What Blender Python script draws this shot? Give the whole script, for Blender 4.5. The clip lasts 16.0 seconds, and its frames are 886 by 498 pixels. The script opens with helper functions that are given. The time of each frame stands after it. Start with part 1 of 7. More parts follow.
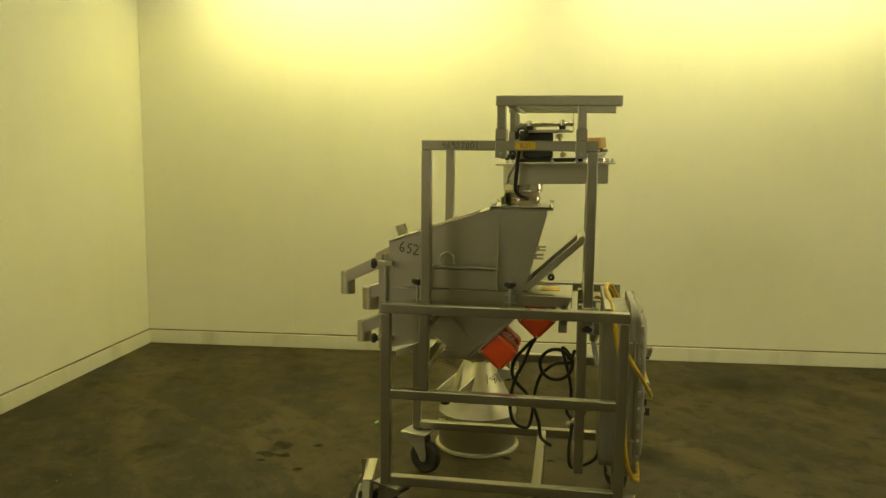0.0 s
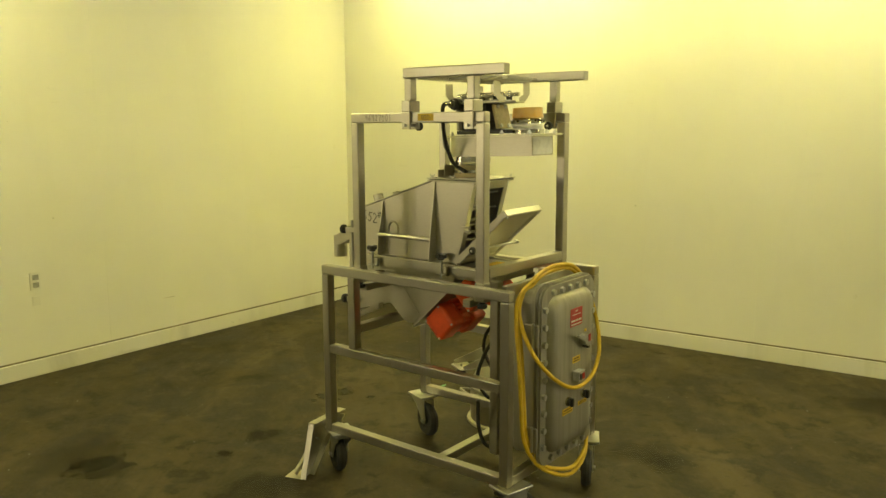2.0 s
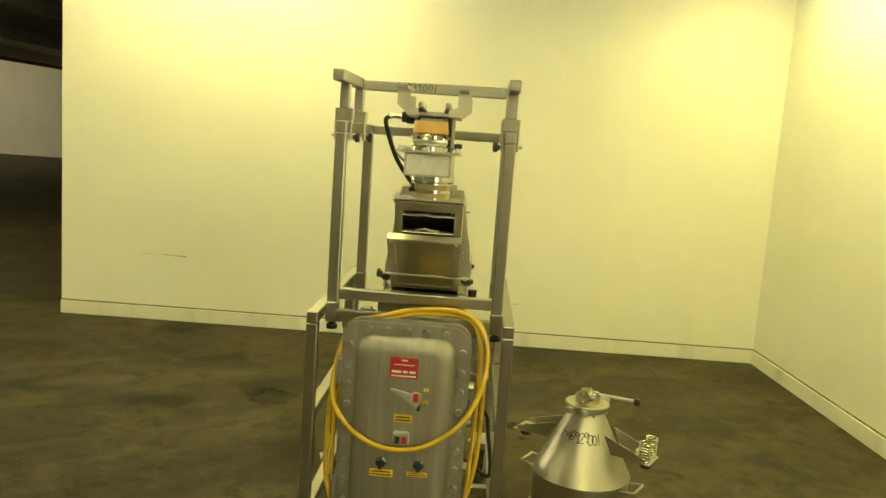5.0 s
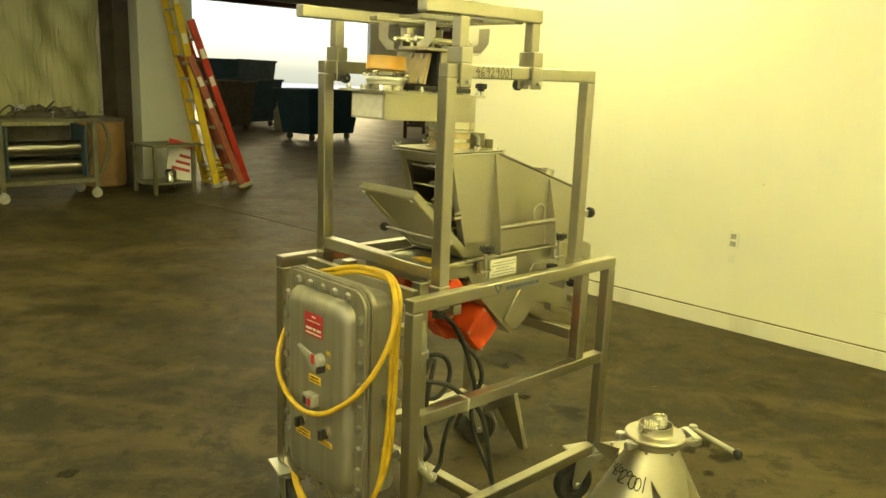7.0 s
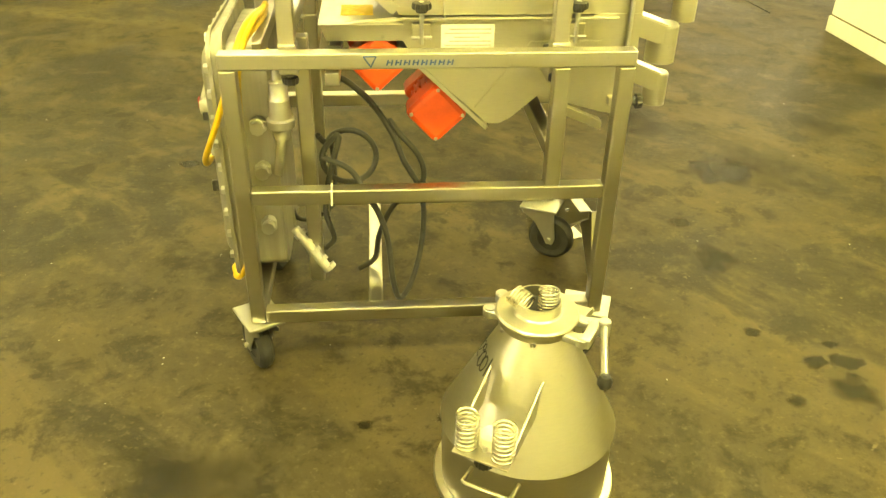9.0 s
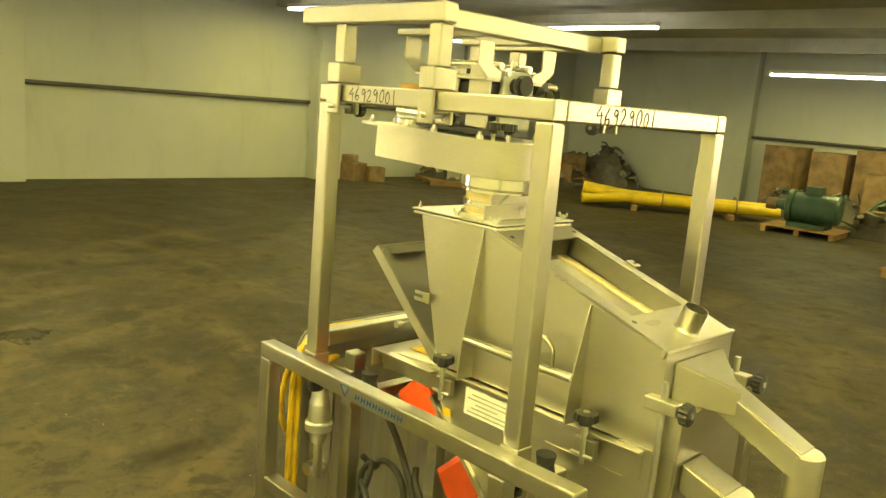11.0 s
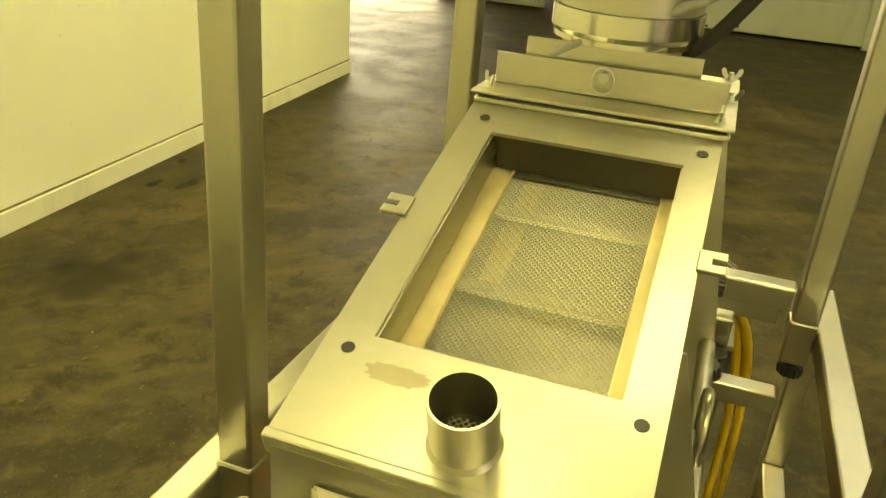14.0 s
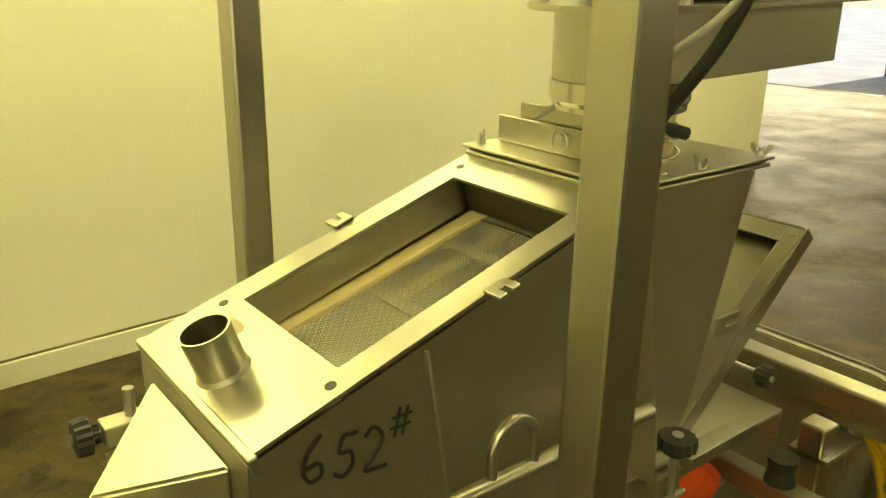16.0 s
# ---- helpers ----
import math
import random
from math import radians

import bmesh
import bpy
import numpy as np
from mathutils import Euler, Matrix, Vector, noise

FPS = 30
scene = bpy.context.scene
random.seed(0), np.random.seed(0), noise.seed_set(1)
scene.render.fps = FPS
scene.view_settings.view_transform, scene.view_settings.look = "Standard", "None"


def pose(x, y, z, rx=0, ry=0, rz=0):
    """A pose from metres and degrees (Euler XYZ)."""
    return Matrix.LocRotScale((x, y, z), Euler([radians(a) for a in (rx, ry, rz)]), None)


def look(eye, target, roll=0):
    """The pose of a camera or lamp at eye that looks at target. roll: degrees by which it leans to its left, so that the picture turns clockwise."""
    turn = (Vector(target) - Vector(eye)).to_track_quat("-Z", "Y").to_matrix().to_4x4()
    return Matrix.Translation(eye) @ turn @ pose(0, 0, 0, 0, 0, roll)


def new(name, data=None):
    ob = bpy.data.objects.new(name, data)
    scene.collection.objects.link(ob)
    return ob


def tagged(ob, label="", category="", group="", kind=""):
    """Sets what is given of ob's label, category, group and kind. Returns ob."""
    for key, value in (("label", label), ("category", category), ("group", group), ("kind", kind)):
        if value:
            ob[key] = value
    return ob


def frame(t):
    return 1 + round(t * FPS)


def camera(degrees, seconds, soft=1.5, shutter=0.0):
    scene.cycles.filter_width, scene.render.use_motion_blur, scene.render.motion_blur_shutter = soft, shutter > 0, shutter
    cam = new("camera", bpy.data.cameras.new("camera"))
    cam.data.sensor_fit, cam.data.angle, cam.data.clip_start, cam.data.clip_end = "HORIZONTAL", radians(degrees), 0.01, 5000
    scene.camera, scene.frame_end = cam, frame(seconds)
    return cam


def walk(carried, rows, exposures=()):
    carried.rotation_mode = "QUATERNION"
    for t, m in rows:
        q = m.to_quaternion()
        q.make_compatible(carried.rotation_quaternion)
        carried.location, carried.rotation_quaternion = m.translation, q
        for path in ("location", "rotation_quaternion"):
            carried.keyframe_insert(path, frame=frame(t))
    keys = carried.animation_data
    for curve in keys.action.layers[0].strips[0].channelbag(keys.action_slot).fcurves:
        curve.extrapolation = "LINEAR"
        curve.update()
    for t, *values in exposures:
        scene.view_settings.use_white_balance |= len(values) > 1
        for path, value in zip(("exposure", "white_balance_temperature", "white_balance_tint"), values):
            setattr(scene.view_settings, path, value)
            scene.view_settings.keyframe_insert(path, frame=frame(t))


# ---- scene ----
cam = camera(58.2, 16.0)

PATH = [
    (0, (0.762, -3.117, 1.627), (0.445, -1.158, 1.373), 0.6),
    (0.5, (1.178, -3.126, 1.623), (0.658, -1.215, 1.341), -0.2),
    (1, (1.686, -2.997, 1.599), (1.001, -1.143, 1.292), -0.4),
    (1.5, (2.16, -2.773, 1.588), (1.151, -1.07, 1.3), -1.3),
    (2, (2.584, -2.426, 1.607), (1.368, -0.868, 1.298), -0.2),
    (2.5, (3.005, -2.04, 1.624), (1.587, -0.674, 1.273), -0.4),
    (3, (3.256, -1.575, 1.644), (1.664, -0.435, 1.237), 0.9),
    (3.5, (3.54, -1.063, 1.626), (1.793, -0.187, 1.201), 2.0),
    (4, (3.632, -0.533, 1.597), (1.769, 0.05, 1.163), 2.1),
    (4.5, (3.708, 0.037, 1.588), (1.759, 0.316, 1.231), 3.4),
    (4.7, (3.718, 0.251, 1.621), (1.747, 0.389, 1.306), 3.7),
    (6.8, (2.63, 2.218, 1.592), (1.161, 0.921, 1.194), 2.4),
    (7, (2.457, 2.345, 1.617), (1.099, 0.939, 1.194), 2.2),
    (7.5, (1.965, 2.481, 1.594), (0.916, 0.876, 1.027), 2.2),
    (8, (1.477, 2.611, 1.56), (0.678, 0.969, 0.745), 2.4),
    (8.5, (1.053, 2.643, 1.559), (0.585, 1.013, 0.498), 2.2),
    (9, (0.628, 2.557, 1.582), (0.476, 0.862, 0.531), 1.1),
    (9.5, (0.203, 2.539, 1.611), (0.499, 0.72, 0.835), -0.4),
    (10, (-0.141, 2.373, 1.61), (0.571, 0.589, 1.053), 0.6),
    (10.2, (-0.276, 2.289, 1.632), (0.569, 0.541, 1.154), 2.0),
    (12.3, (-0.983, 0.898, 1.625), (0.924, 0.437, 1.239), 5.2),
    (12.5, (-0.921, 0.784, 1.606), (1.007, 0.469, 1.179), 5.2),
    (13, (-0.756, 0.547, 1.612), (1.162, 0.462, 1.052), 5.9),
    (13.5, (-0.591, 0.333, 1.598), (1.262, 0.597, 0.895), 5.1),
    (14, (-0.415, 0.266, 1.579), (1.317, 0.83, 0.752), 4.8),
    (14.5, (-0.277, 0.248, 1.575), (1.392, 0.9, 0.688), 4.7),
    (15, (-0.251, 0.165, 1.567), (1.33, 0.972, 0.647), 3.6),
    (15.5, (-0.299, -0.075, 1.589), (1.108, 1.111, 0.807), 1.2),
    (16, (-0.236, -0.272, 1.584), (0.932, 1.218, 0.938), 1.0),
]
walk(cam, [(t, look(eye, target, roll)) for t, eye, target, roll in PATH],
     [(0, -0.34, 6500, 9), (1.5, 0.0, 6500, 9), (2.5, 0.06, 6500, 9), (4.5, 0.32, 6500, 9), (7.0, 0.74, 6700, 6), (8.0, 1.38, 7100, 4), (9.0, 1.85, 7400, 4), (9.5, 1.85, 7400, 4), (10.2, 1.55, 7200, 4), (12.3, 1.08, 7100, 4), (13.2, 0.95, 7100, 4), (14.0, 0.7, 7100, 5), (14.5, 0.65, 7100, 5), (16.0, 0.38, 6900, 5)])

# ---- world, light ----
world = bpy.data.worlds.new("sky")
scene.world = world
world.use_nodes = True
sky = world.node_tree.nodes.new("ShaderNodeTexSky")
sky.sky_type, sky.sun_disc = "NISHITA", False
sky.sun_elevation, sky.sun_rotation = radians(42), radians(70)
world.node_tree.links.new(sky.outputs[0], world.node_tree.nodes["Background"].inputs[0])
world.node_tree.nodes["Background"].inputs[1].default_value = 0.15
sun = new("sun", bpy.data.lights.new("sun", "SUN"))
sun.data.energy, sun.data.angle, sun.data.color = 4.0, radians(0.5), (1.0, 0.95, 0.87)
sun.matrix_world = look((30, 3, 26), (0, 2, 0))

LAMP_COLOUR = (1.0, 0.885, 0.195)
LAMP_WATTS = 50.0


def strip_lamp(x, y, z, turn, watts=1.0):
    ob = new("tube_light", bpy.data.lights.new("tube_light", "AREA"))
    ob.data.shape, ob.data.size, ob.data.size_y = "RECTANGLE", 2.4, 0.22
    ob.data.energy, ob.data.color = LAMP_WATTS * watts, LAMP_COLOUR
    ob.matrix_world = pose(x, y, z, 0, 0, turn)
    return ob


def daylight(name, at, target, w, h, watts, colour=(1.0, 0.90, 0.60)):
    """The sky's light in the opening of a door."""
    ob = new(name, bpy.data.lights.new(name, "AREA"))
    ob.data.shape, ob.data.size, ob.data.size_y = "RECTANGLE", w, h
    ob.data.energy, ob.data.color = watts, colour
    ob.matrix_world = look(at, target)


daylight("yard_door_light", (12.25, 6.4, 1.45), (2, 5.4, 0.6), 3.4, 2.8, 210, (1.0, 0.84, 0.48))
daylight("gateway_light", (-14.2, -25.9, 2.2), (-9, 0, 0.8), 11.0, 4.2, 1000, (1.0, 0.81, 0.42))
daylight("side_room_light", (15.4, 5.15, 1.5), (15.9, 0, 0.9), 4.6, 2.6, 70)
CEILING = 3.35
# Several lamps are unseen, added to brighten the cover, west wall and hall floor.
LAMP_PLACES = [(-0.9, 2.48, 3.0, 3.6, 0.82), (2.0, 2.66, 3.0, 3.6, 0.66), (4.9, 1.2, 2.75, 60, 0.95),
               (-1.6, -4.3, 3.0, 0, 0.36), (1.6, -4.3, 3.0, 0, 0.62), (4.3, -3.7, 2.9, 0, 0.8),
               (1.4, -12.6, 2.6, 0, 0.5), (4.5, -12.7, 2.6, 0, 0.55), (9.95, -6.1, 2.95, 3, 0.46), (10.3, -10.4, 2.9, 3, 0.32), (7.2, -9.2, 3.0, 0, 0.4), (8.3, -1.5, 3.0, 3, 0.5), (-5.5, -6.0, 3.0, 0, 0.55), (-1.85, -1.3, 3.1, 91, 0.75), (3.6, -0.6, 3.1, 90, 0.12), (0.95, 0.25, 3.1, -38, 0.34)]


# ---- materials ----
def nodes_of(name):
    m = bpy.data.materials.new(name)
    m.use_nodes = True
    return m, m.node_tree, m.node_tree.nodes["Principled BSDF"]


def link(t, a, b):
    t.links.new(a, b)


def mixed(t, fac, a, b):
    """A colour mix between two colours or sockets."""
    n = t.nodes.new("ShaderNodeMix")
    n.data_type = "RGBA"
    if isinstance(fac, float):
        n.inputs[0].default_value = fac
    else:
        link(t, fac, n.inputs[0])
    for s, v in ((n.inputs[6], a), (n.inputs[7], b)):
        if isinstance(v, tuple):
            s.default_value = (*v, 1.0)
        else:
            link(t, v, s)
    return n.outputs[2]


def noise_tex(t, scale, detail=4.0, rough=0.55, stretch=None, distort=0.0):
    co = t.nodes.new("ShaderNodeTexCoord")
    n = t.nodes.new("ShaderNodeTexNoise")
    n.inputs["Scale"].default_value, n.inputs["Detail"].default_value = scale, detail
    n.inputs["Roughness"].default_value, n.inputs["Distortion"].default_value = rough, distort
    if stretch:
        mp = t.nodes.new("ShaderNodeMapping")
        mp.inputs["Scale"].default_value = stretch
        link(t, co.outputs["Object"], mp.inputs[0])
        link(t, mp.outputs[0], n.inputs[0])
    else:
        link(t, co.outputs["Object"], n.inputs[0])
    return n.outputs[0]


def ramp(t, socket, lo, hi, a=0.0, b=1.0):
    n = t.nodes.new("ShaderNodeMapRange")
    n.inputs[1].default_value, n.inputs[2].default_value = lo, hi
    n.inputs[3].default_value, n.inputs[4].default_value = a, b
    link(t, socket, n.inputs[0])
    return n.outputs[0]


def bump(t, bsdf, socket, strength, distance=0.002):
    n = t.nodes.new("ShaderNodeBump")
    n.inputs["Strength"].default_value, n.inputs["Distance"].default_value = strength, distance
    link(t, socket, n.inputs["Height"])
    link(t, n.outputs[0], bsdf.inputs["Normal"])


def metal(name, colour, rough, spread=0.06, stretch=(1.5, 1.5, 60), stain=0.10, metallic=1.0, drawn=0.88):
    """Brushed metal: fine drawn grain, faint broad handling marks, small spots."""
    m, t, b = nodes_of(name)
    broad = noise_tex(t, 3.0, 3.0, 0.5)
    spots = noise_tex(t, 45.0, 4.0, 0.6)
    grain = noise_tex(t, 30.0, 2.0, 0.6, stretch)
    col = mixed(t, ramp(t, broad, 0.3, 0.75), colour, tuple(c * (1 - stain) for c in colour))
    col = mixed(t, ramp(t, grain, 0.35, 0.75, 0.0, 0.5), col, tuple(c * drawn for c in colour))
    col = mixed(t, ramp(t, spots, 0.66, 0.80, 0.0, 0.5), col, tuple(c * 0.6 for c in colour))
    link(t, col, b.inputs["Base Color"])
    link(t, ramp(t, grain, 0.3, 0.7, rough - spread * 0.5, rough + spread * 0.5), b.inputs["Roughness"])
    b.inputs["Metallic"].default_value = metallic
    return m


def plain(name, colour, rough, wear=0.3, scale=14.0, spec=0.5, other=None, relief=0.12):
    """Paint, plastic or rubber with dirt at two scales."""
    m, t, b = nodes_of(name)
    broad, fine = noise_tex(t, scale, 5.0), noise_tex(t, scale * 12, 3.0)
    other = other or tuple(c * (1 - wear) for c in colour)
    col = mixed(t, ramp(t, broad, 0.4, 0.72), colour, other)
    col = mixed(t, ramp(t, fine, 0.5, 0.8, 0.0, 0.35), col, other)
    link(t, col, b.inputs["Base Color"])
    link(t, ramp(t, broad, 0.3, 0.7, rough - 0.07, rough + 0.1), b.inputs["Roughness"])
    b.inputs["Specular IOR Level"].default_value = spec
    bump(t, b, fine, relief, 0.0008)
    return m


STEEL = metal("brushed_steel", (0.47, 0.45, 0.385), 0.315, 0.03, (1.0, 1.0, 1.0))
SHEET = metal("sheet_steel", (0.52, 0.50, 0.425), 0.37, 0.05, (1.5, 1.5, 8.0))
POLISH = metal("polished_steel", (0.68, 0.66, 0.58), 0.19, 0.05, (1, 1, 6))
CAST = metal("cast_aluminium", (0.40, 0.385, 0.34), 0.50, 0.10, (1.2, 1.2, 0.06), 0.25, 0.8, 0.55)
ZINC = metal("zinc_plate", (0.58, 0.58, 0.57), 0.38, 0.08, (2, 2, 2), 0.2)
WIRE = metal("woven_wire", (0.44, 0.42, 0.36), 0.36, 0.04, (2, 2, 2), 0.1)
ORANGE = plain("orange_paint", (0.75, 0.085, 0.018), 0.42, 0.35, 9.0)
RUBBER = plain("black_rubber", (0.022, 0.022, 0.023), 0.6, -0.9, 20.0, 0.3)
BLACK = plain("black_plastic", (0.018, 0.018, 0.02), 0.38, -0.6, 30.0, 0.5)
YELLOW = plain("yellow_jacket", (0.60, 0.40, 0.022), 0.42, 0.3, 18.0)
IVORY = plain("ivory_sleeve", (0.55, 0.46, 0.27), 0.45, 0.3, 25.0)
STRIP = plain("pale_wood_strip", (0.78, 0.66, 0.38), 0.5, 0.25, 12.0)
RED = plain("red_label", (0.40, 0.022, 0.028), 0.45, 0.2, 40.0)
TAG = plain("yellow_label", (0.75, 0.50, 0.03), 0.5, 0.25, 60.0)
BARS = plain("pale_bar", (0.60, 0.57, 0.46), 0.5, 0.2, 30.0)
PAPER = plain("white_label", (0.72, 0.72, 0.68), 0.5, 0.15, 50.0)
INK = plain("marker_ink", (0.012, 0.012, 0.014), 0.5, 0.0, 30.0)
BLUE = plain("blue_lettering", (0.022, 0.075, 0.25), 0.45, 0.2, 40.0)
GREY = plain("grey_casting", (0.36, 0.36, 0.34), 0.45, 0.35, 25.0)


def amber_material():
    m, t, b = nodes_of("amber_plastic")
    link(t, mixed(t, ramp(t, noise_tex(t, 16.0), 0.35, 0.7), (0.80, 0.42, 0.05), (0.75, 0.50, 0.16)), b.inputs["Base Color"])
    b.inputs["Roughness"].default_value = 0.28
    b.inputs["Transmission Weight"].default_value = 0.35
    return m


def wall_material(name, base, marks, streak):
    """Old wall paint: broad tone, vertical runs, scuffs, small pits."""
    m, t, b = nodes_of(name)
    broad = noise_tex(t, 0.7, 5.0)
    run = noise_tex(t, 1.0, 6.0, 0.6, (3.0, 3.0, 0.7), 0.4)
    spots = noise_tex(t, 9.0, 6.0, 0.65)
    scuff = noise_tex(t, 1.4, 7.0, 0.7, (0.5, 0.5, 5.0), 0.6)
    pits = noise_tex(t, 34.0, 2.0, 0.5)
    col = mixed(t, ramp(t, broad, 0.35, 0.7), base, tuple(c * 0.92 for c in base))
    col = mixed(t, ramp(t, run, 0.54, 0.8, 0.0, streak), col, marks)
    col = mixed(t, ramp(t, spots, 0.66, 0.8, 0.0, 0.4), col, marks)
    col = mixed(t, ramp(t, scuff, 0.66, 0.76, 0.0, 0.45 * streak + 0.1), col, tuple(c * 0.6 for c in marks))
    col = mixed(t, ramp(t, pits, 0.755, 0.79, 0.0, 0.5), col, tuple(c * 0.45 for c in marks))
    link(t, col, b.inputs["Base Color"])
    link(t, ramp(t, broad, 0.3, 0.7, 0.42, 0.6), b.inputs["Roughness"])
    bump(t, b, noise_tex(t, 60.0, 4.0), 0.08, 0.002)
    return m


PANEL = wall_material("painted_wall_panel", (0.80, 0.79, 0.71), (0.50, 0.47, 0.35), 0.09)
BOARD = wall_material("scuffed_white_board", (0.74, 0.73, 0.66), (0.28, 0.26, 0.20), 0.5)
BLOCK = wall_material("painted_block_wall", (0.50, 0.52, 0.45), (0.30, 0.29, 0.22), 0.28)
DOORPAINT = wall_material("old_door_paint", (0.50, 0.53, 0.44), (0.26, 0.25, 0.18), 0.4)


def sweeps(t, centre, tightness, length, scale, detail=5.0):
    """Noise drawn out along circles round a centre: the arcs that turning wheels and brooms leave."""
    co, sub = t.nodes.new("ShaderNodeTexCoord"), t.nodes.new("ShaderNodeVectorMath")
    sub.operation = "SUBTRACT"
    sub.inputs[1].default_value = (*centre, 0.0)
    link(t, co.outputs["Object"], sub.inputs[0])
    ln, sep, ang, com = (t.nodes.new(n) for n in ("ShaderNodeVectorMath", "ShaderNodeSeparateXYZ", "ShaderNodeMath", "ShaderNodeCombineXYZ"))
    ln.operation, ang.operation = "LENGTH", "ARCTAN2"
    link(t, sub.outputs[0], ln.inputs[0])
    link(t, sub.outputs[0], sep.inputs[0])
    link(t, sep.outputs["Y"], ang.inputs[0])
    link(t, sep.outputs["X"], ang.inputs[1])
    for socket, factor, k in ((ln.outputs["Value"], tightness, 0), (ang.outputs[0], length, 1)):
        mul = t.nodes.new("ShaderNodeMath")
        mul.operation = "MULTIPLY"
        mul.inputs[1].default_value = factor
        link(t, socket, mul.inputs[0])
        link(t, mul.outputs[0], com.inputs[k])
    n = t.nodes.new("ShaderNodeTexNoise")
    n.inputs["Scale"].default_value, n.inputs["Detail"].default_value, n.inputs["Roughness"].default_value = scale, detail, 0.6
    n.inputs["Distortion"].default_value = 0.25
    link(t, com.outputs[0], n.inputs[0])
    return n.outputs[0]


def product(t, a, b):
    n = t.nodes.new("ShaderNodeMath")
    n.operation = "MULTIPLY"
    link(t, a, n.inputs[0])
    link(t, b, n.inputs[1])
    return n.outputs[0]


def floor_material():
    """Dark trodden concrete: broad dirt, wheel arcs, damp patches, fine speckle, pale grit."""
    m, t, b = nodes_of("worn_concrete")
    broad, mid, fine = noise_tex(t, 0.35, 6.0), noise_tex(t, 1.7, 9.0, 0.66, None, 0.5), noise_tex(t, 42.0, 6.0, 0.7)
    arc_a = sweeps(t, (5.5, 5.0), 2.6, 1.5, 1.0, 6.0)
    arc_b = sweeps(t, (-7.0, -6.0), 3.2, 2.6, 1.0, 8.0)
    oil = noise_tex(t, 1.4, 5.0, 0.6, None, 0.8)
    grit = noise_tex(t, 18.0, 3.0, 0.6)
    mottle = noise_tex(t, 6.0, 8.0, 0.7, None, 0.3)
    col = mixed(t, ramp(t, broad, 0.40, 0.62), (0.058, 0.0465, 0.0245), (0.038, 0.0305, 0.0165))
    where = ramp(t, noise_tex(t, 0.8, 4.0, 0.6), 0.42, 0.60)
    col = mixed(t, product(t, where, ramp(t, arc_a, 0.48, 0.64, 0.0, 0.8)), col, (0.135, 0.105, 0.052))
    col = mixed(t, product(t, where, ramp(t, arc_a, 0.30, 0.43, 0.6, 0.0)), col, (0.018, 0.0148, 0.009))
    col = mixed(t, ramp(t, arc_b, 0.52, 0.64, 0.0, 0.60), col, (0.105, 0.082, 0.041))
    col = mixed(t, product(t, where, ramp(t, arc_b, 0.34, 0.42, 0.5, 0.0)), col, (0.020, 0.0165, 0.010))
    col = mixed(t, ramp(t, mid, 0.52, 0.60, 0.0, 0.80), col, (0.016, 0.013, 0.0065))
    col = mixed(t, ramp(t, mid, 0.34, 0.45, 0.60, 0.0), col, (0.098, 0.078, 0.040))
    col = mixed(t, ramp(t, oil, 0.60, 0.67, 0.0, 0.70), col, (0.011, 0.009, 0.0055))
    col = mixed(t, ramp(t, mottle, 0.52, 0.61, 0.0, 0.72), col, (0.015, 0.0123, 0.0065))
    col = mixed(t, ramp(t, mottle, 0.34, 0.46, 0.62, 0.0), col, (0.098, 0.079, 0.042))
    col = mixed(t, ramp(t, fine, 0.56, 0.70, 0.0, 0.65), col, (0.125, 0.100, 0.062))
    col = mixed(t, ramp(t, fine, 0.30, 0.44, 0.70, 0.0), col, (0.014, 0.0115, 0.007))
    col = mixed(t, ramp(t, grit, 0.70, 0.74, 0.0, 0.55), col, (0.17, 0.14, 0.09))
    col = mixed(t, 0.16, col, (0.010, 0.0083, 0.005))
    link(t, col, b.inputs["Base Color"])
    rough = t.nodes.new("ShaderNodeMath")
    rough.operation = "ADD"
    link(t, ramp(t, mid, 0.36, 0.66, 0.62, 0.44), rough.inputs[0])
    link(t, ramp(t, fine, 0.3, 0.7, -0.05, 0.12), rough.inputs[1])
    link(t, rough.outputs[0], b.inputs["Roughness"])
    b.inputs["Specular IOR Level"].default_value = 0.2
    bump(t, b, fine, 0.3, 0.003)
    return m


CONCRETE = floor_material()


def stain_material(name, depth, spread):
    """Oil soaked into concrete: dark in the middle, fading out raggedly."""
    m, t, b = nodes_of(name)
    link(t, mixed(t, ramp(t, noise_tex(t, 14.0, 4.0), 0.4, 0.65), (0.013, 0.0105, 0.0072), (0.022, 0.0175, 0.012)), b.inputs["Base Color"])
    b.inputs["Roughness"].default_value, b.inputs["Specular IOR Level"].default_value = 0.5, 0.25
    co, sub, ln = t.nodes.new("ShaderNodeTexCoord"), t.nodes.new("ShaderNodeVectorMath"), t.nodes.new("ShaderNodeVectorMath")
    sub.operation, ln.operation = "SUBTRACT", "LENGTH"
    sub.inputs[1].default_value = (0.5, 0.5, 0.5)
    flat = t.nodes.new("ShaderNodeVectorMath")
    flat.operation = "MULTIPLY"
    flat.inputs[1].default_value = (1.0, 1.0, 0.0)
    link(t, co.outputs["Generated"], sub.inputs[0])
    link(t, sub.outputs[0], flat.inputs[0])
    link(t, flat.outputs[0], ln.inputs[0])
    add = t.nodes.new("ShaderNodeMath")
    add.operation = "ADD"
    link(t, ln.outputs["Value"], add.inputs[0])
    link(t, ramp(t, noise_tex(t, 7.0, 6.0, 0.65), 0.3, 0.7, -0.3, 0.3), add.inputs[1])
    link(t, ramp(t, add.outputs[0], spread, 0.46, depth, 0.0), b.inputs["Alpha"])
    return m


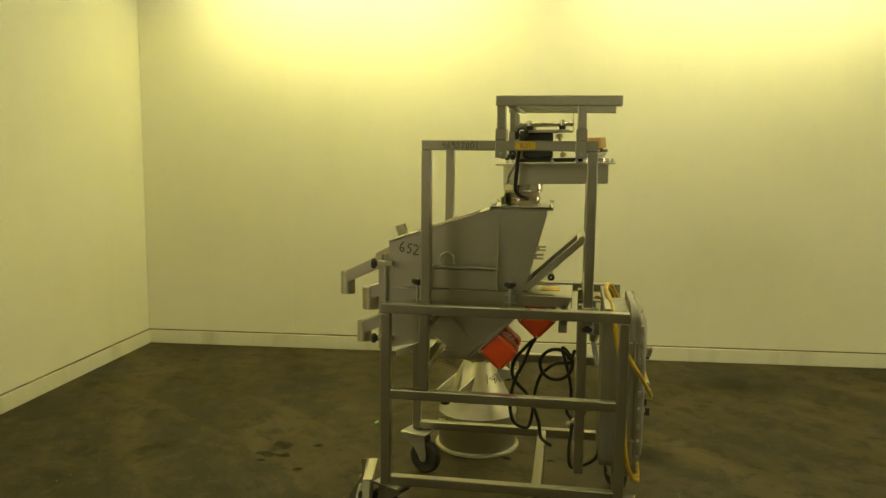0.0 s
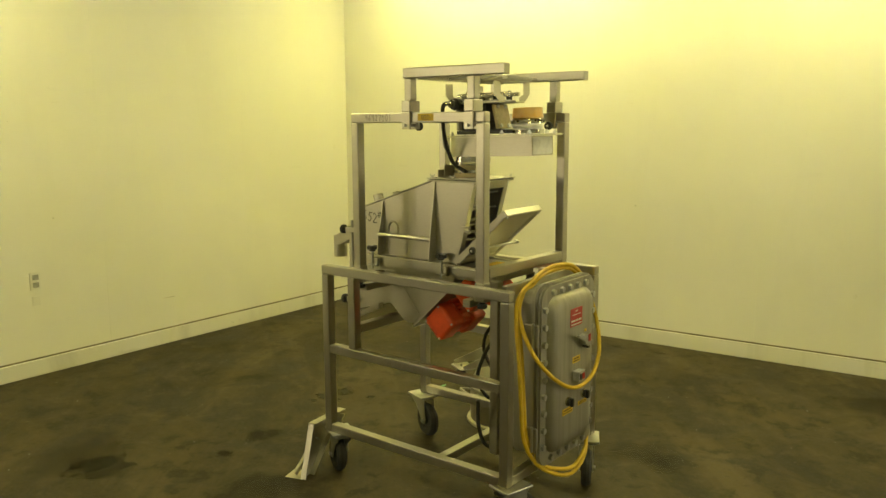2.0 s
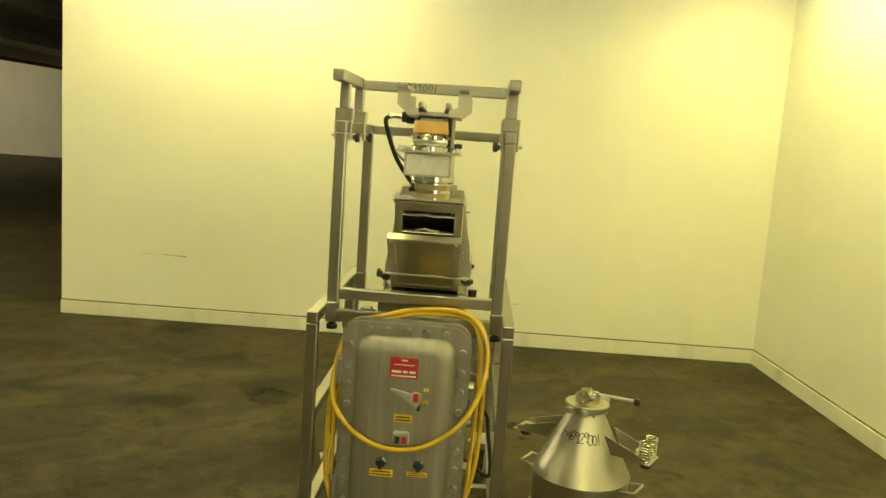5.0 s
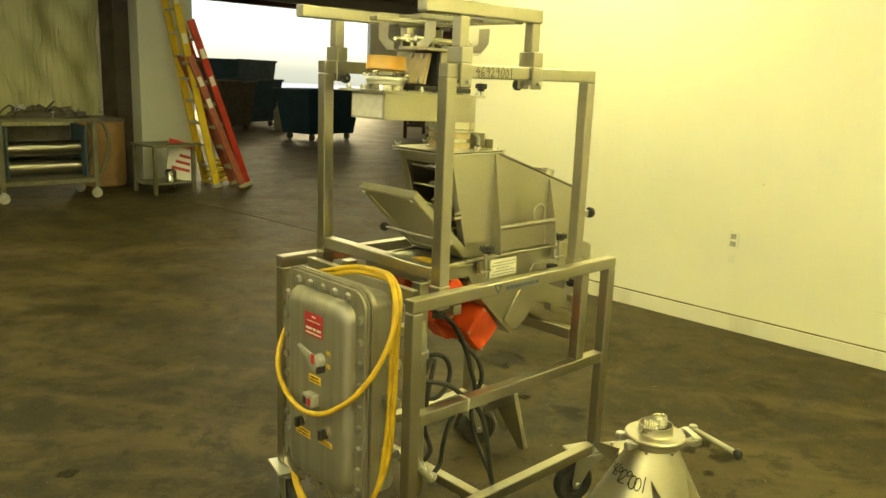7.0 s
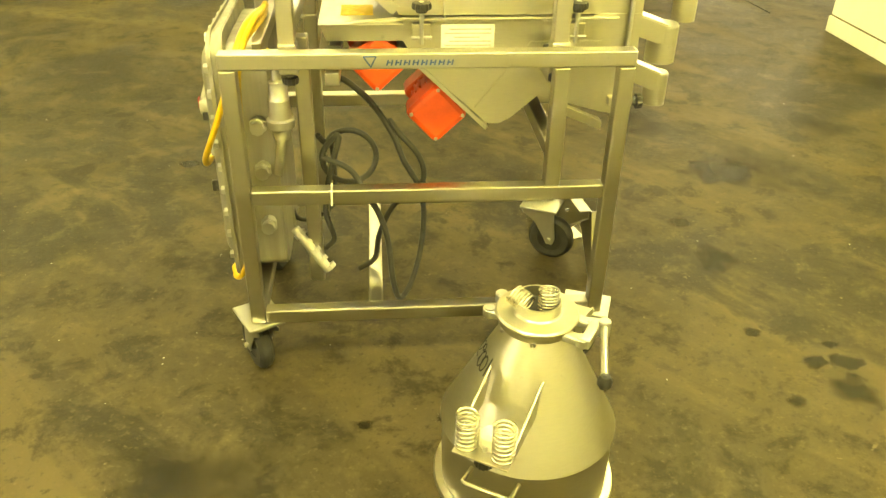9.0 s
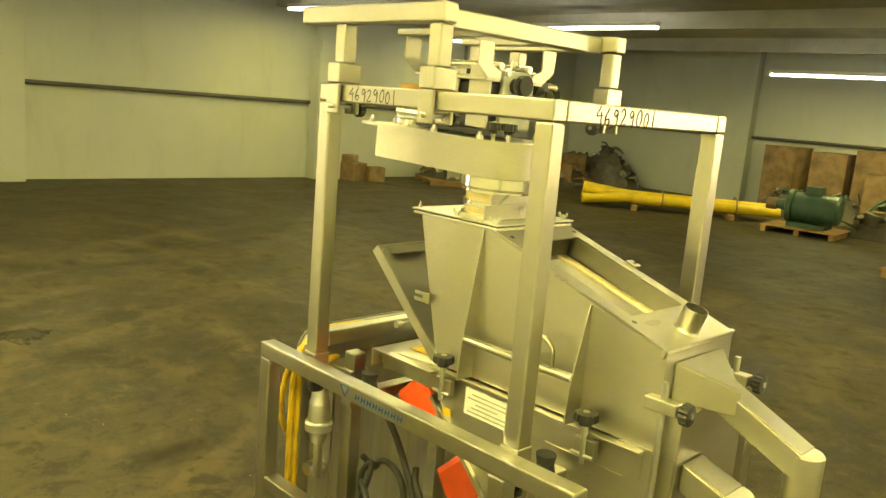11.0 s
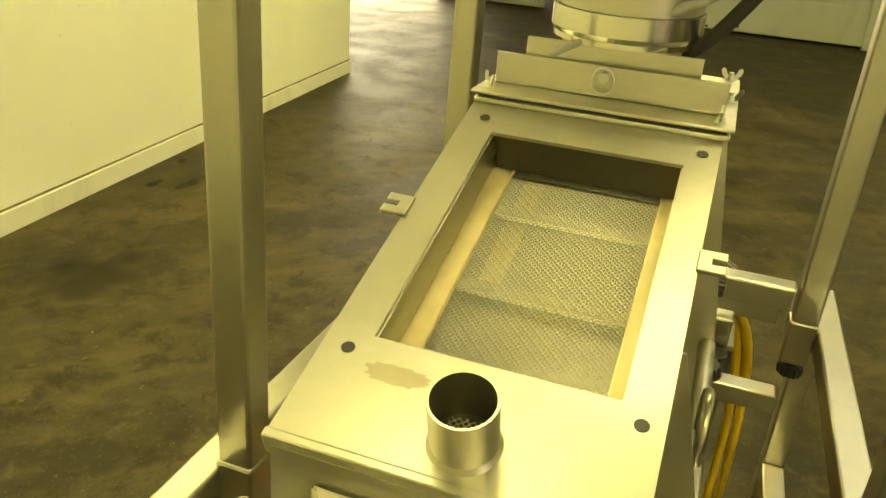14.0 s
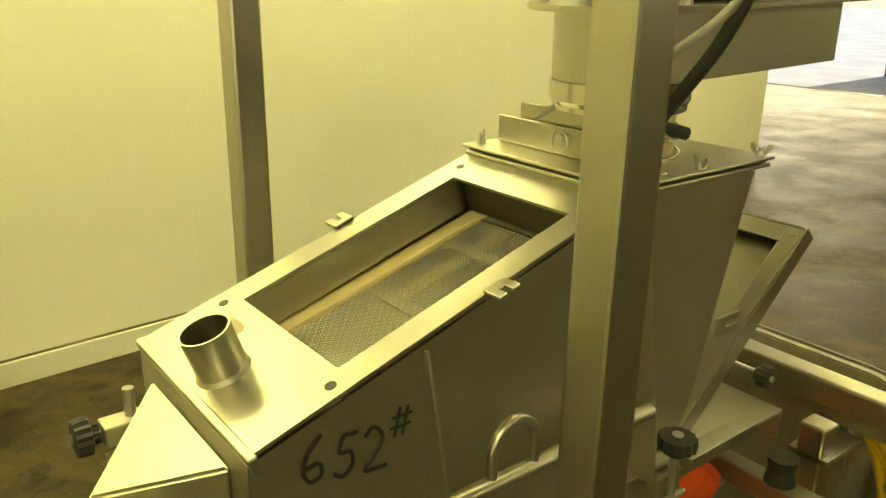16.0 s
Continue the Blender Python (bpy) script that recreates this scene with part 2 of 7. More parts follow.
STAIN = stain_material("oil_stain", 0.8, 0.26)
FADED = stain_material("faded_stain", 0.45, 0.05)


def glowing(name, colour, strength):
    m, t, b = nodes_of(name)
    b.inputs["Base Color"].default_value = (*colour, 1)
    b.inputs["Emission Color"].default_value = (*colour, 1)
    b.inputs["Emission Strength"].default_value = strength
    return m


TUBE = glowing("lit_tube", (1.0, 0.97, 0.86), 9.0)


# ---- mesh helpers ----
def box(bm, x0, x1, y0, y1, z0, z1, bev=0.0, m=None):
    g = bmesh.ops.create_cube(bm, size=1.0)
    vs = g["verts"]
    bmesh.ops.scale(bm, vec=(x1 - x0, y1 - y0, z1 - z0), verts=vs)
    bmesh.ops.translate(bm, vec=((x0 + x1) / 2, (y0 + y1) / 2, (z0 + z1) / 2), verts=vs)
    if bev:
        es = list({e for v in vs for e in v.link_edges})
        g = bmesh.ops.bevel(bm, geom=es, offset=bev, segments=2, affect="EDGES", profile=0.5)
        vs = list({v for f in g["faces"] for v in f.verts} | {v for v in vs if v.is_valid})
    if m is not None:
        bmesh.ops.transform(bm, matrix=m, verts=vs)
    return vs


def cyl(bm, p, q, r, r2=None, seg=20, bev=0.0):
    p, q = Vector(p), Vector(q)
    d = q - p
    m = Matrix.Translation((p + q) / 2) @ d.to_track_quat("Z", "Y").to_matrix().to_4x4()
    g = bmesh.ops.create_cone(bm, cap_ends=True, segments=seg, radius1=r, radius2=r if r2 is None else r2, depth=d.length, matrix=m)
    if bev:
        es = list({e for v in g["verts"] for e in v.link_edges if len(e.link_faces) == 2 and max(len(f.verts) for f in e.link_faces) > 4})
        bmesh.ops.bevel(bm, geom=es, offset=bev, segments=2, affect="EDGES")


def prism(bm, pts, lo, hi, axis="y", bev=0.0):
    """Extrudes a plane outline: pts are (x, z) for axis y, (y, z) for x, (x, y) for z."""
    def at(a, b, c):
        return {"y": (a, c, b), "x": (c, a, b), "z": (a, b, c)}[axis]
    va = [bm.verts.new(at(a, b, lo)) for a, b in pts]
    vb = [bm.verts.new(at(a, b, hi)) for a, b in pts]
    n = len(pts)
    fs = [bm.faces.new(va), bm.faces.new(list(reversed(vb)))]
    fs += [bm.faces.new((va[i], vb[i], vb[(i + 1) % n], va[(i + 1) % n])) for i in range(n)]
    bmesh.ops.recalc_face_normals(bm, faces=fs)
    if bev:
        bmesh.ops.bevel(bm, geom=list({e for f in fs for e in f.edges}), offset=bev, segments=2, affect="EDGES")


def smooth_line(pts, step=6, closed=False):
    ps = [Vector(p) for p in pts]
    n, out = len(ps), []
    for i in range(n if closed else n - 1):
        a, b = ps[i], ps[(i + 1) % n]
        z = ps[i - 1] if (closed or i > 0) else a + (a - b)
        c = ps[(i + 2) % n] if (closed or i + 2 < n) else b + (b - a)
        for k in range(step):
            u = k / step
            out.append(0.5 * (2 * a + (b - z) * u + (2 * z - 5 * a + 4 * b - c) * u * u + (3 * a - z - 3 * b + c) * u ** 3))
    if not closed:
        out.append(ps[-1])
    return out


def sweep(bm, pts, r, seg=8, closed=False, step=6, smooth=True):
    line = smooth_line(pts, step, closed) if smooth else [Vector(p) for p in pts]
    n, rings, up = len(line), [], Vector((0.13, 0.21, 0.97)).normalized()
    for i, p in enumerate(line):
        a = line[i - 1] if (closed or i > 0) else p
        b = line[(i + 1) % n] if (closed or i + 1 < n) else p
        d = (b - a).normalized()
        up = (up - d * up.dot(d)).normalized()
        side = d.cross(up)
        rings.append([bm.verts.new(p + r * (math.cos(k * math.tau / seg) * up + math.sin(k * math.tau / seg) * side)) for k in range(seg)])
    for i in range(n if closed else n - 1):
        a, b = rings[i], rings[(i + 1) % n]
        for k in range(seg):
            bm.faces.new((a[k], a[(k + 1) % seg], b[(k + 1) % seg], b[k]))
    if not closed:
        bm.faces.new(list(reversed(rings[0])))
        bm.faces.new(rings[-1])


def lathe(bm, prof, c=(0, 0, 0), seg=40, m=None):
    """Turns (r, z) points about the z axis through c."""
    vs, rings = [], []
    for r, z in prof:
        rings.append([bm.verts.new((c[0] + r * math.cos(k * math.tau / seg), c[1] + r * math.sin(k * math.tau / seg), c[2] + z)) for k in range(seg)])
        vs += rings[-1]
    for a, b in zip(rings, rings[1:]):
        for k in range(seg):
            bm.faces.new((a[k], a[(k + 1) % seg], b[(k + 1) % seg], b[k]))
    if m is not None:
        bmesh.ops.transform(bm, matrix=m, verts=vs)


def coil(bm, c, r, wire, height, turns, m=None):
    pts = []
    for i in range(int(turns * 12) + 1):
        a = i / 12 * math.tau
        pts.append(Vector((r * math.cos(a), r * math.sin(a), height * i / (turns * 12))))
    if m is not None:
        pts = [m @ p for p in pts]
    sweep(bm, [p + Vector(c) for p in pts], wire, 6, smooth=False)


def part(name, bm, mat, parent=None, label="", sharp=19):
    """Links a bmesh as one mesh object."""
    me = bpy.data.meshes.new(name)
    bmesh.ops.recalc_face_normals(bm, faces=bm.faces[:])
    bm.to_mesh(me)
    bm.free()
    me.materials.append(mat)
    me.shade_smooth()
    me.set_sharp_from_angle(angle=radians(sharp))
    ob = new(name, me)
    if parent is not None:
        ob.parent = parent
    if label:
        ob["label"] = label
    return ob


def thing(name, label, category, at=(0, 0, 0), turn=0.0, group="", kind=""):
    ob = new(name)
    ob.empty_display_size = 0.1
    ob.matrix_world = pose(*at, 0, 0, turn)
    return tagged(ob, label, category, group, kind)


def boxes(name, mat, parent, *dims, bev=0.003, label=""):
    bm = bmesh.new()
    for d in dims:
        box(bm, *d, bev)
    return part(name, bm, mat, parent, label)


def rod(name, mat, parent, p, q, r, label="", seg=16, bev=0.0):
    bm = bmesh.new()
    cyl(bm, p, q, r, None, seg, bev)
    return part(name, bm, mat, parent, label, 30)


def wire(name, mat, parent, pts, r, label="", seg=8, closed=False, step=6):
    bm = bmesh.new()
    sweep(bm, pts, r, seg, closed, step)
    return part(name, bm, mat, parent, label, 80)


def knob(parent, c, d, r=0.021, h=0.028, name="knob"):
    """A black fluted star knob on a short stud, pointing along d."""
    bm = bmesh.new()
    prof = [(0.0, 0), (0.55 * r, 0), (0.6 * r, 0.25 * h), (r, 0.35 * h), (1.02 * r, 0.6 * h), (0.96 * r, 0.95 * h), (0.6 * r, h), (0.0, h)]
    rings = []
    seg = 28
    for rr, z in prof[1:-1]:
        rings.append([bm.verts.new(((rr * (1 + 0.06 * math.cos(k * math.pi))) * math.cos(k * math.tau / seg), (rr * (1 + 0.06 * math.cos(k * math.pi))) * math.sin(k * math.tau / seg), z)) for k in range(seg)])
    for a, b in zip(rings, rings[1:]):
        for k in range(seg):
            bm.faces.new((a[k], a[(k + 1) % seg], b[(k + 1) % seg], b[k]))
    bm.faces.new(rings[0])
    bm.faces.new(rings[-1])
    q = Vector(d).normalized().to_track_quat("Z", "Y").to_matrix().to_4x4()
    bmesh.ops.transform(bm, matrix=Matrix.Translation(c) @ q, verts=bm.verts[:])
    ob = part(name, bm, BLACK, parent, "black fluted plastic knob")
    bm = bmesh.new()
    cyl(bm, Vector(c) - 0.02 * Vector(d).normalized(), Vector(c) + (h + 0.002) * Vector(d).normalized(), 0.3 * r, None, 10)
    part("stud", bm, ZINC, ob)
    return ob


def bolt(parent, c, d, r=0.008, h=0.006, mat=None, name="bolt"):
    bm = bmesh.new()
    p = Vector(c)
    cyl(bm, p, p + h * Vector(d).normalized(), r, r * 0.92, 6)
    return part(name, bm, mat or ZINC, parent)


def lettering(name, text, size, m, mat, parent, label="", squash=1.0, thin=0.010):
    """Flat marker writing with the built-in font, as a thin mesh."""
    cu = bpy.data.curves.new(name, "FONT")
    cu.body, cu.size, cu.extrude, cu.align_x, cu.offset = text, size, 0.0003, "CENTER", -thin * size
    tmp = bpy.data.objects.new(name, cu)
    me = bpy.data.meshes.new_from_object(tmp)
    bpy.data.objects.remove(tmp)
    bpy.data.curves.remove(cu)
    me.transform(m @ Matrix.Diagonal((squash, 1, 1, 1)))
    me.materials.append(mat)
    ob = new(name, me)
    ob.parent = parent
    if label:
        ob["label"] = label
    return ob


STROKES = {
    "0": [[(0.30, 1.0), (0.07, 0.62), (0.14, 0.12), (0.38, 0.02), (0.56, 0.42), (0.46, 0.88), (0.24, 0.97)]],
    "1": [[(0.32, 1.08), (0.30, 0.5), (0.29, -0.12)]],
    "2": [[(0.06, 0.78), (0.27, 1.0), (0.50, 0.76), (0.30, 0.36), (0.04, 0.03), (0.30, 0.03), (0.60, 0.08)]],
    "4": [[(0.40, 1.05), (0.22, 0.78), (0.02, 0.50), (0.30, 0.50), (0.62, 0.54)], [(0.46, 0.72), (0.47, 0.3), (0.50, -0.10)]],
    "5": [[(0.56, 1.0), (0.36, 0.96), (0.22, 0.94), (0.14, 0.58), (0.40, 0.58), (0.48, 0.28), (0.28, 0.02), (0.04, 0.10)]],
    "6": [[(0.48, 1.02), (0.20, 0.66), (0.08, 0.28), (0.24, 0.02), (0.48, 0.16), (0.42, 0.40), (0.12, 0.30)]],
    "7": [[(0.06, 0.94), (0.32, 0.98), (0.56, 0.96), (0.38, 0.5), (0.26, -0.04)]],
    "9": [[(0.50, 0.84), (0.26, 0.98), (0.10, 0.74), (0.28, 0.54), (0.50, 0.80), (0.50, 0.40), (0.44, -0.06)]],
    "#": [[(0.22, 1.0), (0.16, 0.5), (0.08, 0.0)], [(0.52, 1.0), (0.46, 0.5), (0.38, 0.0)], [(-0.06, 0.66), (0.3, 0.68), (0.70, 0.74)], [(-0.10, 0.30), (0.3, 0.32), (0.66, 0.38)]],
    "-": [[(0.12, 0.46), (0.32, 0.47), (0.5, 0.5)]],
}


def handwriting(name, text, size, m, parent, label="", pitch=0.72, pen=0.05, seed=0):
    """Marker writing: each figure drawn as a few thin pen strokes, a little uneven."""
    rnd = random.Random(seed)
    bm = bmesh.new()
    x = -0.5 * pitch * len(text)
    for ch in text:
        lean, lift, grow = rnd.uniform(-0.05, 0.10), rnd.uniform(-0.05, 0.05), rnd.uniform(0.92, 1.08)
        for line in STROKES[ch]:
            sweep(bm, [((x + (a + lean * b) * grow) * size, (b * grow + lift) * size, 0.0) for a, b in line], pen * size, 6, False, 5)
        x += pitch
    bmesh.ops.transform(bm, matrix=m @ Matrix.Diagonal((1, 1, 0.25, 1)), verts=bm.verts[:])
    return part(name, bm, INK, parent, label, 80)


def facing(origin, right, up):
    """A pose whose x runs along right and y along up."""
    x, y = Vector(right).normalized(), Vector(up).normalized()
    z = x.cross(y)
    return Matrix.Translation(origin) @ Matrix((x, y, z)).transposed().to_4x4()


# ---- the large structure ----
def structure(name, mat, dims, label="", m=None, bev=0.004):
    bm = bmesh.new()
    for d in dims:
        box(bm, *d, bev)
    ob = part(name, bm, mat, None)
    if m is not None:
        ob.matrix_world = m
    return tagged(ob, label, "", "", "structure")


structure("floor", CONCRETE, [(-24, 16, -32, 12, -0.2, 0.0)], "dark worn concrete floor with oil stains", bev=0)
CEIL = plain("roof_deck", (0.46, 0.45, 0.39), 0.7, 0.25, 1.5)
structure("ceiling", CEIL, [(-24, 12.4, -14.2, 12, CEILING, CEILING + 0.15), (-24, -0.5, -28, -14.2, 4.7, 4.85), (-24, -0.5, -14.2, -14.05, CEILING + 0.15, 4.7), (-0.5, 12.4, -16, -14.2, CEILING, CEILING + 0.15)] +
          [(-24, 12.1, y, y + 0.12, CEILING - 0.26, CEILING) for y in (-13.5, -10, -6.5, -3, 0.5, 6.5, 10)],
          "grey roof deck on low beams", bev=0)

# two panelled partitions that meet in a corner
WEST = pose(-2.66, 2.86, 0, 0, 0, -88.6)      # local x runs along the wall, local -y faces the machine
NORTH = pose(-2.66, 2.86, 0, 0, 0, 3.6)


DARKJOINT = plain("dark_joint", (0.11, 0.095, 0.06), 0.8, -1.6, 6.0)
SCUFF = plain("scuff", (0.30, 0.28, 0.24), 0.7, -1.6, 6.0)


def partition(name, m, length, flip, label):
    s = -1 if flip else 1
    wall = structure(name, PANEL, [], label)
    wall.matrix_world = m
    x, k = 0.0, 0
    while x < length - 0.01:
        w = min(1.22, length - x)
        bm = bmesh.new()
        box(bm, x + 0.0001, x + w - 0.0001, 0.0, s * 0.012, 0.0, CEILING, 0.0006) if s > 0 else box(bm, x + 0.0001, x + w - 0.0001, -0.012, 0.0, 0.0, CEILING, 0.0006)
        part("wall_panel", bm, PANEL, wall)
        x += 1.22
    bm = bmesh.new()
    lo, hi = (0.013, 0.15) if s > 0 else (-0.15, -0.013)
    box(bm, 0, length, lo, hi, 0, CEILING)
    part("wall_core", bm, PANEL, wall)
    bm = bmesh.new()
    lo, hi = (-0.018, -0.001) if s > 0 else (0.001, 0.018)
    box(bm, 0.0, length, lo, hi, 0.0, 0.105, 0.003)
    part("baseboard", bm, BOARD, wall, "scuffed white baseboard")
    bm = bmesh.new()
    lo, hi = (-0.006, -0.001) if s > 0 else (0.001, 0.006)
    box(bm, 0.0, length, lo, hi, 0.106, 0.116)
    part("trim", bm, DARKJOINT, wall, "thin dark joint line above the baseboard")
    return wall


partition("wall_west", WEST, 5.62, True, "cream painted panel partition with scuffs")
partition("wall_north", NORTH, 8.75, False, "cream painted panel partition with faint runs")

# block walls of the hall
EAST, SOUTH = 12.1, -15.5
structure("wall_east", BLOCK, [(EAST, EAST + 0.25, SOUTH, 0.9, 0, CEILING), (EAST, EAST + 0.25, 0.9, 3.15, 2.78, CEILING),
                               (EAST, EAST + 0.25, 3.15, 4.0, 0, CEILING), (EAST, EAST + 0.25, 4.0, 8.2, 3.0, CEILING), (EAST, EAST + 0.25, 8.2, 12, 0, CEILING)],
          "pale painted block wall with a wide doorway", bev=0)
structure("wall_south", BLOCK, [(-0.5, EAST, SOUTH - 0.2, SOUTH, 0, CEILING)], "pale painted block wall behind stored goods", bev=0)
structure("wall_back", BLOCK, [(-24, EAST + 0.25, 11.8, 12.0, 0, CEILING)], "plain block wall", bev=0)
structure("wall_far_west", BLOCK, [(-24.0, -23.8, -28, 12, 0, 4.7)], "plain block wall", bev=0)
structure("wall_far_south", BLOCK, [(-24, -20, -26.2, -26, 0, 4.7), (-8.6, -0.5, -26.2, -26, 0, 4.7), (-0.7, -0.5, -26, SOUTH, 0, 4.7)], "block wall with a wide gateway", bev=0)

# ---- the wheeled cart ----
cart = thing("cart", "stainless steel tube cart on four swivel castors", "cart")
T = 0.04
for y in (0.0, 0.685):
    for x in (0.0, 0.96):
        boxes("post", STEEL, cart, (x, x + T, y, y + T, 0.215, 0.949), bev=0.004)
    boxes("top_rail", STEEL, cart, (0.0, 1.0, y, y + T, 0.95, 0.99), bev=0.004)
    boxes("middle_rail", STEEL, cart, (0.041, 0.959, y, y + T, 0.59, 0.63), bev=0.004)
    boxes("bottom_rail", STEEL, cart, (0.041, 0.959, y, y + T, 0.215, 0.255), bev=0.004)
    boxes("stub_post", STEEL, cart, (0.16, 0.20, y, y + T, 0.631, 0.949), bev=0.004)
boxes("end_rail", STEEL, cart, (0.96, 1.0, 0.041, 0.684, 0.215, 0.255), bev=0.004)
boxes("cross_rail", STEEL, cart, (0.63, 0.67, 0.041, 0.684, 0.218, 0.252), bev=0.004)
boxes("cross_rail", STEEL, cart, (0.16, 0.20, 0.041, 0.684, 0.70, 0.74), bev=0.004)
boxes("mounting_rail", STEEL, cart, (0.905, 0.93, 0.09, 0.64, 0.945, 0.99), bev=0.003)
for y in (0.185, 0.555):
    boxes("mounting_post", STEEL, cart, (0.80, 0.84, y - 0.02, y + 0.02, 0.256, 0.985), bev=0.004)
    boxes("mounting_bracket", STEEL, cart, (0.80, 0.904, y - 0.03, y + 0.03, 0.93, 0.94), bev=0.002)


def castor(at, turn, x):
    """Swivel castor: plate, fork, wheel with tyre."""
    c = new("castor")
    c.parent = cart
    c.matrix_world = pose(*at, 0, 0, turn)
    boxes("top_plate", ZINC, c, (-0.068, 0.068, -0.056, 0.056, 0.204, 0.214), bev=0.003)
    for px in (-0.05, 0.05):
        for py in (-0.04, 0.04):
            bm = bmesh.new()
            cyl(bm, (px, py, 0.196), (px, py, 0.2038), 0.008, None, 6)
            part("plate_bolt", bm, ZINC, c)
    bm = bmesh.new()
    lathe(bm, [(0.0, 0.203), (0.038, 0.203), (0.04, 0.196), (0.03, 0.186), (0.0, 0.186)], seg=20)
    for s in (-1, 1):
        prism(bm, [(-0.066, 0.192), (0.056, 0.192), (0.058, 0.165), (0.067, 0.090), (0.058, 0.066), (0.034, 0.066), (0.024, 0.088), (-0.016, 0.150), (-0.060, 0.178)], s * 0.03 - 0.002, s * 0.03 + 0.002, "y", 0.001)
    box(bm, -0.045, 0.03, -0.032, 0.032, 0.184, 0.19)
    part("fork", bm, ZINC, c)
    bm = bmesh.new()
    m = pose(0.045, 0, 0.085, 90)
    lathe(bm, [(0.046, -0.022), (0.070, -0.023), (0.081, -0.014), (0.085, 0), (0.081, 0.014), (0.070, 0.023), (0.046, 0.022), (0.046, -0.022)], seg=36, m=m)
    part("tyre", bm, RUBBER, c, "black rubber tyre")
    bm = bmesh.new()
    lathe(bm, [(0.0, -0.025), (0.018, -0.025), (0.02, -0.014), (0.046, -0.018), (0.046, 0.018), (0.02, 0.014), (0.018, 0.025), (0.0, 0.025)], seg=24, m=m)
    part("rim", bm, RUBBER, c)
    bm = bmesh.new()
    cyl(bm, (0.045, -0.042, 0.085), (0.045, 0.042, 0.085), 0.008, None, 8)
    part("axle", bm, ZINC, c)
    return c


castor((0.045, 0.05, 0), 152, 0)
castor((0.03, 0.675, 0), -20, 0)
castor((0.985, 0.05, 0), 75, 0)
castor((0.985, 0.675, 0), -62, 0)

# ---- the upper frame, clamped to the cart ----
upper = thing("upper_frame", "stainless tube frame standing on the cart", "frame")
for y in (0.046, 0.648):
    for x in (0.16, 0.818):
        boxes("post", STEEL, upper, (x, x + T, y, y + T, 0.93, 1.614), bev=0.004)
        boxes("foot_block", STEEL, upper, (x - 0.003, x + T + 0.003, y - 0.002, y + T + 0.003, 0.925, 1.0), bev=0.004)
        knob(upper, (x + 0.02, y + 0.02, 0.922), (0, 0, -1), 0.019, 0.026)
    boxes("top_rail", STEEL, upper, (0.16, 0.858, y, y + T, 1.615, 1.655), bev=0.004)
boxes("end_rail", STEEL, upper, (0.16, 0.20, 0.087, 0.647, 1.615, 1.655), bev=0.004)
boxes("lower_rail", STEEL, upper, (0.818, 0.858, 0.090, 0.647, 1.012, 1.052), bev=0.004)

# ---- the hanger frame on top ----
hanger = thing("hanger_frame", "sliding stainless hanger frame above the feeder", "frame")
for y in (0.046, 0.648):
    boxes("top_rail", STEEL, hanger, (0.455, 0.945, y, y + T, 1.79, 1.83), bev=0.004)
    for x in (0.462, 0.775):
        boxes("post", STEEL, hanger, (x, x + 0.036, y + 0.002, y + 0.038, 1.7025, 1.789), bev=0.004)
        s = -1 if y < 0.3 else 1
        out = y - 0.012 if s < 0 else y + T + 0.002
        for edge in (out, y + (T + 0.002 if s < 0 else -0.012)):
            boxes("clamp_plate", STEEL, hanger, (x - 0.004, x + T, edge, edge + 0.010, 1.588, 1.657), bev=0.003)
        bm = bmesh.new()
        box(bm, x - 0.004, x + T, y - 0.012, y + T + 0.012, 1.6575, 1.702, 0.003)
        part("clamp_shoulder", bm, STEEL, hanger)
        knob(hanger, (x + 0.018, y + 0.02 - s * 0.035, 1.60), (0, -s, 0), 0.017, 0.024)
        rod("clamp_pin", ZINC, hanger, (x + 0.018, y - 0.025, 1.605), (x + 0.018, y + 0.065, 1.605), 0.006)
boxes("cross_rail", STEEL, hanger, (0.50, 0.54, 0.087, 0.647, 1.785, 1.827), bev=0.004)

# ---- the screening machine ----
sieve = thing("screening_machine", "grey stainless vibratory screening machine with open lid", "machine")
YA, YB = 0.250, 0.510
SLOPE = 0.335


def top_z(x):
    return 1.3695 - (0.44 - x) * SLOPE


# body: four sheets round an open top
bm = bmesh.new()
side = [(-0.021, 1.02), (-0.021, top_z(-0.021) - 0.003), (0.44, 1.366), (0.655, 1.366), (0.565, 1.02)]
prism(bm, side, YA, YA + 0.003)
prism(bm, side, YB - 0.003, YB)
box(bm, -0.021, -0.018, YA + 0.003, YB - 0.003, 1.02, top_z(-0.021) - 0.003)
part("body", bm, SHEET, sieve)
# sloping cover with its opening
ang = math.degrees(math.atan(SLOPE))
cover_m = pose(-0.019, 0.38, top_z(-0.019) + 0.001, 0, -ang, 0)


def cover_piece(bm, u0, u1, v0, v1, h0=0.0, h1=0.004, bev=0.0):
    box(bm, u0, u1, v0, v1, h0, h1, bev, cover_m)


U0, U1, UE = 0.108, 0.408, 0.488
bm = bmesh.new()
outer = [(0.0, -0.130), (UE, -0.130), (UE, 0.135), (0.0, 0.135)]
inner = [(U0, -0.098), (U1, -0.098), (U1, 0.098), (U0, 0.098)]
loops = [[bm.verts.new(cover_m @ Vector((u, v, h))) for u, v in line] for h in (0.0, 0.004) for line in (outer, inner)]
for a, b in ((0, 1), (1, 3), (3, 2), (2, 0)):
    for k in range(4):
        bm.faces.new((loops[a][k], loops[a][(k + 1) % 4], loops[b][(k + 1) % 4], loops[b][k]))
part("cover", bm, SHEET, sieve, "sloping stainless cover with an open window")
bm = bmesh.new()
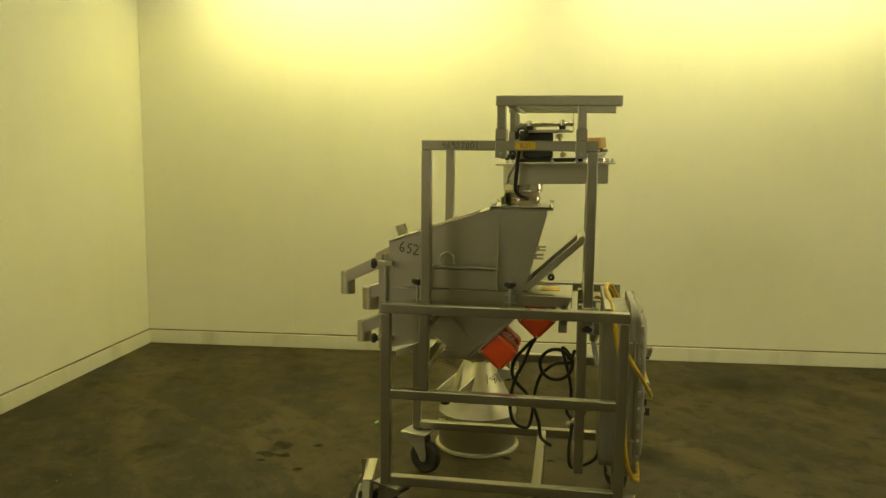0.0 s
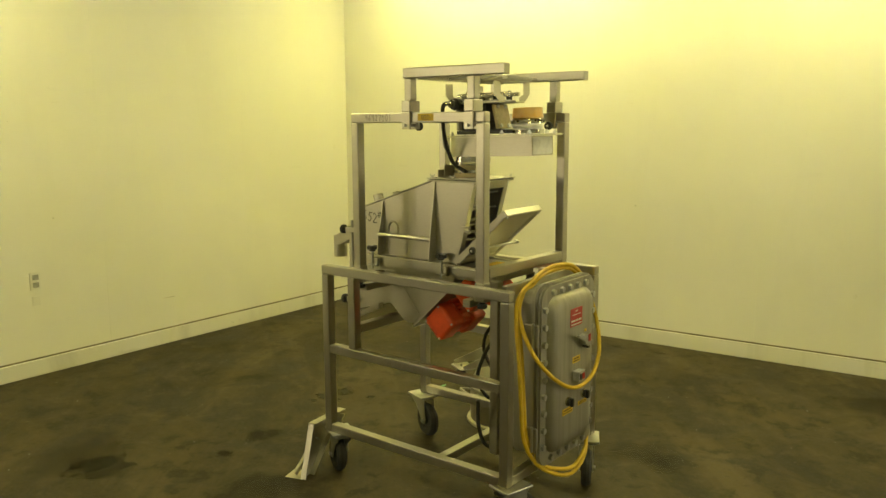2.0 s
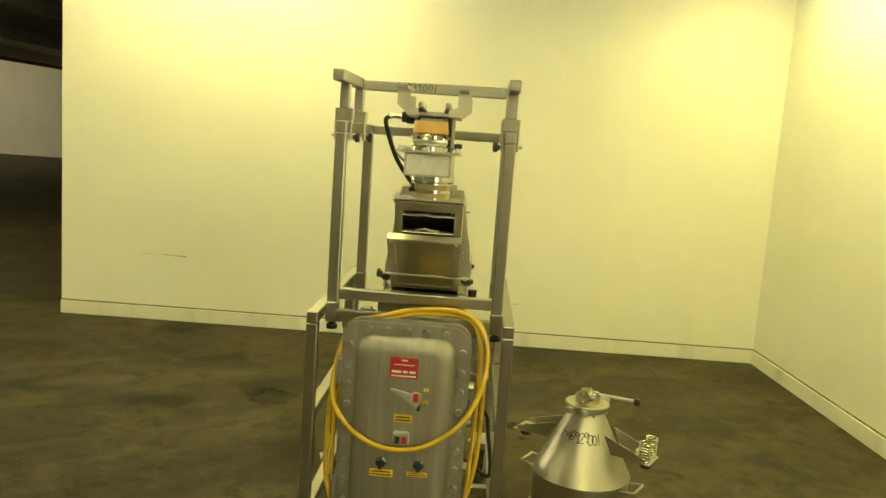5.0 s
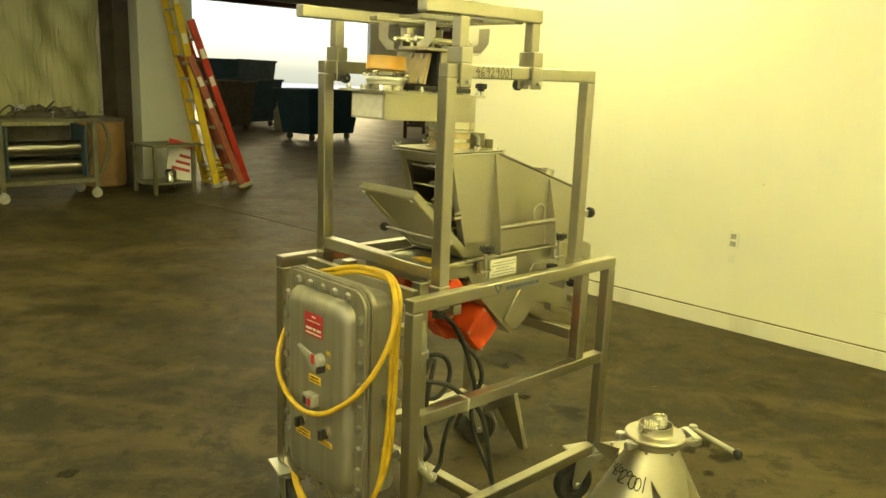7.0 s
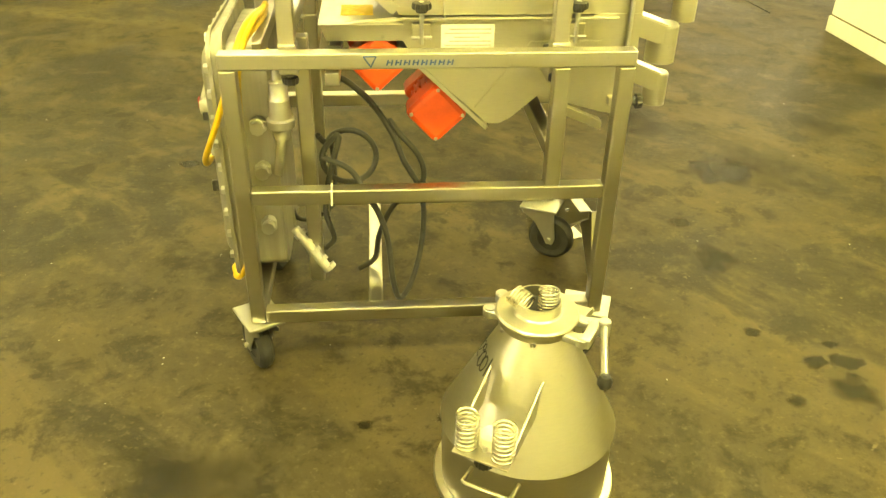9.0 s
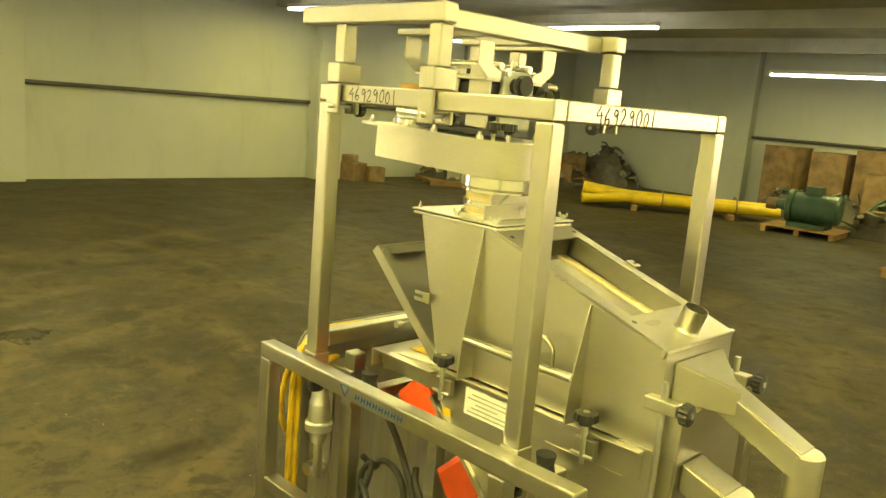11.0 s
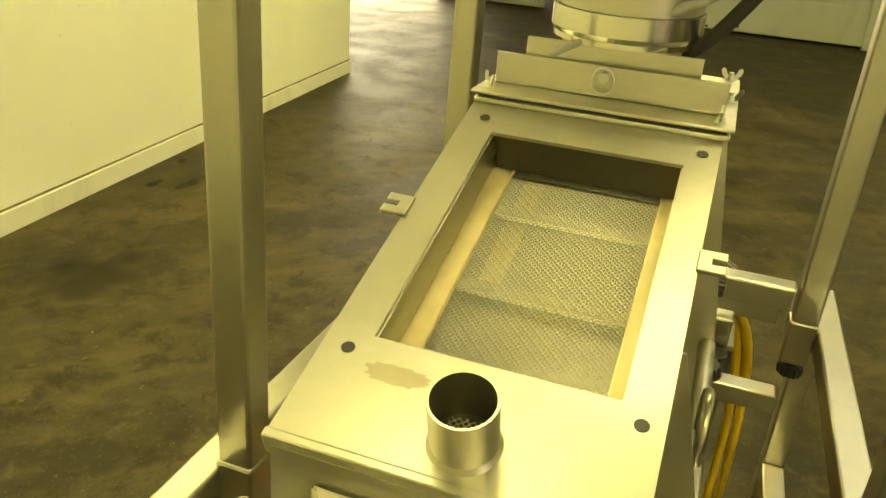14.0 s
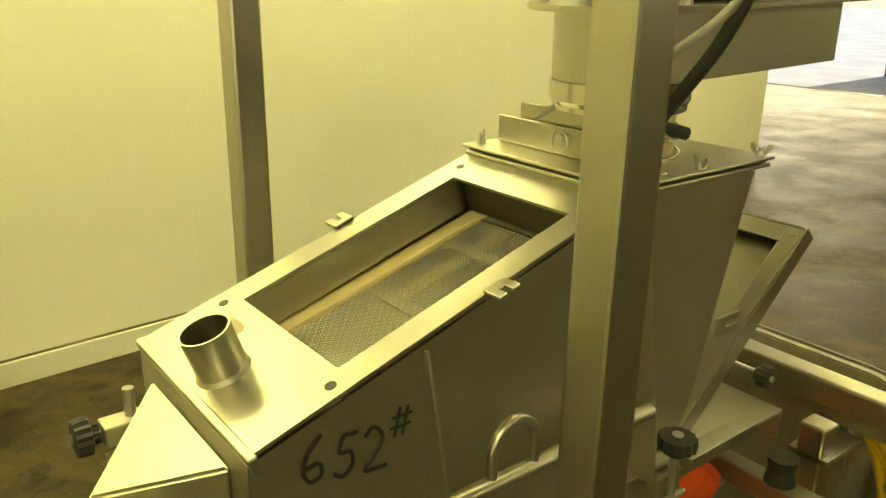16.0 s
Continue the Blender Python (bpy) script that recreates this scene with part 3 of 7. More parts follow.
for u0, u1, v0, v1, deep in ((U0, U1, 0.0965, 0.098, 0.043), (U0, U1, -0.098, -0.0965, 0.043), (U0, U0 + 0.0015, -0.0964, 0.0964, 0.042)):
    cover_piece(bm, u0, u1, v0, v1, -deep, -0.0005)
part("window_rim", bm, SHEET, sieve)
# Far wall of the window, its shade put into a dark colour.
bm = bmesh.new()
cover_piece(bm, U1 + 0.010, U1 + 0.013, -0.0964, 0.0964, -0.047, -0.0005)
part("far_rim_shade", bm, metal("shade_dark_steel", (0.15, 0.14, 0.11), 0.5, 0.08, (2, 2, 2), 0.3), sieve, "far window rim, coloured dark for its shade")
bm = bmesh.new()
cover_piece(bm, -0.003, 0.006, -0.137, 0.137, -0.016, 0.0055, 0.002)
part("front_lip", bm, SHEET, sieve)
# Uncut holes: flat black discs paint their dark insides.
for u, v in ((0.091, -0.113), (0.091, 0.113), (0.432, -0.113), (0.432, 0.113)):
    bm = bmesh.new()
    lathe(bm, [(0.0, 0.0046), (0.0056, 0.0046), (0.0056, 0.004)], seg=16, m=cover_m @ pose(u, v, 0))
    part("bolt_hole", bm, BLACK, sieve)
bm = bmesh.new()
pm = cover_m @ pose(0.038, -0.001, 0.002, 0, 0, 0)
lathe(bm, [(0.0285, 0.0), (0.0265, 0.003), (0.0245, 0.0065), (0.0245, 0.050), (0.0226, 0.050), (0.0226, 0.0)], seg=40, m=pm)
part("vent_pipe", bm, STEEL, sieve, "short open stainless pipe stub")
# Black disc paints the dark depth inside the open pipe.
bm = bmesh.new()
lathe(bm, [(0.0, 0.0042), (0.0226, 0.0042)], seg=24, m=pm)
part("pipe_dark", bm, BLACK, sieve)
for s, v, reach, u0 in ((-1, -0.131, 0.021, 0.258), (1, 0.134, 0.022, 0.250)):
    bm = bmesh.new()
    for d in (0.0, 0.017):
        a, b = sorted((v - s * 0.003, v + s * reach))
        cover_piece(bm, u0 + d, u0 + 0.010 + d, a, b, 0.0045, 0.0085, 0.001)
    a, b = sorted((v - s * 0.003, v + s * 0.009))
    cover_piece(bm, u0, u0 + 0.027, a, b, 0.0045, 0.0083, 0.001)
    part("slotted_lug", bm, SHEET, sieve)
SMEAR = metal("dried_smear", (0.44, 0.39, 0.29), 0.55, 0.08, (4, 4, 4), 0.3, 0.6)
rnd = random.Random(14)
bm = bmesh.new()
edge = []
for k in range(40):
    a = k * math.tau / 40
    wob = 1 + rnd.uniform(-0.14, 0.14)
    edge.append(bm.verts.new(cover_m @ Vector((0.077 + 0.0085 * wob * math.sin(a), 0.066 + 0.026 * wob * math.copysign(abs(math.cos(a)) ** 0.6, math.cos(a)), 0.0043))))
bm.faces.new(edge)
part("dried_smear", bm, SMEAR, sieve, "faint dried brown product smear")
# side ribs, handle bars and loops
for s, y in ((-1, YA), (1, YB)):
    for x0, x1, zt in ((0.455, 0.455, 1.366), (0.155, 0.135, top_z(0.155) - 0.01)):
        bm = bmesh.new()
        pts = [(y, zt), (y + s * 0.004, zt), (y + s * 0.045, 1.10), (y + s * 0.05, 1.022), (y, 1.022)]
        prism(bm, pts, x0 - 0.0015, x0 + 0.0015, "x")
        part("rib", bm, SHEET, sieve)
    rod("handle_bar", STEEL, sieve, (0.157, y + s * 0.034, 1.116), (0.453, y + s * 0.034, 1.116), 0.0095)
    wire("lifting_loop", STEEL, sieve, [(0.268, y + s * 0.034, 1.12), (0.268, y + s * 0.034, 1.155), (0.258, y + s * 0.034, 1.172), (0.240, y + s * 0.034, 1.180), (0.222, y + s * 0.034, 1.172), (0.212, y + s * 0.034, 1.155), (0.212, y + s * 0.034, 1.12)], 0.0055)
# flange and feed opening on top
bm = bmesh.new()
box(bm, 0.415, 0.685, 0.244, 0.516, 1.367, 1.373, 0.002)
part("feed_flange", bm, SHEET, sieve)
boxes("gasket", BLACK, sieve, (0.42, 0.68, 0.248, 0.512, 1.3735, 1.3765), bev=0)
boxes("cover_plate", SHEET, sieve, (0.412, 0.688, 0.241, 0.519, 1.377, 1.381), bev=0.0015)
boxes("gate_plate", SHEET, sieve, (0.464, 0.4675, 0.254, 0.507, 1.384, 1.416), bev=0.001)
boxes("gate_back", SHEET, sieve, (0.474, 0.4775, 0.285, 0.477, 1.384, 1.435), (0.464, 0.490, 0.254, 0.507, 1.3815, 1.3845), bev=0.001)
bm = bmesh.new()
cyl(bm, (0.450, 0.384, 1.405), (0.464, 0.384, 1.405), 0.0055, None, 12)
part("pull_pin", bm, ZINC, sieve)
bm = bmesh.new()
sweep(bm, [Vector((0.452, 0.384 + 0.012 * math.cos(a), 1.401 + 0.014 * math.sin(a))) for a in [k * math.tau / 10 for k in range(10)]], 0.0014, 6, True, 3)
part("pull_ring", bm, ZINC, sieve)


def wing_nut(x, y, z, turn):
    bm = bmesh.new()
    m = pose(x, y, z, 0, 0, turn) @ Matrix.Scale(0.8, 4)
    lathe(bm, [(0.0, 0.007), (0.0055, 0.007), (0.0075, 0.0)], seg=12, m=m)
    cyl(bm, m @ Vector((0, 0, 0)), m @ Vector((0, 0, 0.013)), 0.003, None, 8)
    for s in (-1, 1):
        w = m @ pose(s * 0.0045, 0, 0.003, 90, 0, 0)
        out = [(0.0, 0.0), (s * 0.004, -0.001), (s * 0.0105, 0.006), (s * 0.0125, 0.0125), (s * 0.0105, 0.0165), (s * 0.0065, 0.0155), (s * 0.0035, 0.009), (0.0, 0.005)]
        va = [bm.verts.new(w @ Vector((a, b, -0.0015))) for a, b in out]
        vb = [bm.verts.new(w @ Vector((a, b, 0.0015))) for a, b in out]
        bm.faces.new(va)
        bm.faces.new(list(reversed(vb)))
        for k in range(8):
            bm.faces.new((va[k], vb[k], vb[(k + 1) % 8], va[(k + 1) % 8]))
    part("wing_nut", bm, ZINC, sieve)


for i, (x, y) in enumerate(((0.434, 0.257), (0.434, 0.505), (0.545, 0.25), (0.672, 0.253), (0.672, 0.507), (0.545, 0.51))):
    wing_nut(x, y, 1.3815, 35 * i)
# door opening frame at the control end, deck shelves inside
m_door = facing((0.655, 0, 1.366), (0, 1, 0), (0.09, 0, 0.346))
bm = bmesh.new()
for d in ((YA, YA + 0.03, -0.357, 0.0), (YB - 0.03, YB, -0.357, 0.0), (YA + 0.03, YB - 0.03, -0.03, 0.0)):
    box(bm, d[0], d[1], d[2], d[3], -0.002, 0.006, 0.001, m_door)
part("door_frame", bm, SHEET, sieve)
for i in range(5):
    z = 1.30 - 0.058 * i
    bm = bmesh.new()
    box(bm, -0.27, 0.27, -0.123, 0.123, -0.003, 0.003, 0, pose(0.345 - 0.012 * i, 0.38, z - 0.05, 0, -14 + 2 * i, 0))
    part("screen_deck", bm, SHEET, sieve)
    if i < 4:
        bm = bmesh.new()
        sweep(bm, [(0.60 - 0.015 * i, 0.33, z + 0.01), (0.615 - 0.015 * i, 0.36, z + 0.02), (0.60 - 0.015 * i, 0.39, z + 0.014), (0.585 - 0.015 * i, 0.42, z + 0.01)], 0.006, 6)
        part("deck_clip", bm, ZINC, sieve)
# top screen below the window: wooden strips and woven wire
scr = cover_m @ pose(0, 0, -0.050, 0, 1.2, 0)
for v in (-0.108, 0.078):
    bm = bmesh.new()
    box(bm, 0.06, 0.475, v, v + 0.026, -0.004, 0.006, 0.002, scr)
    part("screen_strip", bm, STRIP, sieve, "pale wooden clamping strip")
for u in (0.238, 0.355):
    bm = bmesh.new()
    box(bm, u, u + 0.016, -0.082, 0.078, -0.0075, -0.0015, 0.001, scr)
    part("screen_bar", bm, BARS, sieve, "steel bar under the wire cloth")
# Lower deck, coloured dark to paint the shade seen through the cloth.
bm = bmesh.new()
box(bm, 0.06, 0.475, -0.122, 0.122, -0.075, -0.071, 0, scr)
part("under_deck", bm, plain("shade_dark_deck", (0.075, 0.068, 0.048), 0.75, 0.3, 9.0, 0.25), sieve)
for v in (0.056,):
    bm = bmesh.new()
    box(bm, 0.06, 0.475, v - 0.012, v + 0.012, -0.026, -0.018, 0.002, scr)
    part("deck_strip", bm, STRIP, sieve)


def woven(u0, u1, v0, v1, pitch, r, m):
    """Crimped wire cloth lying at 45 degrees to its frame."""
    verts, faces = [], []
    step = pitch * math.sqrt(2)
    for sign in (-1, 1):
        n = int(((u1 - u0) + (v1 - v0)) / step)
        for i in range(n + 1):
            # the strand runs along u, and v rises (or falls) with it
            start = u0 - (v1 - v0) + (i + 0.5) * step
            a, b = max(u0, start), min(u1, start + (v1 - v0))
            if b - a < pitch:
                continue
            count = max(2, int((b - a) / (pitch / math.sqrt(2))))
            k0 = len(verts)
            for k in range(count + 1):
                u = a + (b - a) * k / count
                v = (v0 + (u - start)) if sign > 0 else (v1 - (u - start))
                z = r * (1 if (k + i) % 2 else -1) * sign
                for e in ((-0.7 * r * sign, 0.7 * r, 0), (0, 0, r), (0.7 * r * sign, -0.7 * r, 0), (0, 0, -r)):
                    verts.append(m @ Vector((u + e[0], v + e[1], z + e[2])))
                if k:
                    q0 = k0 + 4 * k
                    for q in range(4):
                        faces.append((q0 - 4 + q, q0 - 4 + (q + 1) % 4, q0 + (q + 1) % 4, q0 + q))
    me = bpy.data.meshes.new("wire_cloth")
    me.from_pydata([tuple(v) for v in verts], [], faces)
    me.materials.append(WIRE)
    ob = new("wire_cloth", me)
    ob.parent = sieve
    return tagged(ob, "woven steel wire screen cloth", "", "", "stuff")


woven(0.06, 0.475, -0.083, 0.080, 0.0039, 0.0006, scr)
woven(-0.015, 0.015, -0.015, 0.015, 0.0039, 0.0006, pm @ pose(0, 0, 0.0075))
bm = bmesh.new()
box(bm, 0.417, 0.421, -0.094, 0.094, -0.004, 0.002, 0.001, scr)
part("screen_edge", bm, POLISH, sieve)
# lower pan, funnel and discharge box
bm = bmesh.new()
pan = [(0.0, 1.016), (0.0, 0.955), (0.755, 0.955), (0.775, 1.0), (0.575, 1.016)]
prism(bm, pan, YA - 0.004, YA)
prism(bm, pan, YB, YB + 0.004)
box(bm, -0.002, 0.575, YA - 0.022, YA - 0.004, 1.010, 1.016, 0.001)
box(bm, -0.002, 0.575, YB + 0.004, YB + 0.022, 1.010, 1.016, 0.001)
part("lower_pan", bm, SHEET, sieve)
# the funnel below it: flat cheeks with a folded seam, sloping floor, short lip
cheek = [(0.03, 0.9545), (0.118, 0.868), (0.266, 0.738), (0.296, 0.722), (0.330, 0.722), (0.385, 0.772), (0.515, 0.885), (0.56, 0.9545)]
fold = [(0.03, 0.9545), (0.118, 0.868), (0.266, 0.738), (0.296, 0.722), (0.330, 0.722), (0.375, 0.764), (0.225, 0.9545)]
for s in (-1, 1):
    y = YA if s < 0 else YB
    bm = bmesh.new()
    prism(bm, cheek, y - 0.002, y + 0.002, "y")
    cheek_ob = part("funnel_cheek", bm, SHEET, sieve)
    bm = bmesh.new()
    a, b = sorted((y + s * 0.0025, y + s * 0.009))
    prism(bm, fold, a, b, "y", 0.003)
    part("folded_panel", bm, SHEET, cheek_ob)
bm = bmesh.new()
prism(bm, [(0.03, 0.954), (0.266, 0.738), (0.296, 0.722), (0.330, 0.722), (0.330, 0.727), (0.298, 0.727), (0.270, 0.742), (0.036, 0.954)], YA + 0.0025, YB - 0.0025)
part("funnel_floor", bm, SHEET, sieve)
boxes("back_tray", SHEET, sieve, (0.56, 0.775, YA - 0.03, YB + 0.03, 1.0, 1.005), (0.77, 0.775, YA - 0.03, YB + 0.03, 0.96, 1.0), bev=0.001)
boxes("warning_label", TAG, sieve, (0.635, 0.72, 0.36, 0.46, 1.006, 1.0075), bev=0, label="yellow warning label with unreadable print")
bm = bmesh.new()
prism(bm, [(0.335, 0.706), (0.575, 0.935), (0.568, 0.943), (0.328, 0.714)], YA - 0.012, YB + 0.012)
part("motor_plate", bm, SHEET, sieve)
bm = bmesh.new()
dbox = [(-0.065, 1.021), (-0.065, 0.735), (0.02, 0.752), (0.195, 0.80), (0.195, 1.0), (0.03, 1.021)]
prism(bm, dbox, YA - 0.002, YA + 0.002)
prism(bm, dbox, YB - 0.002, YB + 0.002)
prism(bm, [(-0.066, 0.735), (0.145, 0.79), (0.145, 0.794), (-0.066, 0.739)], YA, YB)
part("discharge_box", bm, SHEET, sieve)
bm = bmesh.new()
prism(bm, [(-0.068, 1.105), (-0.068, 0.735), (-0.064, 0.735), (-0.064, 1.101), (-0.021, 1.112), (-0.021, 1.116)], YA, YB)
part("front_plate", bm, SHEET, sieve)
for y in (YA, YB - 0.003):
    bm = bmesh.new()
    prism(bm, [(-0.064, 1.10), (-0.064, 0.98), (-0.019, 0.98), (-0.019, 1.11)], y, y + 0.003)
    part("cheek_plate", bm, SHEET, sieve)


def spout(x0, z, length, yc, w, drop, pipe):
    """A covered chute that ends in a round downpipe."""
    bm = bmesh.new()
    x1, h = x0 - length, 0.058
    a = [Vector((x0, yc - w, z)), Vector((x0, yc + w, z)), Vector((x1, yc + w, z - drop)), Vector((x1, yc - w, z - drop))]
    lo = [v - Vector((0, 0, h)) for v in a]
    va, vl = [bm.verts.new(v) for v in a], [bm.verts.new(v) for v in lo]
    bm.faces.new(va)
    bm.faces.new(vl)
    for i in range(4):
        bm.faces.new((va[i], vl[i], vl[(i + 1) % 4], va[(i + 1) % 4]))
    bmesh.ops.recalc_face_normals(bm, faces=bm.faces[:])
    bmesh.ops.bevel(bm, geom=bm.edges[:], offset=0.004, segments=2, affect="EDGES")
    ob = part("spout", bm, SHEET, sieve)
    bm = bmesh.new()
    c = (x1 + 0.006, yc, 0)
    r, t = w + 0.001, z - drop
    lathe(bm, [(0.0, t - 0.001), (r - 0.004, t - 0.001), (r, t - 0.006), (r, t - pipe), (r - 0.003, t - pipe), (r - 0.003, t - 0.02), (0.0, t - 0.02)], c, 28)
    part("downpipe", bm, SHEET, ob)


def deflector(z, yc, w, tip_x, tip_y, drop):
    """A three-sided pointed chute cover standing off the front wall."""
    bm = bmesh.new()
    v = [bm.verts.new(p) for p in ((-0.0215, yc - w, z), (-0.0215, yc + w, z), (tip_x, tip_y, z - drop), (-0.0215, yc - w, z - drop - 0.03), (-0.0215, yc + w, z - drop - 0.03), (tip_x, tip_y, z - drop - 0.05))]
    for f in ((0, 1, 2), (0, 2, 5, 3), (1, 4, 5, 2), (3, 5, 4), (0, 3, 4, 1)):
        bm.faces.new([v[k] for k in f])
    bmesh.ops.recalc_face_normals(bm, faces=bm.faces[:])
    bmesh.ops.bevel(bm, geom=bm.edges[:], offset=0.003, segments=2, affect="EDGES")
    part("deflector", bm, SHEET, sieve)


deflector(1.192, 0.3815, 0.0965, -0.116, 0.384, 0.048)
spout(-0.072, 1.148, 0.172, 0.357, 0.032, 0.082, 0.105)
spout(-0.069, 1.012, 0.090, 0.450, 0.040, 0.032, 0.105)
spout(-0.069, 0.872, 0.110, 0.40, 0.032, 0.045, 0.095)
# clamp rods and knobs on the discharge end
for s, y in ((-1, YA - 0.016), (1, YB + 0.016)):
    rod("clamp_rod", ZINC, sieve, (-0.034, y, 0.745), (-0.034, y, 1.165), 0.006)
    for z in (1.121, 0.787):
        boxes("rod_bracket", SHEET, sieve, (-0.066, 0.0, min(y - s * 0.016, y + s * 0.012), max(y - s * 0.016, y + s * 0.012), z - 0.012, z + 0.012), bev=0.002)
        rod("eye_bolt", ZINC, sieve, (0.0, y + s * 0.004, z), (-0.075, y + s * 0.004, z), 0.005)
        knob(sieve, (-0.068, y + s * 0.004, z), (-1, 0, 0), 0.02, 0.026)
    for x in (0.113, 0.513):
        boxes("toggle_base", SHEET, sieve, (x - 0.024, x + 0.024, min(y, y + s * 0.016), max(y, y + s * 0.016), 0.965, 1.005), bev=0.002)
        rod("toggle_rod", ZINC, sieve, (x, y + s * 0.02, 0.955), (x, y + s * 0.02, 1.045), 0.0055)
        rod("toggle_pin", ZINC, sieve, (x - 0.026, y + s * 0.02, 0.972), (x + 0.026, y + s * 0.02, 0.972), 0.004)
        knob(sieve, (x, y + s * 0.02, 1.036), (0, 0, 1), 0.0235, 0.026)
for y in (YA - 0.05, YB + 0.02):
    bm = bmesh.new()
    prism(bm, [(0.02, 0.74), (0.16, 0.80), (0.16, 0.775), (0.02, 0.715)], y, y + 0.03)
    part("support_arm", bm, SHEET, sieve)
# rubber mounts that carry the machine on the frame
for x in (0.18, 0.74):
    for y in (0.19, 0.57):
        bm = bmesh.new()
        lathe(bm, [(0.0, 0.915), (0.022, 0.915), (0.018, 0.935), (0.022, 0.955), (0.0, 0.955)], (x, y, 0), 16)
        part("rubber_mount", bm, RUBBER, sieve)
    boxes("support_beam", STEEL, sieve, (x - 0.018, x + 0.018, 0.086, 0.644, 0.882, 0.914), bev=0.003)
# the open lid
lid_m = facing((0.585, 0.38, 1.022), (0, 1, 0), (0.245, 0, 0.225))
bm = bmesh.new()
box(bm, -0.135, 0.135, 0.0, 0.33, -0.003, 0.0, 0, lid_m)
lid = part("lid", bm, SHEET, sieve, "open hinged stainless lid")
for d in ((-0.135, -0.132, 0.0, 0.33), (0.132, 0.135, 0.0, 0.33), (-0.132, 0.132, 0.327, 0.33), (-0.132, 0.132, 0.0, 0.003)):
    bm = bmesh.new()
    box(bm, *d, -0.026, -0.0031, 0, lid_m)
    part("lid_side", bm, SHEET, lid)
for d in ((-0.131, -0.106, 0.004, 0.326), (0.106, 0.131, 0.004, 0.326), (-0.1055, 0.1055, 0.30, 0.326), (-0.1055, 0.1055, 0.004, 0.03)):
    bm = bmesh.new()
    box(bm, *d, -0.026, -0.022, 0.0008, lid_m)
    part("lid_border", bm, SHEET, lid)
    bm = bmesh.new()
    box(bm, *d, 0.0005, 0.003, 0.0008, lid_m)
    part("lid_border", bm, SHEET, lid)
bm = bmesh.new()
cyl(bm, lid_m @ Vector((-0.165, 0.12, 0.016)), lid_m @ Vector((0.165, 0.12, 0.016)), 0.0045, None, 10)
part("lid_bar", bm, ZINC, lid)
for s in (-1, 1):
    if s < 0:
        knob(lid, lid_m @ Vector((s * 0.160, 0.12, 0.016)), lid_m.to_3x3() @ Vector((s, 0, 0)), 0.015, 0.022, "lid_knob")
    else:
        bm = bmesh.new()
        cyl(bm, lid_m @ Vector((0.150, 0.12, 0.016)), lid_m @ Vector((0.166, 0.12, 0.016)), 0.009, None, 12)
        part("bar_collar", bm, ZINC, lid)
    bm = bmesh.new()
    cyl(bm, lid_m @ Vector((s * 0.12, 0.315, -0.03)), lid_m @ Vector((s * 0.12, 0.315, 0.008)), 0.006, None, 8)
    part("lid_stud", bm, ZINC, lid)
for s, y in ((-1, YA - 0.012), (1, YB + 0.012)):
    bm = bmesh.new()
    for d in (0.0, 0.016):
        box(bm, 0.615, 0.65, y - 0.002, y + 0.002, 1.16 + d, 1.169 + d, 0.001)
    box(bm, 0.60, 0.622, y - 0.002, y + 0.002, 1.16, 1.185, 0.001)
    part("lid_catch", bm, SHEET, sieve)


# vibration motors
def motor(x, z):
    m = pose(x, 0.38, z, 90, 0, 0) @ pose(0, 0, 0, 0, 0, 47)
    bm = bmesh.new()
    lathe(bm, [(0.0, -0.09), (0.052, -0.09), (0.058, -0.07), (0.058, 0.07), (0.052, 0.09), (0.0, 0.09)], seg=28, m=m)
    body = part("motor", bm, ORANGE, sieve, "orange painted vibration motor")
    for k in range(20):
        bm = bmesh.new()
        box(bm, 0.0555, 0.0645, -0.003, 0.003, -0.028, 0.028, 0.001, m @ pose(0, 0, 0, 0, 0, 18 * k))
        part("cooling_fin", bm, ORANGE, body)
    for s in (-1, 1):
        bm = bmesh.new()
        a, b = sorted((s * 0.030, s * 0.128))
        box(bm, -0.063, 0.063, -0.063, 0.063, a, b, 0.016, m)
        cap = part("end_cover", bm, ORANGE, body)
        for p in ((-1, -1), (-1, 1), (1, -1), (1, 1)):
            bolt(body, m @ Vector((p[0] * 0.05, p[1] * 0.05, s * 0.126)), m.to_3x3() @ Vector((0, 0, s)), 0.0055, 0.004, ZINC, "cover_screw")
    bm = bmesh.new()
    box(bm, -0.07, 0.07, 0.045, 0.072, -0.055, 0.055, 0.004, m)
    part("motor_foot", bm, ORANGE, body)
    return m


motor(0.468, 0.745)
motor(0.627, 0.893)
boxes("rating_tag", TAG, sieve, (0.505, 0.53, YB + 0.0045, YB + 0.0055, 0.905, 0.925), bev=0)
# rating plate on the side
plate = boxes("rating_plate", PAPER, sieve, (0.322, 0.461, YB + 0.006, YB + 0.008, 0.934, 0.998), bev=0.0005, label="pale rating plate with unreadable print")
bm = bmesh.new()
for i in range(5):
    box(bm, 0.33 + (0.03 if i == 2 else 0), 0.452 - 0.012 * (i % 3), YB + 0.0081, YB + 0.0085, 0.941 + i * 0.0105, 0.9445 + i * 0.0105)
part("print_bar", bm, GREY, plate)
handwriting("painted_mark", "652", 0.046, facing((0.070, YA - 0.0008, 1.166), (1, 0, -0.22), (0.06, 0, 1)), sieve, "black marker number on the side sheet", 0.70, 0.05, 3)
handwriting("painted_mark", "#", 0.030, facing((0.128, YA - 0.0008, 1.188), (1, 0, -0.1), (0.12, 0, 1)), sieve, "", 0.70, 0.06, 4)

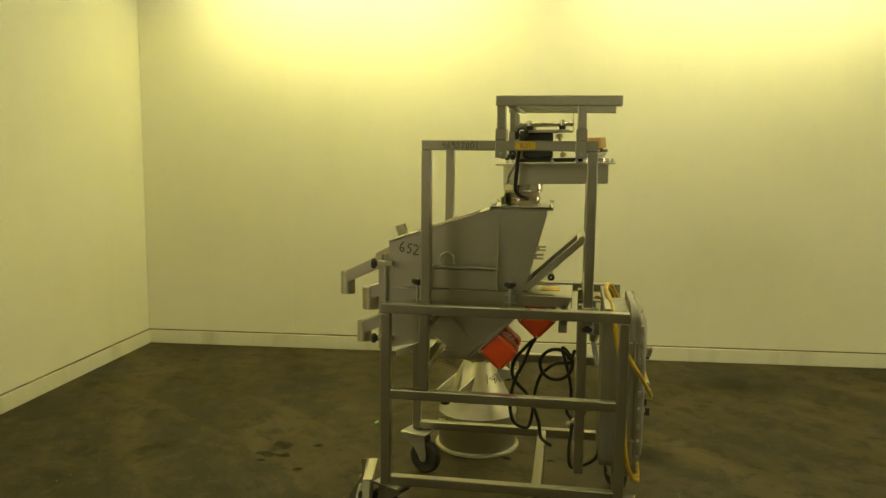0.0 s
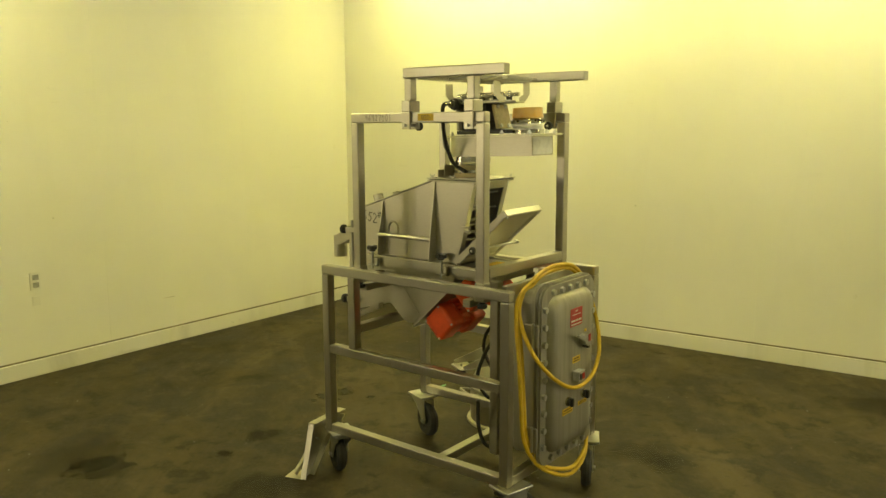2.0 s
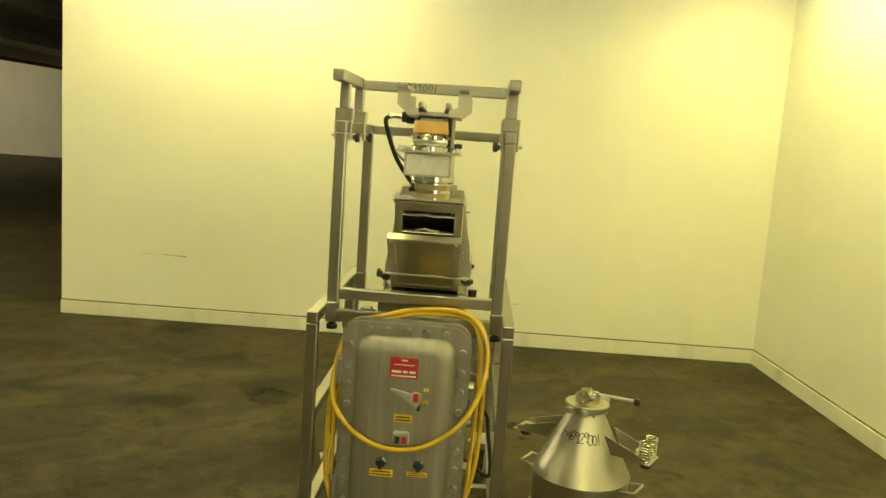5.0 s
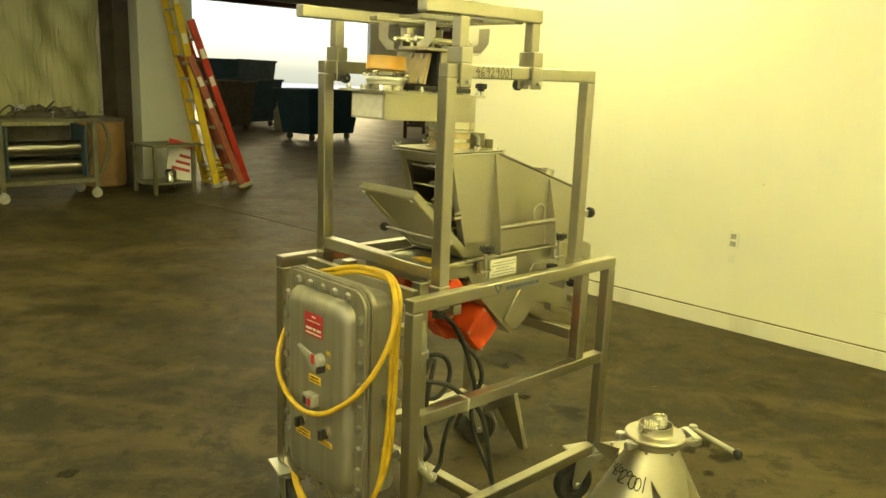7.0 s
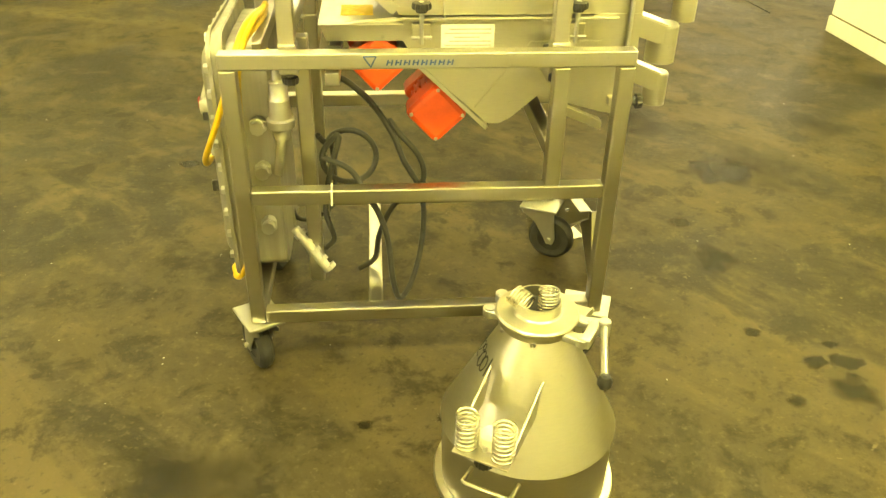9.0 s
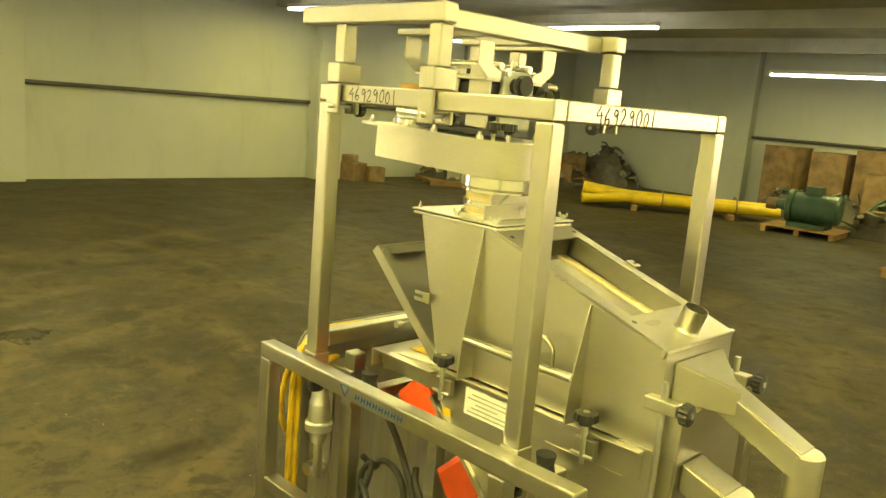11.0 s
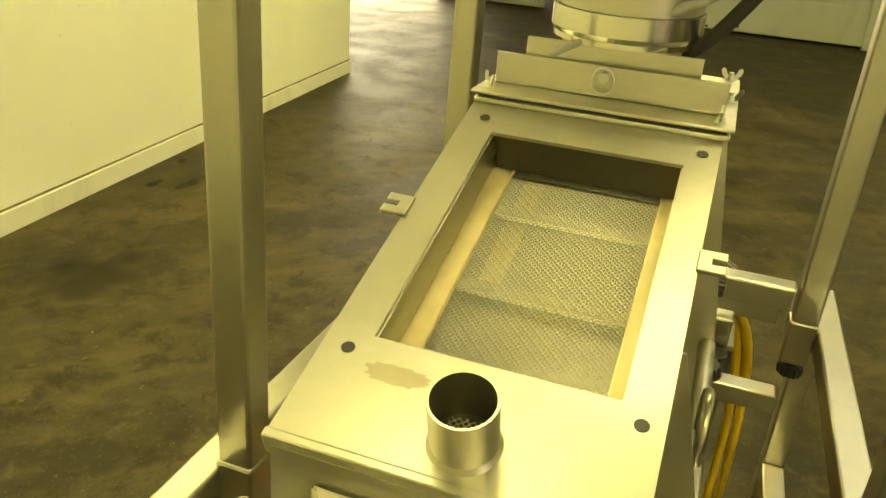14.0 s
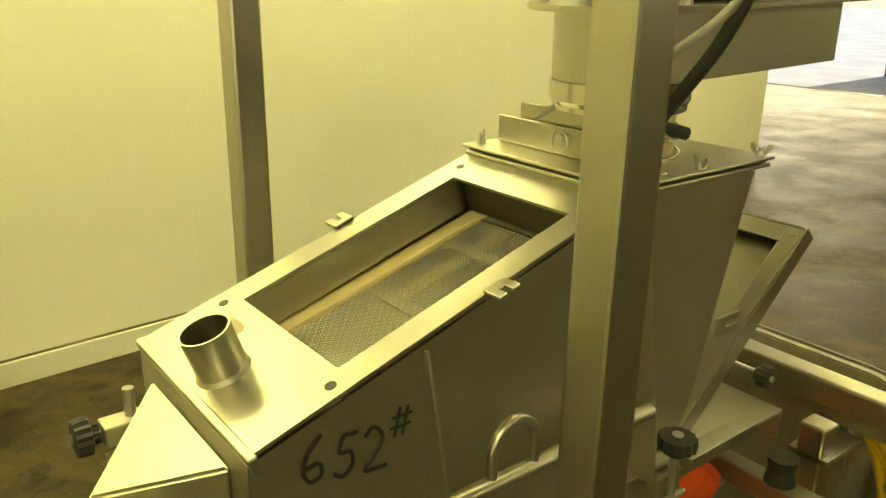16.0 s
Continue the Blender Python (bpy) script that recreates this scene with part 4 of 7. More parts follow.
# ---- vibratory feeder hung in the upper frame ----
feeder = thing("vibratory_feeder", "small stainless vibratory feeder above the hopper", "feeder")
FY = 0.380
bm = bmesh.new()
out = [(0.93, FY - 0.082), (0.93, FY + 0.082)] + [(0.57 + 0.086 * math.cos(a), FY + 0.082 * math.sin(a)) for a in [math.pi / 2 + k * math.pi / 14 for k in range(15)]]
prism(bm, out, 1.482, 1.562, "z")
part("trough", bm, SHEET, feeder)
bm = bmesh.new()
out = [(0.96, FY - 0.112), (0.96, FY + 0.112)] + [(0.57 + 0.120 * math.cos(a), FY + 0.112 * math.sin(a)) for a in [math.pi / 2 + k * math.pi / 14 for k in range(15)]]
prism(bm, out, 1.563, 1.570, "z", 0.001)
part("cover_flange", bm, SHEET, feeder)
boxes("end_label", PAPER, feeder, (0.931, 0.9325, FY - 0.074, FY + 0.074, 1.488, 1.556), bev=0.0005, label="blank white label on the trough end")
bm = bmesh.new()
lathe(bm, [(0.0, 1.481), (0.086, 1.481), (0.0865, 1.458), (0.083, 1.452), (0.083, 1.446), (0.0, 1.446)], (0.57, FY, 0), 36)
part("outlet_drum", bm, POLISH, feeder)
bm = bmesh.new()
lathe(bm, [(0.0, 1.445), (0.072, 1.445), (0.070, 1.43), (0.073, 1.41), (0.07, 1.395), (0.075, 1.382), (0.0, 1.382)], (0.57, FY, 0), 32)
part("flexible_sleeve", bm, IVORY, feeder, "ivory flexible sleeve")
bm = bmesh.new()
lathe(bm, [(0.0745, 1.425), (0.077, 1.424), (0.077, 1.412), (0.0745, 1.411)], (0.57, FY, 0), 32)
lathe(bm, [(0.0765, 1.394), (0.079, 1.393), (0.079, 1.3815), (0.0765, 1.3812)], (0.57, FY, 0), 32)
part("hose_clamp", bm, POLISH, feeder)
bm = bmesh.new()
lathe(bm, [(0.0, 1.571), (0.064, 1.571), (0.064, 1.586), (0.058, 1.588), (0.0, 1.588)], (0.862, FY, 0), 32)
part("inlet_ring", bm, POLISH, feeder)
bm = bmesh.new()
lathe(bm, [(0.0, 1.675), (0.060, 1.675), (0.0615, 1.655), (0.064, 1.634), (0.0, 1.634)], (0.862, FY, 0), 32)
part("inlet_sleeve", bm, amber_material(), feeder, "translucent amber inlet sleeve")
bm = bmesh.new()
lathe(bm, [(0.0, 1.633), (0.0585, 1.633), (0.0635, 1.626), (0.0585, 1.617), (0.061, 1.612), (0.0, 1.612)], (0.862, FY, 0), 32)
part("sleeve_clamp", bm, POLISH, feeder)
bm = bmesh.new()
lathe(bm, [(0.0, 1.611), (0.061, 1.611), (0.064, 1.603), (0.059, 1.594), (0.059, 1.589), (0.0, 1.589)], (0.862, FY, 0), 32)
part("sleeve_clamp", bm, ZINC, feeder)
for k in range(6):
    a = 0.3 + k * math.tau / 6
    bolt(feeder, (0.862 + 0.062 * math.cos(a), FY + 0.062 * math.sin(a), 1.619), (math.cos(a), math.sin(a), 0), 0.007, 0.010, POLISH, "clamp_screw")
for k, (x, y) in enumerate(((0.55, FY - 0.100), (0.70, FY - 0.100), (0.80, FY - 0.100), (0.93, FY - 0.100), (0.55, FY + 0.100), (0.70, FY + 0.100), (0.80, FY + 0.100), (0.93, FY + 0.100), (0.952, FY))):
    bm = bmesh.new()
    lathe(bm, [(0.0, 0.016), (0.004, 0.016), (0.006, 0.009), (0.0085, 0.008), (0.009, 0.0)], (x, y, 1.5705), 10)
    part("cover_nut", bm, ZINC, feeder)
for x, y in ((0.520, FY + 0.088), (0.497, FY + 0.062)):
    knob(feeder, (x, y, 1.585), (0, 0, 1), 0.017, 0.026)
# drive unit
drive = boxes("drive_housing", BLACK, feeder, (0.575, 0.70, FY - 0.065, FY + 0.065, 1.592, 1.70), bev=0.008, label="dark drive housing")
boxes("drive_base", BLACK, feeder, (0.55, 0.80, FY - 0.07, FY + 0.07, 1.575, 1.591), bev=0.003)
boxes("side_bracket", SHEET, feeder, (0.56, 0.625, FY + 0.067, FY + 0.075, 1.5925, 1.735), (0.66, 0.70, FY + 0.067, FY + 0.075, 1.5925, 1.70), bev=0.002)
for x, a, mat, label in ((0.735, 12, IVORY, "pale leaf spring"),):
    bm = bmesh.new()
    box(bm, -0.006, 0.006, -0.052, 0.052, -0.05, 0.05, 0.002, pose(x, FY, 1.645, 0, -a, 0))
    spring = part("leaf_spring", bm, mat, feeder, label)
    for z in (-0.04, 0.04):
        for y in (-0.028, 0.028):
            p = pose(x, FY, 1.645, 0, -a, 0)
            bolt(spring, p @ Vector((0.006, y, z)), p.to_3x3() @ Vector((1, 0, 0)), 0.009, 0.007, ZINC, "spring_bolt")
            bolt(spring, p @ Vector((-0.006, y, z)), p.to_3x3() @ Vector((-1, 0, 0)), 0.009, 0.008, ZINC, "spring_bolt")
boxes("drive_top", GREY, feeder, (0.57, 0.77, FY - 0.055, FY + 0.055, 1.701, 1.712), bev=0.003)
for s in (-1, 1):
    rod("suspension_rod", POLISH, feeder, (0.55, FY + s * 0.05, 1.735), (0.79, FY + s * 0.05, 1.735), 0.008)
    for x in (0.60, 0.74):
        rod("rubber_bush", RUBBER, feeder, (x, FY + s * 0.05, 1.713), (x, FY + s * 0.05, 1.728), 0.013)
        rod("bush_cap", POLISH, feeder, (x, FY + s * 0.05, 1.728), (x, FY + s * 0.05, 1.752), 0.010)
    bm = bmesh.new()
    yo = FY + s * 0.105
    pts = [(yo - 0.018 * s, 1.784), (yo + 0.03 * s, 1.784), (yo + 0.03 * s, 1.735), (yo - 0.005 * s, 1.706), (yo - 0.05 * s, 1.706), (yo - 0.05 * s, 1.722), (yo - 0.018 * s, 1.735)]
    prism(bm, pts, 0.545, 0.549, "x", 0.001)
    prism(bm, pts, 0.785, 0.789, "x", 0.001)
    a, b = sorted((yo - 0.05 * s, yo - 0.005 * s))
    box(bm, 0.549, 0.785, a, b, 1.700, 1.7055, 0.001)
    part("hanger_bracket", bm, SHEET, feeder)
for s in (-1, 1):
    boxes("bracket_rail", STEEL, hanger, (0.541, 0.80, FY + s * 0.11 - 0.02, FY + s * 0.11 + 0.02, 1.786, 1.800), bev=0.002)
boxes("drive_plate", GREY, feeder, (0.558, 0.572, FY - 0.082, FY + 0.030, 1.592, 1.728), bev=0.004, label="grey bolted end plate of the drive")
boxes("plate_slot", BLACK, feeder, (0.5555, 0.5575, FY - 0.076, FY + 0.026, 1.622, 1.634), bev=0)
rod("rubber_bush", RUBBER, feeder, (0.540, FY - 0.032, 1.697), (0.557, FY - 0.032, 1.697), 0.024)
rod("rubber_bush", RUBBER, feeder, (0.546, FY - 0.008, 1.694), (0.557, FY - 0.008, 1.694), 0.018)
for y, z in ((FY - 0.062, 1.712), (FY - 0.070, 1.735), (FY + 0.022, 1.738)):
    bolt(feeder, (0.5575, y, min(z, 1.722)), (-1, 0, 0), 0.009, 0.008, ZINC, "plate_bolt")
gland = rod("cable_gland", BLACK, feeder, (0.575, FY - 0.083, 1.700), (0.575, FY - 0.118, 1.700), 0.025, "", 18, 0.004)
rod("gland_nut", BLACK, gland, (0.575, FY - 0.1185, 1.700), (0.575, FY - 0.135, 1.700), 0.020, "", 6)
wire("metal_conduit", POLISH, feeder, [(0.575, FY - 0.134, 1.700), (0.575, FY - 0.165, 1.702), (0.577, FY - 0.185, 1.698)], 0.010)
wire("drive_cable", RUBBER, feeder, [(0.577, FY - 0.183, 1.699), (0.578, FY - 0.198, 1.685), (0.570, FY - 0.190, 1.645), (0.560, FY - 0.172, 1.59), (0.552, FY - 0.145, 1.53), (0.545, FY - 0.100, 1.465), (0.560, FY - 0.072, 1.435), (0.60, FY - 0.082, 1.42)], 0.0085)
wire("drive_cable", GREY, feeder, [(0.570, FY - 0.180, 1.66), (0.552, FY - 0.165, 1.58), (0.520, FY - 0.115, 1.525), (0.508, FY - 0.05, 1.487), (0.502, FY + 0.02, 1.455), (0.500, FY + 0.068, 1.43), (0.515, FY + 0.085, 1.405)], 0.0058)

# the feeder hangs a little down towards its outlet
feeder.matrix_world = pose(0.90, 0.0, 1.56, 0, -1.6, 0) @ Matrix.Translation((-0.925, 0.0, -1.56))

# ---- control enclosure on the cart's end ----
control = thing("control_enclosure", "cast aluminium explosion-proof control enclosure on the cart", "control box")
CY, CZ, CW, CH = 0.36, 0.622, 0.222, 0.372


def rounded(w, h, r, n=6):
    pts = []
    for cx, cz, a0 in ((w - r, h - r, 0), (-w + r, h - r, 90), (-w + r, -h + r, 180), (w - r, -h + r, 270)):
        for k in range(n + 1):
            a = radians(a0 + 90 * k / n)
            pts.append((CY + cx + r * math.cos(a), CZ + cz + r * math.sin(a)))
    return pts


bm = bmesh.new()
prism(bm, rounded(CW - 0.032, CH - 0.034, 0.05), 0.905, 1.012, "x", 0.006)
part("back_box", bm, CAST, control)
bm = bmesh.new()
prism(bm, rounded(CW, CH, 0.068), 1.013, 1.032, "x", 0.003)
part("box_flange", bm, CAST, control)
bm = bmesh.new()
prism(bm, rounded(CW, CH, 0.068), 1.033, 1.054, "x", 0.009)
cover = part("front_cover", bm, CAST, control, "bolted cast aluminium cover with streaks")
bm = bmesh.new()
rings = []
for inset, x in ((0.050, 1.0535), (0.052, 1.060), (0.057, 1.069), (0.066, 1.0775), (0.078, 1.0835), (0.092, 1.087), (0.105, 1.088)):
    rings.append([bm.verts.new((x, y, z)) for y, z in rounded(CW - inset, CH - inset, max(0.014, 0.060 - 0.5 * (inset - 0.05)))])
for a, b in zip(rings, rings[1:]):
    for k in range(len(a)):
        bm.faces.new((a[k], a[(k + 1) % len(a)], b[(k + 1) % len(a)], b[k]))
bm.faces.new(rings[-1])
part("raised_panel", bm, CAST, control, "", 60)
spots = [(CY - 0.131 + 0.0655 * k, CZ + CH - 0.034) for k in range(5)] + [(CY - 0.131 + 0.0655 * k, CZ - CH + 0.034) for k in range(5)]
spots += [(CY + s * (CW - 0.028), CZ + 0.278 - 0.0695 * k) for s in (-1, 1) for k in range(9)]
for y, z in spots:
    bm = bmesh.new()
    cyl(bm, (1.054, y, z), (1.067, y, z), 0.0142, 0.0125, 6)
    part("cover_bolt", bm, ZINC, control)
for z in (0.80, 0.385):
    boxes("hinge", CAST, control, (0.985, 1.05, CY - CW - 0.012, CY - CW + 0.004, z - 0.045, z + 0.045), bev=0.004)
    rod("hinge_pin", ZINC, control, (1.03, CY - CW - 0.014, z - 0.052), (1.03, CY - CW - 0.014, z + 0.052), 0.006)
red = boxes("red_label", RED, control, (1.088, 1.0893, 0.311, 0.408, 0.806, 0.880), bev=0.0005, label="red label with unreadable print")
boxes("print_bar", PAPER, red, (1.0893, 1.0897, 0.318, 0.40, 0.812, 0.817), (1.0893, 1.0897, 0.318, 0.35, 0.825, 0.833), (1.0893, 1.0897, 0.356, 0.372, 0.825, 0.833), (1.0893, 1.0897, 0.378, 0.40, 0.825, 0.833), (1.0893, 1.0897, 0.325, 0.395, 0.852, 0.8545), (1.0893, 1.0897, 0.35, 0.37, 0.866, 0.871), bev=0)
for d in ((0.335, 0.398, 0.652, 0.678), (0.262, 0.343, 0.452, 0.478), (0.39, 0.462, 0.461, 0.478), (0.43, 0.448, 0.765, 0.778), (0.43, 0.448, 0.722, 0.735)):
    tag = boxes("yellow_label", TAG, control, (1.088, 1.0892, *d), bev=0.0004, label="small yellow label with unreadable print")
    w = d[3] - d[2]
    boxes("print_bar", INK, tag, *[(1.0892, 1.0895, d[0] + 0.006, d[1] - 0.006 - 0.004 * (k % 2), d[2] + w * (0.2 + 0.4 * k), d[2] + w * (0.38 + 0.4 * k)) for k in range(2)], bev=0)
# rotary disconnect lever
rod("switch_hub", GREY, control, (1.087, 0.405, 0.742), (1.115, 0.405, 0.742), 0.022, "", 20, 0.003)
lever = bmesh.new()
prism(lever, [(0.318, 0.772), (0.322, 0.780), (0.36, 0.772), (0.42, 0.758), (0.425, 0.735), (0.41, 0.715), (0.395, 0.722), (0.37, 0.745)], 1.112, 1.124, "x", 0.003)
part("switch_lever", lever, GREY, control, "grey cast disconnect lever")
boxes("lever_flag", RED, control, (1.1245, 1.126, 0.398, 0.416, 0.738, 0.768), bev=0.0005)
boxes("lever_latch", RUBBER, control, (1.088, 1.118, 0.412, 0.424, 0.705, 0.728), bev=0.002)
button = boxes("button_box", GREY, control, (1.087, 1.118, 0.338, 0.391, 0.580, 0.622), bev=0.004)
boxes("push_button", RED, button, (1.118, 1.1205, 0.366, 0.385, 0.587, 0.612), bev=0.001, label="red stop button")
boxes("push_button", BLACK, button, (1.118, 1.1205, 0.345, 0.361, 0.587, 0.612), bev=0.001, label="dark start button")
for y in (0.300, 0.430):
    rod("selector_base", POLISH, control, (1.087, y, 0.505), (1.096, y, 0.505), 0.019, "", 20, 0.002)
    bm = bmesh.new()
    box(bm, 1.096, 1.118, y - 0.007, y + 0.007, 0.488, 0.522, 0.003)
    cyl(bm, (1.096, y, 0.505), (1.106, y, 0.505), 0.015, None, 18)
    part("selector_knob", bm, BLACK, control)
# conduit fittings below and beside the box
for y, z in ((0.545, 0.45), (0.545, 0.62), (0.545, 0.75)):
    rod("conduit_fitting", ZINC, control, (0.945, y, z), (0.945, y + 0.055, z), 0.019, "", 8)
    rod("conduit_nut", ZINC, control, (0.945, y + 0.02, z), (0.945, y + 0.036, z), 0.024, "", 6)

# ---- yellow power cable hung round the enclosure ----
cable = thing("power_cable", "yellow power cable looped round the control enclosure", "cable")


def loop(dy, dz, bottom):
    """One full turn of the cable: over the box, down behind its flange on both sides, under its lower edge."""
    return wire("cable_loop", YELLOW, cable, [(0.922, 0.46, 1.0 + dz), (0.925, 0.36, 0.992 + dz), (0.938, 0.26, 0.966 + dz), (0.945, 0.185 - dy, 0.945), (0.955, 0.140 - dy, 0.87), (0.985, 0.118 - dy, 0.70), (1.0, 0.114 - dy, 0.52), (1.01, 0.122 - dy, 0.38), (1.04, 0.18 - dy, 0.27), (1.075, 0.27, bottom + 0.02), (1.085, 0.37, bottom), (1.082, 0.46, bottom + 0.03), (1.05, 0.545, 0.26), (1.012, 0.594, 0.35), (0.992, 0.604 + dy, 0.48), (0.985, 0.612 + dy, 0.62), (0.982, 0.614 + dy, 0.78), (0.975, 0.612 + dy, 0.90), (0.955, 0.59 + dy, 0.975), (0.932, 0.54, 1.0 + dz)], 0.0085, seg=10, closed=True)


loop(0.0, 0.0, 0.205)
loop(0.02, 0.016, 0.180)
wire("cable_loop", YELLOW, cable, [(0.922, 0.40, 1.012), (0.932, 0.49, 1.020), (0.955, 0.575, 1.003), (0.985, 0.630, 0.93), (1.015, 0.638, 0.84), (1.055, 0.615, 0.745), (1.095, 0.555, 0.655), (1.118, 0.46, 0.590), (1.122, 0.37, 0.566), (1.118, 0.28, 0.574), (1.105, 0.19, 0.62), (1.07, 0.126, 0.69), (1.02, 0.108, 0.77), (0.965, 0.130, 0.87), (0.945, 0.175, 0.945), (0.938, 0.25, 0.978), (0.928, 0.32, 0.998)], 0.0085, seg=10, closed=True)
bm = bmesh.new()
lathe(bm, [(0.0, 0.92), (0.011, 0.92), (0.012, 0.89), (0.022, 0.885), (0.024, 0.85), (0.028, 0.84), (0.030, 0.79), (0.036, 0.785), (0.036, 0.765), (0.026, 0.758), (0.018, 0.73), (0.0, 0.73)], (0.88, 0.615, 0.0), 24)
part("plug", bm, ZINC, cable, "grey metal cable plug")
wire("plug_lead", YELLOW, cable, [(0.88, 0.615, 0.915), (0.884, 0.605, 0.935), (0.895, 0.585, 0.945), (0.91, 0.545, 0.945)], 0.0085, seg=10)
rod("plug_conduit", ZINC, cable, (0.88, 0.615, 0.735), (0.90, 0.595, 0.62), 0.012)
bm = bmesh.new()
cyl(bm, (0.875, 0.565, 0.43), (0.785, 0.60, 0.31), 0.013, 0.014, 12)
for k in range(5):
    p = Vector((0.875, 0.565, 0.43)).lerp(Vector((0.775, 0.60, 0.31)), 0.1 + 0.2 * k)
    q = Vector((0.875, 0.565, 0.43)).lerp(Vector((0.775, 0.60, 0.31)), 0.18 + 0.2 * k)
    cyl(bm, p, q, 0.0185 - 0.003 * (k % 2), None, 8)
part("conduit_body", bm, ZINC, control)

# ---- black motor cables ----
leads = thing("motor_cables", "black rubber cables hanging from the motors", "cable")
wire("cable", RUBBER, leads, [(0.735, 0.53, 0.868), (0.70, 0.54, 0.85), (0.644, 0.545, 0.795), (0.591, 0.545, 0.706), (0.561, 0.545, 0.626), (0.52, 0.53, 0.541), (0.503, 0.50, 0.44), (0.515, 0.55, 0.34), (0.548, 0.64, 0.28), (0.582, 0.69, 0.266), (0.60, 0.695, 0.33), (0.612, 0.677, 0.45), (0.635, 0.667, 0.53), (0.668, 0.64, 0.575), (0.71, 0.58, 0.62), (0.79, 0.535, 0.64)], 0.0085)
wire("cable", RUBBER, leads, [(0.60, 0.52, 0.74), (0.575, 0.54, 0.71), (0.52, 0.545, 0.641), (0.506, 0.545, 0.575), (0.53, 0.535, 0.53), (0.575, 0.515, 0.49), (0.61, 0.50, 0.43), (0.638, 0.50, 0.355), (0.651, 0.50, 0.282), (0.70, 0.50, 0.245)], 0.0085)
wire("cable_coil", RUBBER, leads, [(0.795, 0.53, 0.70)] + [(0.712 + 0.074 * math.cos(a), 0.50 + 0.006 * a, 0.632 + 0.074 * math.sin(a)) for a in [0.5 + k * 0.5 for k in range(15)]] + [(0.77, 0.55, 0.58), (0.785, 0.56, 0.48), (0.765, 0.57, 0.40), (0.79, 0.56, 0.36)], 0.0085)
wire("cable", RUBBER, leads, [(0.79, 0.10, 0.50), (0.78, 0.12, 0.38), (0.79, 0.16, 0.29), (0.84, 0.22, 0.275), (0.90, 0.27, 0.30), (0.92, 0.30, 0.40)], 0.0078)

# ---- cone-topped vessel on the floor ----
VC = (0.280, 1.112, 0.0)
vessel = thing("conical_vessel", "stainless conical hopper vessel standing on the floor", "vessel", VC)
bm = bmesh.new()
lathe(bm, [(0.228, 0.0), (0.232, 0.004), (0.229, 0.014), (0.211, 0.016), (0.211, 0.193), (0.209, 0.198), (0.206, 0.193), (0.206, 0.0), (0.228, 0.0)], seg=72)
part("drum", bm, SHEET, vessel)
bm = bmesh.new()
lathe(bm, [(0.2115, 0.194), (0.2155, 0.199), (0.212, 0.206), (0.204, 0.222), (0.072, 0.484), (0.069, 0.484), (0.206, 0.204)], seg=72)
part("cone", bm, SHEET, vessel, "", 40)
bm = bmesh.new()
lathe(bm, [(0.073, 0.4845), (0.086, 0.485), (0.088, 0.489), (0.088, 0.502), (0.094, 0.504), (0.096, 0.508), (0.096, 0.514), (0.092, 0.518), (0.058, 0.518), (0.054, 0.522), (0.054, 0.549), (0.0505, 0.549), (0.0505, 0.50)], seg=48)
part("valve_ring", bm, SHEET, vessel)
bm = bmesh.new()
lathe(bm, [(0.0, 0.519), (0.0505, 0.519)], seg=24)
part("valve_disc", bm, BLACK, vessel)
for k in range(6):
    a = radians(15 + 60 * k)
    bolt(vessel, (0.084 * math.cos(a), 0.084 * math.sin(a), 0.4835), (0, 0, -1), 0.007, 0.008)
for a, reach in ((147, 0.145), (327, 0.125)):
    m = pose(0, 0, 0, 0, 0, a)
    for w in (-0.034, 0.034):
        bm = bmesh.new()
        box(bm, 0.078, reach - 0.02, w - 0.014, w + 0.014, 0.488, 0.506, 0.005, m)
        cyl(bm, m @ Vector((reach - 0.022, w, 0.484)), m @ Vector((reach - 0.022, w, 0.509)), 0.016, None, 16, 0.003)
        part("valve_clamp", bm, ZINC, vessel)
m = pose(0, 0, 0, 0, 0, 147)
bm = bmesh.new()
box(bm, 0.118, 0.142, -0.046, 0.046, 0.486, 0.512, 0.004, m)
cyl(bm, m @ Vector((0.15, 0.03, 0.48)), m @ Vector((0.15, 0.03, 0.522)), 0.014, None, 14, 0.002)
part("handle_block", bm, ZINC, vessel)
rod("valve_handle", ZINC, vessel, (-0.140, 0.062, 0.510), (-0.101, 0.222, 0.503), 0.0082, "", 14)
bm = bmesh.new()
lathe(bm, [(0.0, -0.017), (0.010, -0.015), (0.0155, -0.006), (0.0155, 0.006), (0.010, 0.015), (0.0, 0.017)], seg=18, m=pose(-0.097, 0.236, 0.502))
part("handle_grip", bm, BLACK, vessel, "black ball grip", 40)
for x, y, tilt, roll in ((-0.024, 0.004, 10, 0), (0.024, 0.014, 80, 40)):
    bm = bmesh.new()
    coil(bm, (x, y, 0.524 + (0.018 if tilt > 45 else 0)), 0.0225, 0.0028, 0.046, 6, pose(0, 0, 0, tilt, 0, roll))
    part("coil_spring", bm, POLISH, vessel, "", 80)


